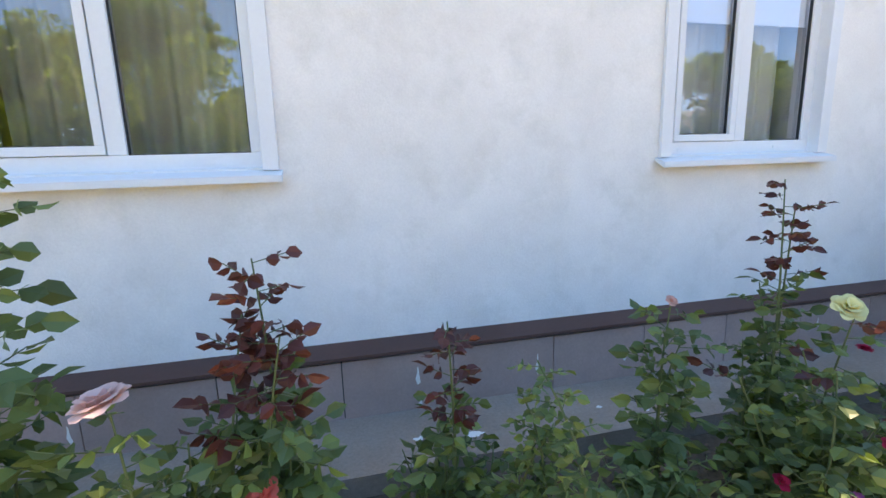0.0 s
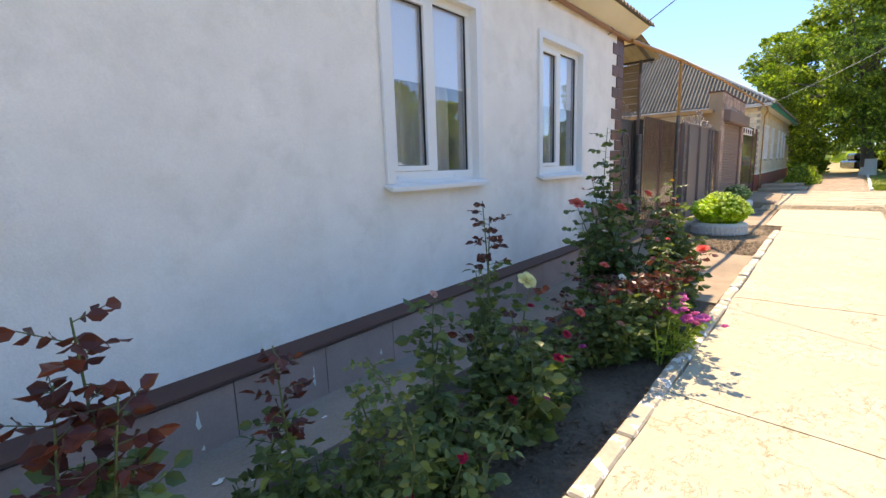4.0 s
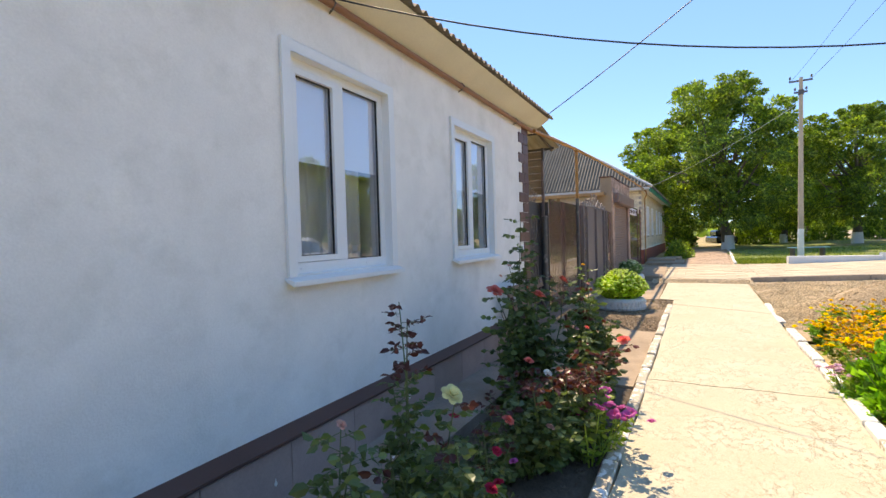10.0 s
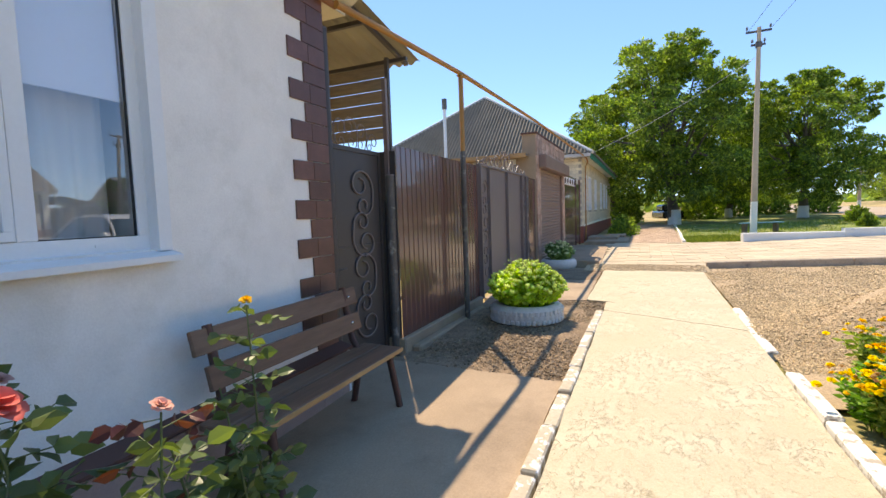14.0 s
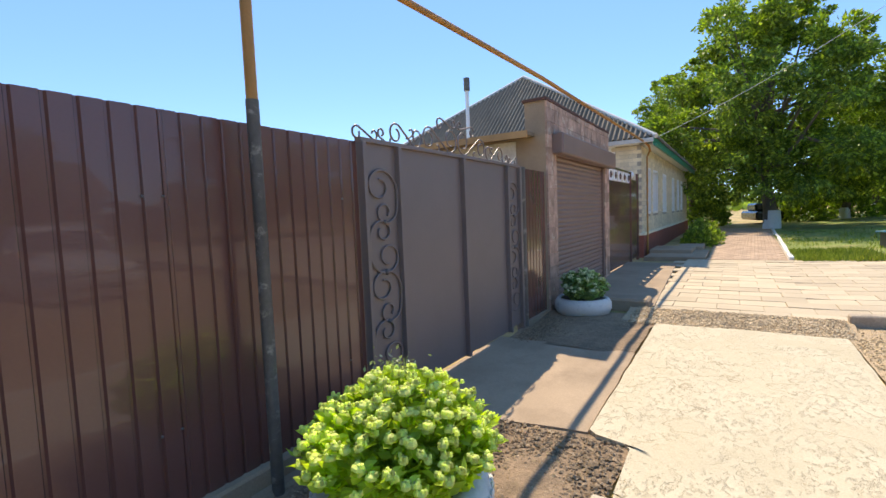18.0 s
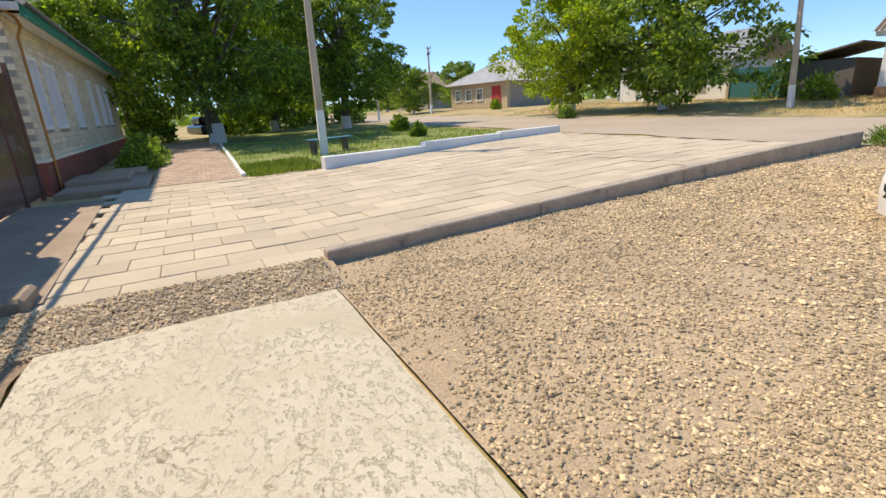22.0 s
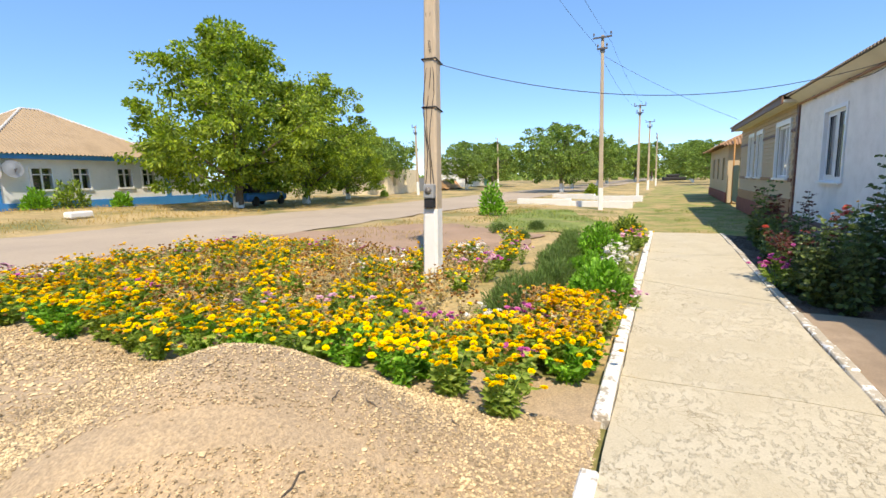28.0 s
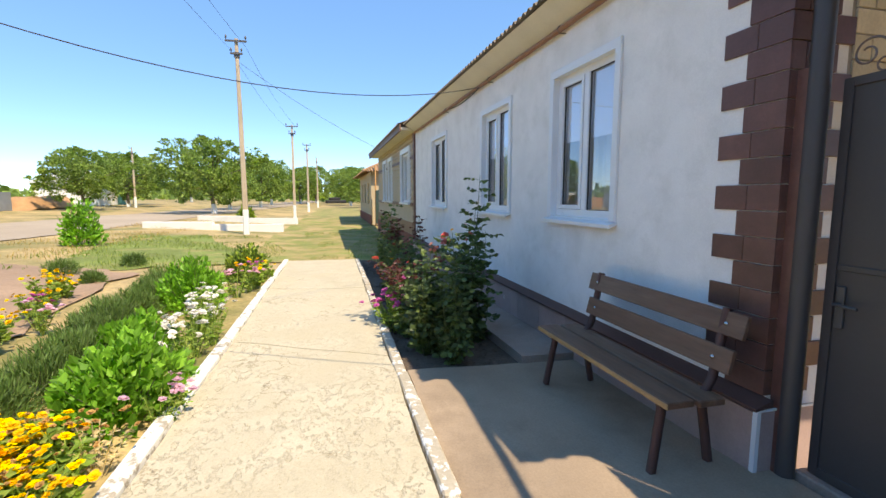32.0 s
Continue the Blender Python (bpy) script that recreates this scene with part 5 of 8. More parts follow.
walnut = tree("walnut_tree", 11, 11.6, 5.3, 72000, 0.21, M["walnut"], "large dense dark green walnut tree with whitewashed foot", on(38.2, -1.6), 0.16, 130)
for x, y, r, s in ((39.5, -8.9, 250, 0.76), (46, 2.5, 20, 0.9), (47.5, -6.0, 190, 0.74), (55, -9.0, 300, 0.8)):
    copy_thing(walnut, on(x, y, r, s))
airy = tree("walnut_tree", 21, 9.0, 5.4, 38000, 0.23, M["bright_leaf"], "broad bright green walnut tree by the road", on(-7.7, -22.7), 0.12, 100)
copy_thing(airy, on(-12.6, -22.1, 80, 0.82))
copy_thing(airy, on(-19, -23.5, 170, 0.62))
rnd = tree("acacia_tree", 31, 6.5, 4.5, 26000, 0.21, M["lime_leaf"], "round yellow green tree on the far verge", on(33.2, -21.2), 0.14, 70)
dark = tree("walnut_tree", 41, 7.4, 4.8, 28000, 0.25, M["walnut"], "dense green tree before a white house", on(27.8, -22.4), 0.13, 90)
mid = tree("apricot_tree", 51, 5.9, 3.4, 20000, 0.19, M["bright_leaf"], "leafy green fruit tree before the grey house", on(14.8, -24.4), 0.22, 50)
grey = tree("elm_tree", 61, 6.0, 4.2, 14000, 0.24, M["grey_leaf"], "dusty green street tree with whitewashed foot", on(-33, -9.5), 0.22, 60)
for x, y, r, s in ((-40, -22, 40, 0.9), (-52, -23, 140, 1.0), (-44, -10.5, 200, 0.8), (-55, -9, 250, 1.0), (-70, -9.5, 20, 1.1), (-62, -26, 310, 1.05), (-28, -26.5, 100, 0.85), (-85, -6, 60, 1.1), (-88, -26, 10, 1.1), (-34, -30, 10, 1.0), (-60, 5, 90, 0.9), (-45, 6.5, 30, 0.75), (-76, 3.2, 200, 1.1), (-98, -3.5, 120, 1.3), (-104, 4, 20, 1.3)):
    copy_thing(grey, on(x, y, r, s))
for x, y, r, s in ((5.5, -40, 30, 0.8), (1, -44, 130, 0.72), (20, -44, 200, 0.8), (48, -42, 90, 0.8), (60, -40, 10, 0.95), (74, -38, 150, 0.85), (85, -30, 60, 0.9), (62, -24, 220, 0.65), (24, -50, 140, 0.75)):
    copy_thing(dark, on(x, y, r, s))
rng = np.random.default_rng(5)
n = 9000
ang = rng.uniform(0, 2 * math.pi, n)
rad = rng.uniform(110, 170, n)
px, py = rad * np.cos(ang), rad * np.sin(ang) - 10
hh = np.array([3.5 + 3.5 * (noise.noise((a * 6, 2, 1)) + 0.6 * noise.noise((a * 25, 5, 1))) for a in ang])
pts = np.stack([px, py, 0.2 + rng.uniform(0, 1, n) ** 0.8 * np.maximum(hh, 1.0)], 1)
v, f = leaves(pts, rng.normal(size=(n, 3)), 2.4, 0.8, 0.3, rng)
tagged(new("far_woods", np_mesh("far_woods", v, f, M["grey_leaf"])), "distant dusty green tree line", "woods", "", "stuff")


# ---- poles and wires ----
def pole(x, y, top, label, tilt=(0, 0), white=1.25, arms=True, box=False, w=0.11, turn=0.0):
    p = thing("utility_pole", pose(x, y, land(x, y), tilt[0], tilt[1], turn), label, "utility pole")
    H = top - land(x, y)

    def shaft(z0, z1, grow=0.0):
        g = Geo()
        a, b = (w * (1 - 0.42 * z / H) + grow for z in (z0, z1))
        c = 0.3
        ring = lambda s, z: [(s * i, s * j, z) for i, j in ((-1 + c, -1), (1 - c, -1), (1, -1 + c), (1, 1 - c), (1 - c, 1), (-1 + c, 1), (-1, 1 - c), (-1, -1 + c))]
        vs = ring(a, z0) + ring(b, z1)
        return g.add(vs, [(k, (k + 1) % 8, 8 + (k + 1) % 8, 8 + k) for k in range(8)] + [tuple(range(8, 16)), tuple(reversed(range(8)))])

    part("shaft", shaft(-0.2, H), M["pole"], p)
    if white:
        part("whitewash", shaft(-0.1, white, 0.004), M["limewash"], p, "whitewashed foot")
    if arms:
        for z, L in ((H - 0.15, 0.42), (H - 0.65, 0.24)):
            part("crossarm", Geo().box(-L, L, -0.14, -0.08, z, z + 0.07), M["iron"], p)
            for s in (-1, 1):
                part("insulator", Geo().lathe([(0.012, 0), (0.012, 0.06), (0.045, 0.07), (0.03, 0.11), (0.045, 0.13), (0.02, 0.19), (0.001, 0.2)], 10, Matrix.Translation((s * (L - 0.04), -0.11, z + 0.07))), M["pipe_grey"], p)
        part("band", Geo().box(-0.10, 0.10, -0.10, 0.10, H - 0.75, H - 0.55), M["iron"], p)
    if box:
        meter = part("meter_box", Geo().box(0.095, 0.19, -0.06, 0.10, 1.30, 1.50), M["meter_grey"], p, "grey metal meter box", 0.012)
        part("dial", Geo().lathe([(0.001, 0.018), (0.04, 0.016), (0.052, 0.006), (0.052, 0.0)], 18, Matrix.Translation((0.19, 0.02, 1.41)) @ pose(0, 0, 0, 0, 90)), M["pipe_grey"], meter, "round glazed dial")
        part("black_box", Geo().box(0.095, 0.17, -0.05, 0.09, 1.17, 1.295), M["wire"], p)
        for z in (3.2, 2.55):
            part("strap", Geo().tube([(s * 0.106, t * 0.106, z + 0.02 * s) for s, t in ((-1, -1), (1, -1), (1, 1), (-1, 1), (-1, -1))], 0.012, 6), M["wire"], p)
        rng = random.Random(4)
        for k in range(3):
            x0 = -0.06 + 0.05 * k
            part("cable", Geo().tube([(0.108 - 0.003 * i + 0.012 * (i % 2), x0 + 0.035 * math.sin(i * 0.9 + k), 1.5 + i * 0.21) for i in range(9 + 4 * k)], 0.006, 5), M["wire"], p)
    return p


pole(5.3, -3.75, 7.6, "pale concrete pole with whitewashed foot and grey meter box", (-0.6, -2.2), 1.15, True, True, 0.115)
pole(25.3, -3.75, 8.3, "concrete utility pole with whitewashed foot beside a bench", (0.4, -0.6), 1.3, turn=88)
pole(-12.6, -3.55, 8.15, "tall concrete utility pole with whitewashed foot", (0, -0.4), 1.05, turn=90)
pole(-26.5, -2.6, 6.7, "slim far concrete utility pole", (0, 0), 1.0, True, False, 0.10, 90)
pole(-42, -2.4, 7.0, "slim far concrete utility pole", (0, 0), 1.0, turn=90)
pole(-60, -2.0, 7.0, "slim far concrete utility pole", (0, 0), 1.0)
pole(5.7, -24.4, 7.1, "leaning weathered pole with street lamp across the road", (0, 2.0), 0.95)
pole(22.0, -22.9, 6.9, "leaning concrete pole across the road", (0, 3.0), 0.9)
pole(-27, -21.5, 6.6, "pale street pole with whitewashed foot", (0, 1.0), 1.2)
pole(-50, -21.5, 7.0, "pale street pole with whitewashed foot", (0, 0), 1.2)
pole(55.5, -23, 7.3, "far utility pole before the white-roofed house", (0, 1), 0.9)
pole(51, -15.4, 5.4, "far utility pole at the lane", (0, -2), 0.9)


def wire(name, a, b, sag, r=0.011, label="black overhead cable"):
    a, b = Vector(a), Vector(b)
    pts = [a.lerp(b, i / 20) - Vector((0, 0, sag * 4 * (i / 20) * (1 - i / 20))) for i in range(21)]
    return solid(name, Geo().tube(pts, r, 6), M["wire"], label, "cable")


wire("cable", (5.2, -3.65, 3.36), (2.05, 2.31, 3.31), 0.48, 0.0055, "black service cable from pole to eaves")
wire("cable", (2.05, 2.31, 3.31), (0.2, 2.33, 3.33), 0.05, 0.008, "black service cable along the eaves")
wire("cable", (5.2, -3.7, 6.9), (6.95, 2.2, 3.58), 0.18, 0.007, "black service cable to the roof corner")
for dx in (-0.36, 0.36):
    wire("overhead_wire", (25.3 + dx * 0.2, -3.85 + dx, 8.2), (5.3, -3.85 + dx, 7.45), 0.25, 0.006, "thin overhead power wire")
    wire("overhead_wire", (5.3, -3.85 + dx, 7.45), (-12.6, -3.6 + dx, 7.85), 0.25, 0.006, "thin overhead power wire")
    wire("overhead_wire", (-12.6, -3.6 + dx, 7.85), (-26.5, -2.7 + dx, 6.6), 0.3, 0.006, "thin overhead power wire")
wire("service_cable", (-12.6, -3.5, 7.2), (-13.0, 2.1, 3.9), 0.15, 0.008, "black service cable to the next house")
solid("service_cable", Geo().tube([Vector((25.3, -3.75, 7.2)).lerp(Vector((23.0, 2.1, 3.78)), i / 16) - Vector((0, 0, 0.7 * (i / 16) * (1 - i / 16))) for i in range(17)], 0.008, 6), M["slate_light"], "pale service cable to the brick house", "cable")


# ---- neighbouring house and the lane beyond ----
M["siding"] = mat("tan lap siding", (0.54, 0.42, 0.27), 0.7, var=0.05, grain=0.04, bump=0.1)
nb = thing("siding_house", pose(-3.66, 2.315, 0, 0, 0, 0.5), "tan sided house with brown brick bands", "house")
NW = [(-2.35, -0.75), (-5.6, -4.6), (-7.3, -6.3)]
part("wall", pierced(-9.5, 0, 0.03, 0.4, 0.08, 3.46, [(a, b, 1.5, 3.0) for a, b in NW]), M["mortar"], nb)
z = 0.95
while z < 3.4:
    cuts_x = [-9.5] + sorted(v for a, b in NW for v in (a, b)) + [-0.28] if 1.36 < z < 3.0 else [-9.5, -0.28]
    for a, b in zip(cuts_x[::2], cuts_x[1::2]):
        part("siding_board", Geo().add([(a, -0.012, z), (b, -0.012, z), (b, 0.026, z + 0.125), (a, 0.026, z + 0.125), (a, 0.03, z), (b, 0.03, z)], [(0, 1, 2, 3), (0, 4, 5, 1)]), M["siding"], nb)
    z += 0.125
for a, b in ((-9.5, -7.42), (-6.18, -5.72), (-4.48, -2.47), (-0.63, -0.28)):
    part("band", Geo().box(a, b, -0.022, 0.03, 1.40, 1.50), M["quoin"], nb, "brown brick band at sill height")
    part("band", Geo().box(a, b, -0.022, 0.03, 2.72, 2.80), M["quoin"], nb)
part("plinth", Geo().box(-9.55, 0, -0.05, 0.03, 0.05, 0.6), M["brick_red"], nb, "brown red brick base")
part("belt", Geo().box(-9.55, -0.28, -0.02, 0.03, 0.6, 0.95), M["quoin"], nb)
for a, b in NW:
    w = part("window", Geo().box(a - 0.1, b + 0.1, -0.04, 0.03, 2.98, 3.12).box(a - 0.1, a, -0.04, 0.03, 1.5, 2.98).box(b, b + 0.1, -0.04, 0.03, 1.5, 2.98), M["white_pvc"], nb, "white framed window")
    part("frame", Geo().box(a, b, 0.05, 0.12, 1.5, 1.57).box(a, b, 0.05, 0.12, 2.91, 2.98).box(a, a + 0.07, 0.05, 0.12, 1.57, 2.91).box(b - 0.07, b, 0.05, 0.12, 1.57, 2.91).box((a + b) / 2 - 0.04, (a + b) / 2 + 0.04, 0.05, 0.12, 1.57, 2.91), M["white_pvc"], w)
    part("pane", sheet_y(a + 0.07, b - 0.07, 0.09, 1.57, 2.91), M["glass"], w).visible_shadow = False
    part("sill", Geo().box(a - 0.1, b + 0.1, -0.08, 0.05, 1.44, 1.5), M["white_pvc"], w)
part("inside", Geo().box(-8.5, -0.2, 0.8, 0.85, 0.2, 3.4), M["room"], nb)
for i in range(20):
    w0 = 0.24 if i % 2 else 0.14
    part("quoin_tile", Geo().box(-w0, 0.0, -0.02, 0.03, 0.6 + 0.14 * i, 0.735 + 0.14 * i), M["quoin"], nb)
part("cornice", Geo().box(-9.7, -0.02, -0.36, 0.03, 3.44, 3.52), M["cream"], nb)
part("fascia", Geo().box(-9.7, -0.02, -0.40, -0.36, 3.42, 3.6), M["wood"], nb)
part("roof", corrugated(-9.75, -0.1, -0.45, 3.6, 4, 5.3), M["slate"], nb, "corrugated grey roof")
part("roof_back", corrugated(-9.75, -0.1, 8.4, 3.6, 4, 5.3), M["slate"], nb)
part("side_wall", Geo().box(-9.5, -9.1, 0.4, 8, 0.08, 3.46), M["brick_cream"], nb)
lane = thing("lane_gate", pose(-13.0, 2.5, 0), "dark brown metal yard gate with a green fence", "gate")
part("leaf", Geo().box(-2.6, -0.3, 0, 0.05, 0.15, 2.35), M["sheet_brown"], lane)
part("post", Geo().box(-0.3, -0.1, -0.05, 0.15, 0, 2.5), M["brick_cream"], lane)
part("fence_panel", Geo().box(-5.2, -2.7, 0, 0.05, 0.15, 2.0), mat("faded green fence", (0.16, 0.20, 0.13), 0.7, var=0.1), lane)
h3 = thing("ochre_house", pose(-18.5, 2.3, 0), "ochre house with a tiled roof farther down the lane", "house")
part("wall", pierced(-11, 0, 0, 0.4, 0, 3.1, [(-2.6, -1.6, 1.2, 2.5), (-5.6, -4.6, 1.2, 2.5), (-8.6, -7.6, 1.2, 2.5)]), M["siding"], h3)
part("side", Geo().box(-0.4, 0, 0.4, 7, 0, 3.1).box(-11, -10.6, 0.4, 7, 0, 3.1), M["siding"], h3)
part("base", Geo().box(-11.05, 0.05, -0.05, 0, 0, 0.55), M["brick_red"], h3)
part("inside", Geo().box(-10.6, -0.4, 0.6, 0.65, 0, 3.1), M["dark"], h3)
hip_roof(h3, -11.5, 0.5, -0.5, 7.5, 3.1, 5.0, 3.4, mat("faded tile roof", (0.36, 0.22, 0.13), 0.85, var=0.15), "faded brown roof")
part("porch", Geo().tube([(0.7, 0.2, 0), (0.7, 0.2, 3.2), (0.3, 0.2, 3.4)], 0.04, 8), M["pipe_orange"], h3)
solid("lane_car", Geo().box(-0.8, 0.8, -2, 2, 0.25, 0.85).box(-0.68, 0.68, -1.3, 0.9, 0.85, 1.4), M["wire"], "dark car parked far down the lane", "car", bev=0.12, m=on(-88, 0.6, 8))
solid("lane_car", Geo().box(-2, 2, -0.8, 0.8, 0.25, 0.85).box(-1.3, 0.9, -0.68, 0.68, 0.85, 1.4), mat("black car paint", (0.02, 0.022, 0.025), 0.25, var=0.05, bump=0), "dark car parked in tree shade", "car", bev=0.12, m=on(47.5, -1.5, 12))


# ---- houses across the road ----
def facing(x, y, extra=0.0):
    return pose(x, y, land(x, y) + extra, 0, 0, 185.14)


def village_window(parent, a, b, z0, z1, frame_mat, trim=0.1):
    w = part("window", Geo().box(a - trim, b + trim, -0.04, 0.02, z1, z1 + trim).box(a - trim, b + trim, -0.06, 0.02, z0 - trim, z0).box(a - trim, a, -0.04, 0.02, z0, z1).box(b, b + trim, -0.04, 0.02, z0, z1), frame_mat, parent, "window with white trim")
    part("frame", Geo().box((a + b) / 2 - 0.04, (a + b) / 2 + 0.04, 0.04, 0.1, z0, z1).box(a, b, 0.04, 0.1, z0 + (z1 - z0) * 0.68, z0 + (z1 - z0) * 0.68 + 0.06), frame_mat, w)
    part("pane", sheet_y(a, b, 0.08, z0, z1), M["glass"], w).visible_shadow = False
    part("inside", Geo().box(a - 0.05, b + 0.05, 0.26, 0.28, z0 - 0.05, z1 + 0.05), M["dark"], w)
    return w


M["grey_wall"] = mat("dark grey rendered wall", (0.17, 0.15, 0.125), 0.9, var=0.12, scale=1, grain=0.1, bump=0.3)
M["blue_paint"] = mat("bright blue paint", (0.035, 0.25, 0.62), 0.6, var=0.1, grain=0.05, bump=0.1)
M["teal_paint"] = mat("faded teal paint", (0.15, 0.44, 0.40), 0.7, var=0.12, grain=0.08, bump=0.1)
M["grey_sheet"] = mat("grey sheet metal", (0.26, 0.29, 0.33), 0.55, var=0.1, grain=0.05, bump=0.1)
M["orange_brick"] = mat("orange brick", (0.50, 0.21, 0.10), 0.9, var=0.15, scale=3, grain=0.15, gscale=20, bump=0.3)
M["tan_slate"] = mat("tan weathered roof sheet", (0.36, 0.27, 0.18), 0.9, var=0.18, scale=0.8, grain=0.12, gscale=12, col2=(0.25, 0.19, 0.13), spots=(0.5, 0.75), sscale=0.8, bump=0.3)
M["clay"] = mat("orange clay earth", (0.46, 0.26, 0.13), 0.97, var=0.15, grain=0.2, bump=0.6)
M["red_paint"] = mat("red painted door", (0.45, 0.03, 0.03), 0.6, var=0.1, bump=0.1)

gh_ = thing("grey_house", facing(20.75, -27.3) @ Matrix.Diagonal((0.9, 1, 1, 1)), "dark grey village house with white pilasters and tan roof", "house")
part("wall", pierced(0, 11.6, 0.02, 0.4, 0.0, 2.55, [(1.1, 2.15, 1.15, 2.3), (9.4, 10.5, 1.15, 2.3)]), M["grey_wall"], gh_)
part("side", Geo().box(0, 0.4, 0.4, 8, 0, 2.55), M["grey_wall"], gh_)
part("side", Geo().box(11.2, 11.6, 0.4, 8, 0, 2.55), M["grey_wall"], gh_)
part("base", Geo().box(-0.1, 11.7, -0.12, 0.02, -0.2, 0.42), M["clay"], gh_, "terracotta painted base")
for x in (0.0, 0.55, 10.9, 11.35):
    part("pilaster", Geo().box(x - 0.05, x + 0.3, -0.06, 0.02, 0.42, 2.5), M["limewash"], gh_, "white pilaster")
part("cornice", Geo().box(-0.4, 12.0, -0.4, 0.1, 2.5, 2.68), M["limewash"], gh_)
for a, b in ((1.1, 2.15), (9.4, 10.5)):
    village_window(gh_, a, b, 1.15, 2.3, M["limewash"], 0.14)
part("roof", corrugated(-0.5, 12.1, -0.5, 2.68, 4, 5.1, 0.2, 0.03), M["tan_slate"], gh_, "tan corrugated roof")
part("roof_back", corrugated(-0.5, 12.1, 8.5, 2.68, 4, 5.1, 0.2, 0.03), M["tan_slate"], gh_)
for x in (0, 11.2):
    part("gable", Geo().add([(x, 0, 2.55), (x, 8, 2.55), (x, 4, 4.75), (x + 0.4, 0, 2.55), (x + 0.4, 8, 2.55), (x + 0.4, 4, 4.75)], [(0, 2, 1), (3, 4, 5), (0, 3, 5, 2), (1, 2, 5, 4)]), M["grey_wall"], gh_)
an = thing("grey_annex", facing(25.2, -28.2), "low grey annex shed with a lean-to roof", "shed")
part("wall", Geo().box(0, 3.0, 0, 4, 0, 1.75), M["grey_wall"], an)
part("roof", Geo().add([(-0.3, -0.3, 1.7), (3.2, -0.3, 2.45), (3.2, 4.3, 2.45), (-0.3, 4.3, 1.7), (-0.3, -0.3, 1.62), (3.2, -0.3, 2.37), (3.2, 4.3, 2.37), (-0.3, 4.3, 1.62)], [(0, 1, 2, 3), (7, 6, 5, 4), (0, 4, 5, 1), (3, 2, 6, 7), (0, 3, 7, 4), (1, 5, 6, 2)]), M["slate"], an)

bl = thing("blue_white_house", facing(0.65, -28.9), "white village house with blue trim and hipped tan roof", "house")
BW = [(1.6, 2.5), (3.5, 4.3), (5.9, 6.7), (7.4, 8.2), (9.6, 10.4)]
part("wall", pierced(0, 12, 0.02, 0.4, 0, 2.65, [(a, b, 0.95, 2.0) for a, b in BW]), M["limewash"], bl)
part("side", Geo().box(-0.02, 0.4, 0.4, 8.6, 0, 2.65), M["orange_brick"], bl, "orange brick side wall")
part("side", Geo().box(11.6, 12, 0.4, 8.6, 0, 2.65), M["orange_brick"], bl)
part("base", Geo().box(-0.05, 12.05, -0.04, 0.02, -0.2, 0.32), M["blue_paint"], bl, "blue painted base")
part("frieze", Geo().box(-0.4, 12.4, -0.42, 0.02, 2.45, 2.68), M["blue_paint"], bl, "blue painted eaves")
part("corner", Geo().box(-0.06, 0.25, -0.03, 0.02, 0.32, 2.45), M["blue_paint"], bl)
part("annex_roof", corrugated(9.0, 12.5, -0.5, 2.6, 4, 4.0, 0.2, 0.03), M["tan_slate"], bl)
part("corner", Geo().box(8.9, 9.2, -0.03, 0.02, 0.32, 2.45), M["blue_paint"], bl)
for a, b in BW:
    village_window(bl, a, b, 0.95, 2.0, M["limewash"], 0.1)
hip_roof(bl, -0.6, 9.3, -0.6, 9.2, 2.68, 5.5, 4.5, M["tan_slate"], "tan asbestos roof", M["slate_light"], 0.2)
for x, z, r in ((0.6, 1.95, 0.42), (-0.2, 1.75, 0.32)):
    d = thing("satellite_dish", facing(0.65, -28.9) @ Matrix.Translation((x, -0.55, z)), "round pale satellite dish on the house corner", "satellite dish")
    part("dish", Geo().lathe([(0.001, 0.10), (r * 0.5, 0.07), (r, 0.0), (r * 1.02, 0.005)], 20, pose(0, 0, 0, 80)), M["slate_light"] if x < 0 else M["grey_sheet"], d)
    part("arm", Geo().tube([(0, 0, -r * 0.6), (0, -0.3, 0), (0, 0.1, -0.1), (0, 0.55, -0.1)], 0.02, 6), M["iron"], d)
yg2 = thing("blue_gate", facing(5.5, -28.55), "grey metal gate with blue posts and blue wicket", "gate")
for a, b, mt in ((0.05, 1.35, "grey_sheet"), (1.45, 2.75, "grey_sheet"), (2.85, 3.5, "grey_sheet"), (3.55, 4.3, "blue_paint")):
    part("leaf", Geo().box(a, b, 0, 0.04, 0.0, 1.5 if mt == "grey_sheet" else 1.4), M[mt], yg2)
for x in (0.0, 1.40, 2.80, 3.52):
    part("post", Geo().box(x - 0.06, x + 0.06, -0.05, 0.06, -0.2, 1.62), M["blue_paint"], yg2)
tf = thing("teal_gate", facing(10.5, -30.0), "faded teal metal gate between concrete posts", "gate")
for a, b in ((0.1, 0.75), (0.95, 2.2), (2.22, 3.4)):
    part("leaf", Geo().box(a, b, 0, 0.04, -0.1, 1.55 if a > 0.5 else 1.45), M["teal_paint"], tf)
for x in (0.85, 3.5):
    part("post", Geo().box(x - 0.09, x + 0.09, -0.08, 0.1, -0.3, 1.85), M["pole"], tf)
sh = thing("blue_shed", facing(3.2, -33.0), "small blue shed with a gabled front", "shed")
part("wall", Geo().box(0, 3.4, 0, 3, 0, 1.9), M["blue_paint"], sh)
part("gable", Geo().prism([(-0.2, 1.9), (3.6, 1.9), (1.7, 3.1)], 0, 3, pose(0, 3, 0, 90)), M["blue_paint"], sh)
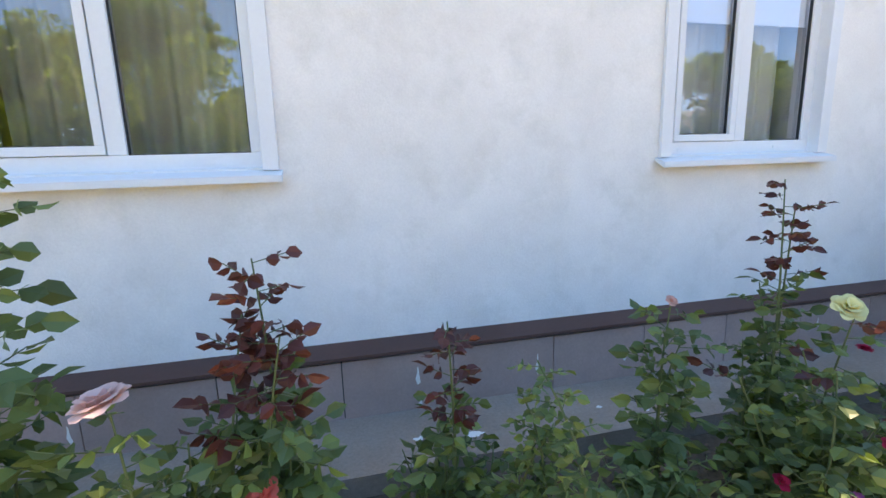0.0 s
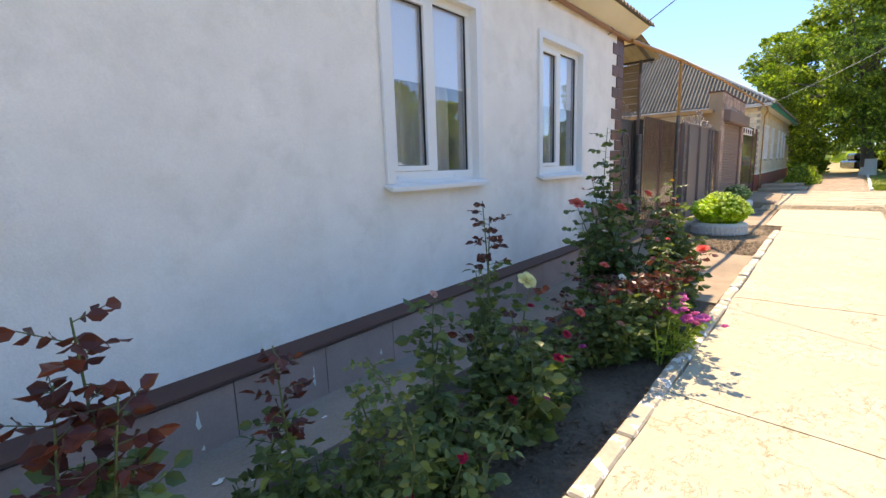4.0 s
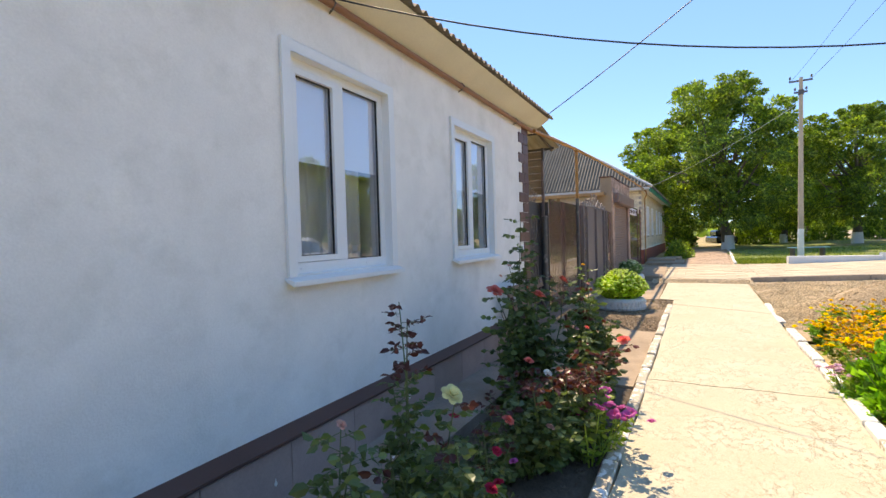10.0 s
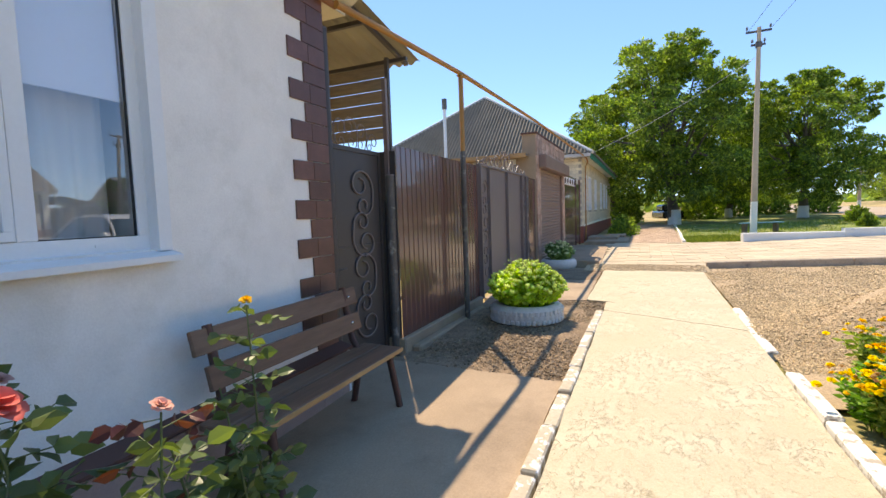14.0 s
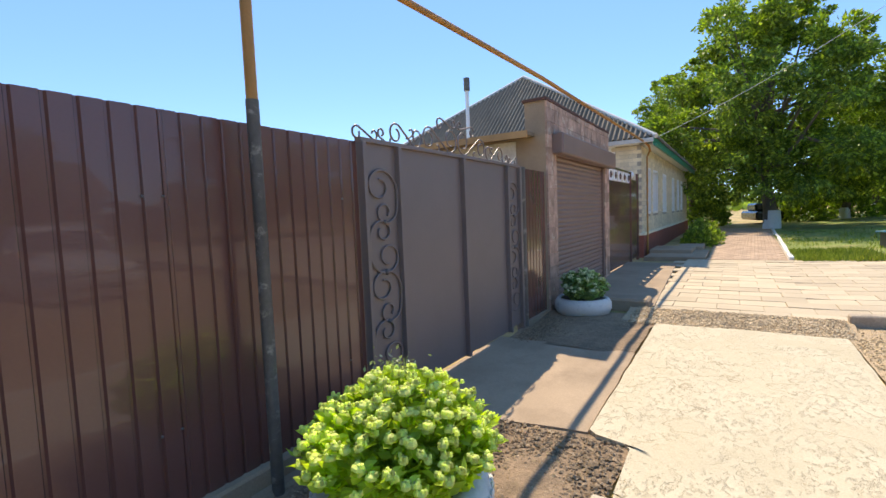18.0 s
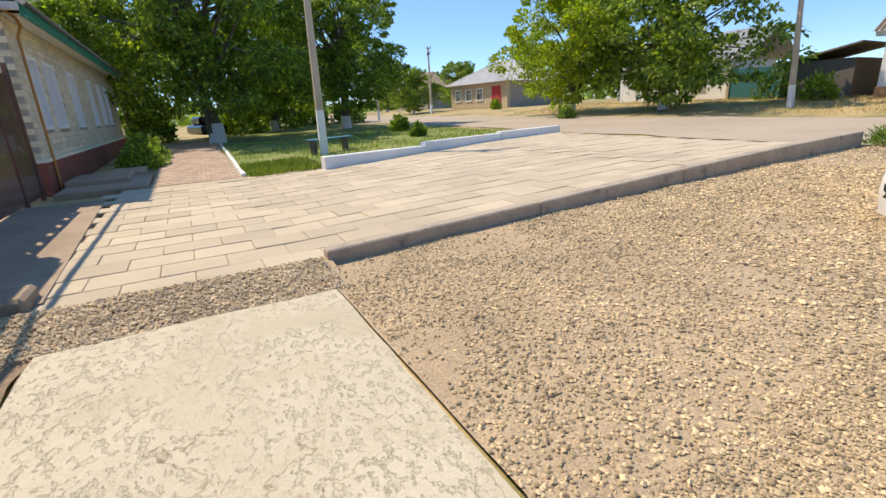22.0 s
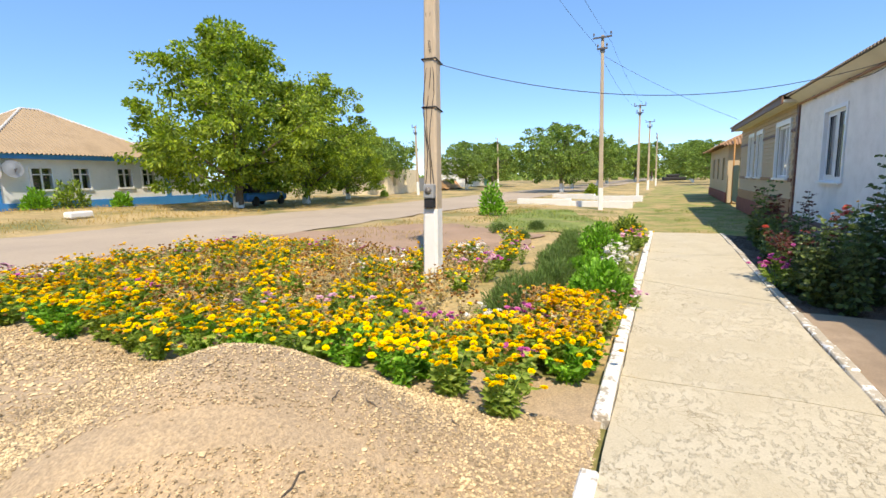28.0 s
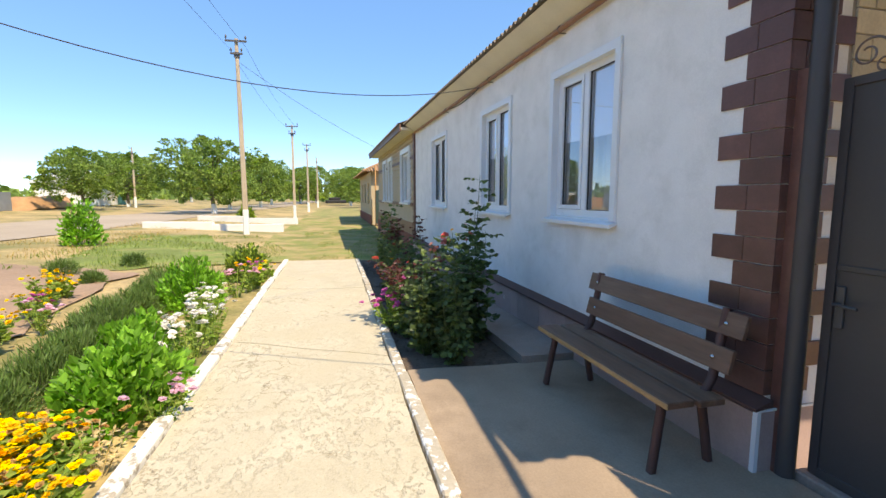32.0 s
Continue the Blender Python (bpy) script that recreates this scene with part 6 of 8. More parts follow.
part("roof", Geo().add([(-0.35, -0.3, 1.85), (1.7, -0.3, 3.2), (3.75, -0.3, 1.85), (-0.35, 3.2, 1.85), (1.7, 3.2, 3.2), (3.75, 3.2, 1.85)], [(0, 1, 4, 3), (1, 2, 5, 4)]), M["slate"], sh)
sg = thing("gabled_barn", facing(11.8, -36), "small pale gabled outbuilding behind the fence", "shed")
part("wall", Geo().prism([(0, 0), (4.4, 0), (4.4, 2.3), (2.2, 3.4), (0, 2.3)], 0, 4, pose(0, 4, 0, 90)), M["concrete"], sg)
part("roof", Geo().add([(-0.3, -0.3, 2.2), (2.2, -0.3, 3.5), (4.7, -0.3, 2.2), (-0.3, 4.3, 2.2), (2.2, 4.3, 3.5), (4.7, 4.3, 2.2)], [(0, 1, 4, 3), (1, 2, 5, 4)]), M["slate"], sg)
wt = thing("white_house", facing(36.5, -29.0), "whitewashed house with a long asbestos roof behind trees", "house")
part("wall", Geo().box(0, 7.6, 0, 6, 0, 2.3), M["limewash"], wt)
for x in (1.2, 3.2, 5.2):
    village_window(wt, x, x + 0.8, 0.9, 1.8, M["teal_paint"], 0.08).location = (0, -0.1, 0)
part("roof", corrugated(-0.4, 8.8, -0.4, 2.3, 3, 4.2, 0.2, 0.03), M["slate_light"], wt)
part("roof_back", corrugated(-0.4, 8.8, 6.4, 2.3, 3, 4.2, 0.2, 0.03), M["slate_light"], wt)
tg = thing("teal_gate", facing(28.7, -29.5), "dark teal metal gate beside the white house", "gate")
for a, b in ((0, 1.35), (1.4, 2.75)):
    part("leaf", Geo().box(a, b, 0, 0.04, 0, 1.7), mat("dark teal paint", (0.03, 0.16, 0.17), 0.6, var=0.1), tg)
part("post", Geo().box(-0.15, 0, -0.05, 0.1, -0.2, 1.8), M["pole"], tg)
wr = thing("pale_roof_house", facing(61.5, -28.8), "pale house with a white asbestos hipped roof and red door", "house")
part("wall", pierced(0, 10, 0.02, 0.4, 0, 2.6, [(1, 1.9, 0.9, 2), (3, 3.9, 0.9, 2), (5, 5.9, 0.9, 2)]), M["siding"], wr)
part("side", Geo().box(9.6, 10, 0.4, 8, 0, 2.6), M["mortar"], wr)
part("side", Geo().box(0, 0.4, 0.4, 8, 0, 2.6), M["mortar"], wr)
for a in (1, 3, 5):
    village_window(wr, a, a + 0.9, 0.9, 2, M["limewash"], 0.12)
part("door", Geo().box(7.6, 9.0, -0.05, 0.0, 0, 2.2), M["red_paint"], wr, "red double door")
hip_roof(wr, -0.5, 10.5, -0.5, 8.5, 2.6, 5.0, 4.2, M["slate_light"], "white asbestos roof", None, 0.25)
fr = thing("far_house", facing(95, -36), "grey hipped house far along the road", "house")
part("wall", Geo().box(0, 11, 0, 7, 0, 3.4), M["mortar"], fr)
hip_roof(fr, -0.6, 11.6, -0.6, 7.6, 3.4, 6.2, 4, M["tan_slate"], "brown roof", None, 0.4)
ru = thing("roofless_house", facing(-26.5, -24.5, 0.0), "roofless pale brick house shell with empty windows", "ruin")
part("wall", pierced(0, 7.5, 0, 0.35, 0, 2.4, [(1.2, 1.9, 0.8, 1.8), (3.6, 4.3, 0.8, 1.8)]), M["brick_cream"], ru)
part("side", Geo().box(0, 0.35, 0.35, 5, 0, 2.3).box(7.15, 7.5, 0.35, 5, 0, 2.2).box(0.35, 7.15, 4.7, 5, 0, 2.2), M["brick_cream"], ru)
gshed = thing("grey_shed", facing(-34.3, -25.5), "small grey sheet-metal shed by the clay heap", "shed")
part("wall", Geo().box(0, 2.4, 0, 2, 0, 1.5), M["grey_sheet"], gshed)
g = Geo().grid(24, 10, lambda u, v: (-37 - 9 * u, -24.8 - 3 * v, land(-37, -25) - 0.1 + 1.7 * math.sin(math.pi * clamp(v * 0.9 + 0.05, 0, 1)) * (0.75 + 0.35 * noise.noise((u * 7, v * 3, 2))) * min(1, 8 * u, 8 * (1 - u))))
solid("clay_mound", g, M["clay"], "long heap of orange clay by the road", "earth heap")
th = thing("teal_house", facing(-54, -27), "white house with a teal gable end", "house")
part("wall", Geo().box(0, 7, 0, 6, 0, 2.6), M["limewash"], th)
part("annex", Geo().prism([(7, 0), (10.5, 0), (7, 2.6)], 0, 5, pose(0, 5, 0, 90)), M["teal_paint"], th)
hip_roof(th, -0.5, 7.5, -0.5, 6.5, 2.6, 4.6, 3, M["slate_light"], "pale roof", None, 0.4)
oc = thing("old_blue_car", on(-10.2, -23.8, 100), "old bright blue car parked under the tree", "car")
part("body", Geo().box(-0.78, 0.78, -1.95, 1.95, 0.3, 0.82), M["blue_paint"], oc, "", 0.12)
part("cabin", Geo().box(-0.66, 0.66, -1.2, 0.75, 0.82, 1.35), M["dark"], oc, "", 0.16)
part("roof", Geo().box(-0.6, 0.6, -1.0, 0.5, 1.34, 1.4), M["blue_paint"], oc, "", 0.02)
for sx in (-0.72, 0.72):
    for sy in (-1.25, 1.25):
        part("wheel", Geo().lathe([(0.001, -0.09), (0.27, -0.09), (0.31, -0.05), (0.31, 0.05), (0.27, 0.09), (0.001, 0.09)], 16, Matrix.Translation((sx, sy, 0.31)) @ pose(0, 0, 0, 0, 90)), M["wire"], oc)
bf = thing("blue_fence", facing(-7.5, -29.9), "low blue picket fence behind trees", "fence")
for i in range(40):
    part("picket", Geo().box(i * 0.25, i * 0.25 + 0.2, 0, 0.03, 0, 1.1), M["blue_paint"], bf)
for i, (a, b) in enumerate((((-14.3, -2.2), (-15.6, -8.6)), ((-20.5, -2.0), (-22.5, -8.0)))):
    kerb_run("culvert_kerb_%d" % (i + 1), a, b, 2, 0.24, 0.30, M["limewash"], "whitewashed concrete beam over the ditch", 0.006)
solid("white_stone", Geo().box(-0.5, 0.5, -0.2, 0.2, 0, 0.28), M["limewash"], "white painted block on the far verge", "block", bev=0.06, m=on(0.5, -22.5, 10))


# ---- white sedan on the gravel ----
M["car_white"] = mat("white car paint", (0.80, 0.80, 0.79), 0.28, var=0.015, grain=0.01, bump=0.0, coat=0.8)
M["car_glass"] = mat("tinted car glass", (0.035, 0.065, 0.08), 0.03, var=0.05, grain=0.02, bump=0.0, spec=0.8, coat=1.0)
M["car_black"] = mat("black plastic grille", (0.012, 0.012, 0.013), 0.5, var=0.1, bump=0.1)
M["chrome"] = mat("brushed bright trim", (0.55, 0.55, 0.55), 0.2, metal=1.0, var=0.04, bump=0)
M["lens"] = mat("clear headlight lens", (0.24, 0.26, 0.28), 0.06, metal=0.6, var=0.25, scale=14, grain=0.1, bump=0)
M["rubber"] = mat("tyre rubber", (0.02, 0.02, 0.02), 0.8, var=0.2, bump=0.3)
M["plate_white"] = mat("white number plate", (0.72, 0.72, 0.70), 0.4, var=0.03, bump=0)
CAR = pose(11.83, -5.0, 0.345, 0.3, 0, -1.0)
car = thing("white_sedan", CAR, "white sedan parked nose-on on the gravel", "car")


def nose(x, z):
    """How far back the front skin lies at a width and height."""
    a = min(abs(x) / 0.88, 1.0)
    return -0.36 * a ** 3.2 - 0.05 * a ** 2 - 0.10 * max(z - 0.42, 0) ** 2 / 0.12 - 0.05 * max(0.42 - z, 0) / 0.2


COWL = -1.24


def bonnet(k, v):
    """Bonnet skin: k from -1 to 1 across, v from nose to windscreen."""
    a = abs(k)
    x = k * (0.86 - 0.03 * v)
    y = nose(0.86 * k, 0.72) * (1 - v) + (COWL - 0.14 * k * k) * v
    z = 0.725 + 0.285 * v ** 0.75 - 0.11 * a ** 5 * (1 - 0.45 * v) - 0.02 * a * a + 0.012 * math.exp(-((a - 0.62) / 0.1) ** 2)
    return x, y, z


g = Geo().grid(36, 14, lambda u, v: (lambda k: (bonnet(k, 0)[0], nose(0.86 * k, 0.16 + 0.56 * v), 0.16 + (bonnet(k, 0)[2] - 0.16) * v))(u * 2 - 1))
part("front_bumper", g, M["car_white"], car)
part("bonnet", Geo().grid(36, 16, lambda u, v: bonnet(u * 2 - 1, v)), M["car_white"], car)
Y0, Y1 = bonnet(1, 0)[1], bonnet(1, 1)[1]
for s in (-1, 1):
    def flank(u, v, s=s):
        y = nose(0.86, 0.2 + 0.5 * v) * (1 - u) - 4.42 * u
        if y > Y1:
            xt, _, top = bonnet(1, clamp((Y0 - y) / (Y0 - Y1), 0, 1))
        else:
            xt, top = 0.83, bonnet(1, 1)[2] + 0.04 * clamp((Y1 - y) / 0.8, 0, 1)
        z = 0.2 + (top - 0.2) * v
        out = 0.03 * math.sin(math.pi * v) ** 0.8 * clamp(u * 12, 0, 1)
        return (s * (0.86 + (xt - 0.86) * v ** 3 + out), y, z)

    part("side_panel", Geo().grid(40, 12, flank), M["car_white"], car)
    for y in (-0.92, -3.55):
        arch = Matrix.Translation((s * 0.858, y, 0.31)) @ pose(0, 0, 0, 0, 90 * s)
        # black disc laid on the closed flank to imitate the dark wheel well
        part("wheel_well_shade", Geo().lathe([(0.345, 0.0), (0.35, 0.008), (0.335, 0.010), (0.001, 0.006)], 24, arch), M["car_black"], car)
        wh = part("wheel", Geo().lathe([(0.21, -0.1), (0.29, -0.1), (0.315, -0.06), (0.315, 0.07), (0.29, 0.098), (0.21, 0.1)], 28, Matrix.Translation((s * 0.765, y, 0.315)) @ pose(0, 0, 0, 0, 90 * s)), M["rubber"], car, "black tyre")
        part("rim", Geo().lathe([(0.21, 0.098), (0.2, 0.08), (0.03, 0.09), (0.001, 0.095)], 24, Matrix.Translation((s * 0.77, y, 0.315)) @ pose(0, 0, 0, 0, 90 * s)), M["chrome"], wh, "alloy rim")
part("tail", Geo().grid(12, 8, lambda u, v: ((u * 2 - 1) * 0.84, -4.42 - 0.12 * math.sin(math.pi * u), 0.25 + 0.78 * v)), M["car_white"], car)
part("boot_lid", Geo().grid(12, 6, lambda u, v: ((u * 2 - 1) * 0.78, -3.85 - 0.58 * v, 0.99 + 0.05 * (1 - (u * 2 - 1) ** 2) - 0.0 * v)), M["car_white"], car)
part("underbody", Geo().box(-0.8, 0.8, -4.3, -0.62, 0.17, 0.3), M["car_black"], car)
# cabin
BF, BR, RF, RR = -1.22, -3.92, -1.95, -3.2
wb, wt_ = 0.79, 0.62
belt, top = 0.995, 1.53


def shield(u, v):
    k = u * 2 - 1
    return (k * (wb * (1 - v) + wt_ * v) * 0.985, BF - 0.18 * k * k * (1 - v) - 0.09 * k * k * v + (RF - BF) * v + 0.05 * math.sin(math.pi * v), belt - 0.02 + (top - 0.03 - belt) * v)


part("windscreen", Geo().grid(16, 8, lambda u, v: shield(u, v * 0.88)), M["car_glass"], car, "dark reflecting windscreen")
part("roof_header", Geo().grid(16, 4, lambda u, v: (lambda p: (p[0] * 1.02, p[1] + 0.008, p[2] + 0.008))(shield(u, 0.875 + 0.125 * v))), M["car_white"], car)
part("rear_window", Geo().grid(12, 6, lambda u, v: ((u * 2 - 1) * (wb * (1 - v) + wt_ * v) * 0.97, BR + (RR - BR) * v, belt + 0.03 + (top - 0.05 - belt) * v)), M["car_glass"], car)
def roof_skin(u, v):
    x, y, z = shield(u, 1.0)
    k = u * 2 - 1
    back = top - 0.06
    return (x * (1.02 + 0.02 * math.sin(math.pi * v)), y + 0.006 + (RR - y) * v, z + 0.008 + (back - z) * v + 0.085 * (1 - 0.55 * abs(k) ** 3) * math.sin(math.pi * v) ** 0.7)


part("roof", Geo().grid(18, 16, roof_skin), M["car_white"], car)
for s in (-1, 1):
    q = lambda u, v, s=s: (s * ((wb + 0.025) * (1 - v) + (wt_ + 0.015) * v), (BF - 0.34) * (1 - u) * (1 - v) + (RF - 0.12) * (1 - u) * v + (BR + 0.3) * u * (1 - v) + (RR + 0.08) * u * v, belt + (top - 0.03 - belt) * v)
    part("side_window", Geo().grid(12, 6, q), M["car_glass"], car)
    part("a_pillar", Geo().tube([(s * (wb + 0.03), BF - 0.2, belt - 0.06), (s * (wb * 0.5 + wt_ * 0.5 + 0.03), (BF + RF) / 2 - 0.06, (belt + top) / 2), (s * (wt_ + 0.005), RF - 0.06, top - 0.025), (s * (wt_ + 0.01), (RF + RR) / 2, top + 0.005), (s * (wt_ + 0.0), RR, top - 0.03), (s * wb, BR + 0.05, belt)], 0.034, 8), M["car_white"], car)
    part("b_pillar", Geo().tube([(s * (wb + 0.02), -2.62, belt), (s * (wt_ + 0.022), -2.6, top - 0.02)], 0.04, 6), M["car_black"], car)
    part("beltline", Geo().tube([(s * 0.81, -1.36, 0.955), (s * 0.83, -1.6, 0.97), (s * 0.83, -3.7, 0.985)], 0.03, 6), M["car_white"], car)
    mr = part("wing_mirror", Geo().lathe([(0.001, -0.11), (0.06, -0.10), (0.085, -0.04), (0.085, 0.05), (0.06, 0.09), (0.001, 0.1)], 16, Matrix.Translation((s * 0.98, -1.52, 1.045)) @ pose(0, 0, 0, 0, 90) @ Matrix.Diagonal((0.8, 0.7, 1.0, 1))), M["car_white"], car, "white wing mirror")
    part("stalk", Geo().tube([(s * 0.83, -1.55, 0.98), (s * 0.92, -1.53, 1.01)], 0.028, 8), M["car_black"], mr)
    # headlights swept back round the corner
    pts = lambda u, v, s=s: (lambda x, z: (s * x, nose(x, z) + 0.012 - 0.10 * max(0, u - 0.45), z))(0.49 + 0.375 * u, (0.565 + 0.005 * u) + (0.035 + 0.10 * min(1, u * 1.5)) * v)
    hl = part("headlight", Geo().grid(12, 5, pts), M["lens"], car, "swept clear headlight")
    for u in (0.35, 0.62):
        x, y, z = pts(u, 0.5)
        part("reflector", Geo().lathe([(0.001, 0.004), (0.03, 0.0), (0.036, 0.006)], 14, Matrix.Translation((x, y + 0.008, z)) @ pose(0, 0, 0, -90)), M["chrome"], hl)
    fog = lambda u, v, s=s: (lambda x, z: (s * x, nose(x, z) + 0.008, z))(0.55 + 0.26 * u, 0.315 + 0.125 * v * (0.55 + 0.45 * u))
    fg = part("fog_recess", Geo().grid(8, 4, fog), M["car_black"], car)
    part("fog_lamp", Geo().lathe([(0.001, 0.02), (0.035, 0.015), (0.045, 0.0)], 16, Matrix.Translation((s * 0.72, nose(0.72, 0.375), 0.375)) @ pose(0, 0, 0, -90)), M["lens"], fg)
trap = lambda lo, hi, w0, w1, off: (lambda u, v: (lambda z: (lambda x: (x, nose(x, z) + off, z))((u * 2 - 1) * (w0 + (w1 - w0) * v)))(lo + (hi - lo) * v))
part("lower_grille", Geo().grid(14, 5, trap(0.285, 0.405, 0.42, 0.40, 0.006)), M["car_black"], car, "black lower grille")
for s in (-1, 1):
    part("upper_grille", Geo().grid(6, 3, lambda u, v, s=s: (lambda x, z: (s * x, nose(x, z) + 0.007, z))(0.075 + 0.285 * u, 0.575 + (0.055 - 0.012 * u) * v)), M["car_black"], car)
    part("grille_surround", Geo().tube([(s * x, nose(x, z) + 0.012, z) for x, z in ((0.07, 0.648), (0.2, 0.643), (0.38, 0.63), (0.41, 0.58), (0.445, 0.42), (0.47, 0.31), (0.44, 0.265), (0.2, 0.262), (0.0, 0.262))], 0.013, 8), M["chrome"], car, "silver grille surround")
g = Geo()
for a in (90, 210, 330):
    c = (0.038 * math.cos(radians(a)), 0.038 * math.sin(radians(a)))
    d1 = (math.cos(radians(a)) * 0.036, math.sin(radians(a)) * 0.036)
    d2 = (-math.sin(radians(a)) * 0.02, math.cos(radians(a)) * 0.02)
    g.prism([(c[0] - d1[0], c[1] - d1[1]), (c[0] + d2[0], c[1] + d2[1]), (c[0] + d1[0], c[1] + d1[1]), (c[0] - d2[0], c[1] - d2[1])], 0, 0.008, Matrix.Translation((0, nose(0, 0.61) + 0.016, 0.605)) @ pose(0, 0, 0, 90, 0, 180))
part("badge", g, M["chrome"], car, "plain chrome badge")
plate = part("number_plate", Geo().box(-0.26, 0.26, 0.0, 0.012, 0.43, 0.542), M["plate_white"], car, "white number plate", 0.003)
plate.location = (0, nose(0, 0.48) + 0.012, 0)
part("plate_line", Geo().box(-0.130, -0.127, 0.012, 0.0135, 0.435, 0.537), M["car_black"], plate)
part("plate_bar", Geo().box(-0.24, -0.15, 0.012, 0.0135, 0.446, 0.458), M["car_black"], plate)


def lettering(text, size, m, parent):
    c = bpy.data.curves.new("text", "FONT")
    c.body, c.size, c.extrude, c.align_x = text, size, 0.0008, "CENTER"
    c.materials.append(M["car_black"])
    ob = new("lettering", c)
    ob.parent = parent
    ob.matrix_basis = m
    return ob


for text, size, x, z in (("M", 0.085, 0.212, 0.455), ("301", 0.105, 0.098, 0.452), ("MP", 0.085, -0.045, 0.455), ("126", 0.072, -0.195, 0.478)):
    lettering(text, size, Matrix.Translation((x, 0.0135, z)) @ pose(0, 0, 0, 90, 0, 180), plate)
for x0, x1 in ((0.55, 0.05), (-0.02, -0.5)):
    part("wiper", Geo().tube([(x0, BF - 0.02, belt + 0.012), ((x0 + x1) / 2, BF - 0.06, belt + 0.055), (x1, BF - 0.03, belt + 0.03)], 0.008, 6), M["car_black"], car)
part("cowl", Geo().box(-0.74, 0.74, BF - 0.12, BF + 0.0, belt - 0.05, belt - 0.005), M["car_black"], car)
part("inner_mirror", Geo().box(-0.1, 0.1, RF + 0.12, RF + 0.14, 1.33, 1.38), M["car_black"], car)


# ---- bench by the wall, tyre planters, blue bench ----
bench = thing("bench", pose(6.07, 2.07, land(6, 2) + 0.02, 0, 0, 0.8), "brown board bench on dark steel legs by the wall", "bench")
board = lambda x0, x1, y0, y1, z0, z1: Geo().box(x0, x1, y0, y1, z0, z1)
part("seat_board", board(-0.80, 0.78, -0.20, -0.022, 0.415, 0.455), M["wood"], bench, "", 0.006)
part("seat_board", board(-0.78, 0.80, -0.005, 0.165, 0.415, 0.455), M["wood"], bench, "", 0.006)
part("board_edge", board(-0.795, 0.785, -0.206, -0.2, 0.42, 0.45), M["wood_new"], bench, "pale bare front edge")
for z, y, a, b in ((0.60, 0.185, -0.67, 0.79), (0.80, 0.235, -0.72, 0.82)):
    o = part("back_board", board(a, b, -0.016, 0.016, 0, 0.14), M["wood"], bench, "", 0.005)
    o.matrix_basis = pose(0, y, z - 0.02, -14)
    for x in (a + 0.12, b - 0.12):
        s = part("bolt", Geo().lathe([(0.001, 0.008), (0.01, 0.006), (0.013, 0)], 8, Matrix.Translation((x, y - 0.005, z + 0.05)) @ pose(0, 0, 0, 90)), M["chrome"], bench, "bright bolt head")
for x in (-0.60, 0.67):
    for pts, nm in ((((x, -0.14, 0.41), (x - 0.02 if x < 0 else x + 0.02, -0.21, 0.0)), "leg"), (((x, 0.12, 0.41), (x, 0.20, 0.0)), "leg"), (((x, 0.12, 0.40), (x, 0.19, 0.52), (x, 0.27, 0.93)), "back_support")):
        part(nm, Geo().tube(pts, 0.027, 4), M["ledge"], bench, "dark brown steel")
    part("crossbar", Geo().box(x - 0.02, x + 0.02, -0.17, 0.14, 0.385, 0.414), M["ledge"], bench)


def sedum(parent, seed, radius, height, z0, stems, leaf=M["sedum"], head=M["sedum_head"], size=0.082):
    """A dome of fleshy stems with flat pale heads."""
    rng = np.random.default_rng(seed)
    lp, ld, hs = [], [], Geo()
    for _ in range(stems):
        a, q = rng.uniform(0, 2 * math.pi), math.sqrt(rng.uniform(0, 1))
        r = radius * q
        top = np.array([r * math.cos(a), r * math.sin(a), z0 + height * (1 - 0.62 * q ** 2.4) * rng.uniform(0.85, 1.08)])
        base = np.array([top[0] * 0.55, top[1] * 0.55, z0 - 0.05])
        hs.tube([base, (base + top) / 2 + np.array([0, 0, 0.03]), top], 0.006, 5, False)
        for k in range(15):
            s = 0.25 + 0.75 * k / 15
            p = base + (top - base) * s
            ang = k * 2.4 + a
            lp.append(p)
            ld.append([math.cos(ang), math.sin(ang), 0.45])
        w = rng.uniform(0.02, 0.036)
        n = 7
        heads = Geo()
        prof = [(0.25 * w, -0.012), (w, 0.0), (w * 0.9, 0.012), (w * 0.45, 0.02), (0.001, 0.022)]
        heads.lathe(prof, n, Matrix.Translation(top) @ pose(0, 0, 0, rng.uniform(-22, 22), rng.uniform(-22, 22), rng.uniform(0, 90)), False)
        for _ in range(5):
            o = rng.normal(0, w * 0.5, 2)
            heads.lathe([(w * 0.4, 0.008), (w * 0.3, 0.026), (0.001, 0.03)], 5, Matrix.Translation(top + np.array([o[0], o[1], 0])), False)
        part("flower_head", heads, head, parent)
    v, f = leaves(np.array(lp), np.array(ld), size, 0.62, 0.25, rng, True)
    tagged(part("stem", hs, leaf, parent), kind="stuff")
    o = new("foliage", np_mesh("foliage", v, f, leaf))
    o.parent = parent


t1 = thing("tyre_planter", on(9.77, 1.58), "whitewashed tyre with knobbly tread used as planter", "planter")
prof = [(0.30, 0.02), (0.40, 0.0), (0.455, 0.02), (0.475, 0.06), (0.478, 0.12), (0.475, 0.18), (0.452, 0.225), (0.40, 0.245), (0.33, 0.235), (0.30, 0.20)]
g = Geo()
n = 144
g.grid(len(prof) - 1, n, lambda u, v: (lambda r, z, k: ((r - (0.014 if (k % 4 == 0 and 2 <= round(u * (len(prof) - 1)) <= 6) else 0)) * math.cos(2 * math.pi * v), (r - (0.014 if (k % 4 == 0 and 2 <= round(u * (len(prof) - 1)) <= 6) else 0)) * math.sin(2 * math.pi * v), z))(*prof[round(u * (len(prof) - 1))], round(v * n)))
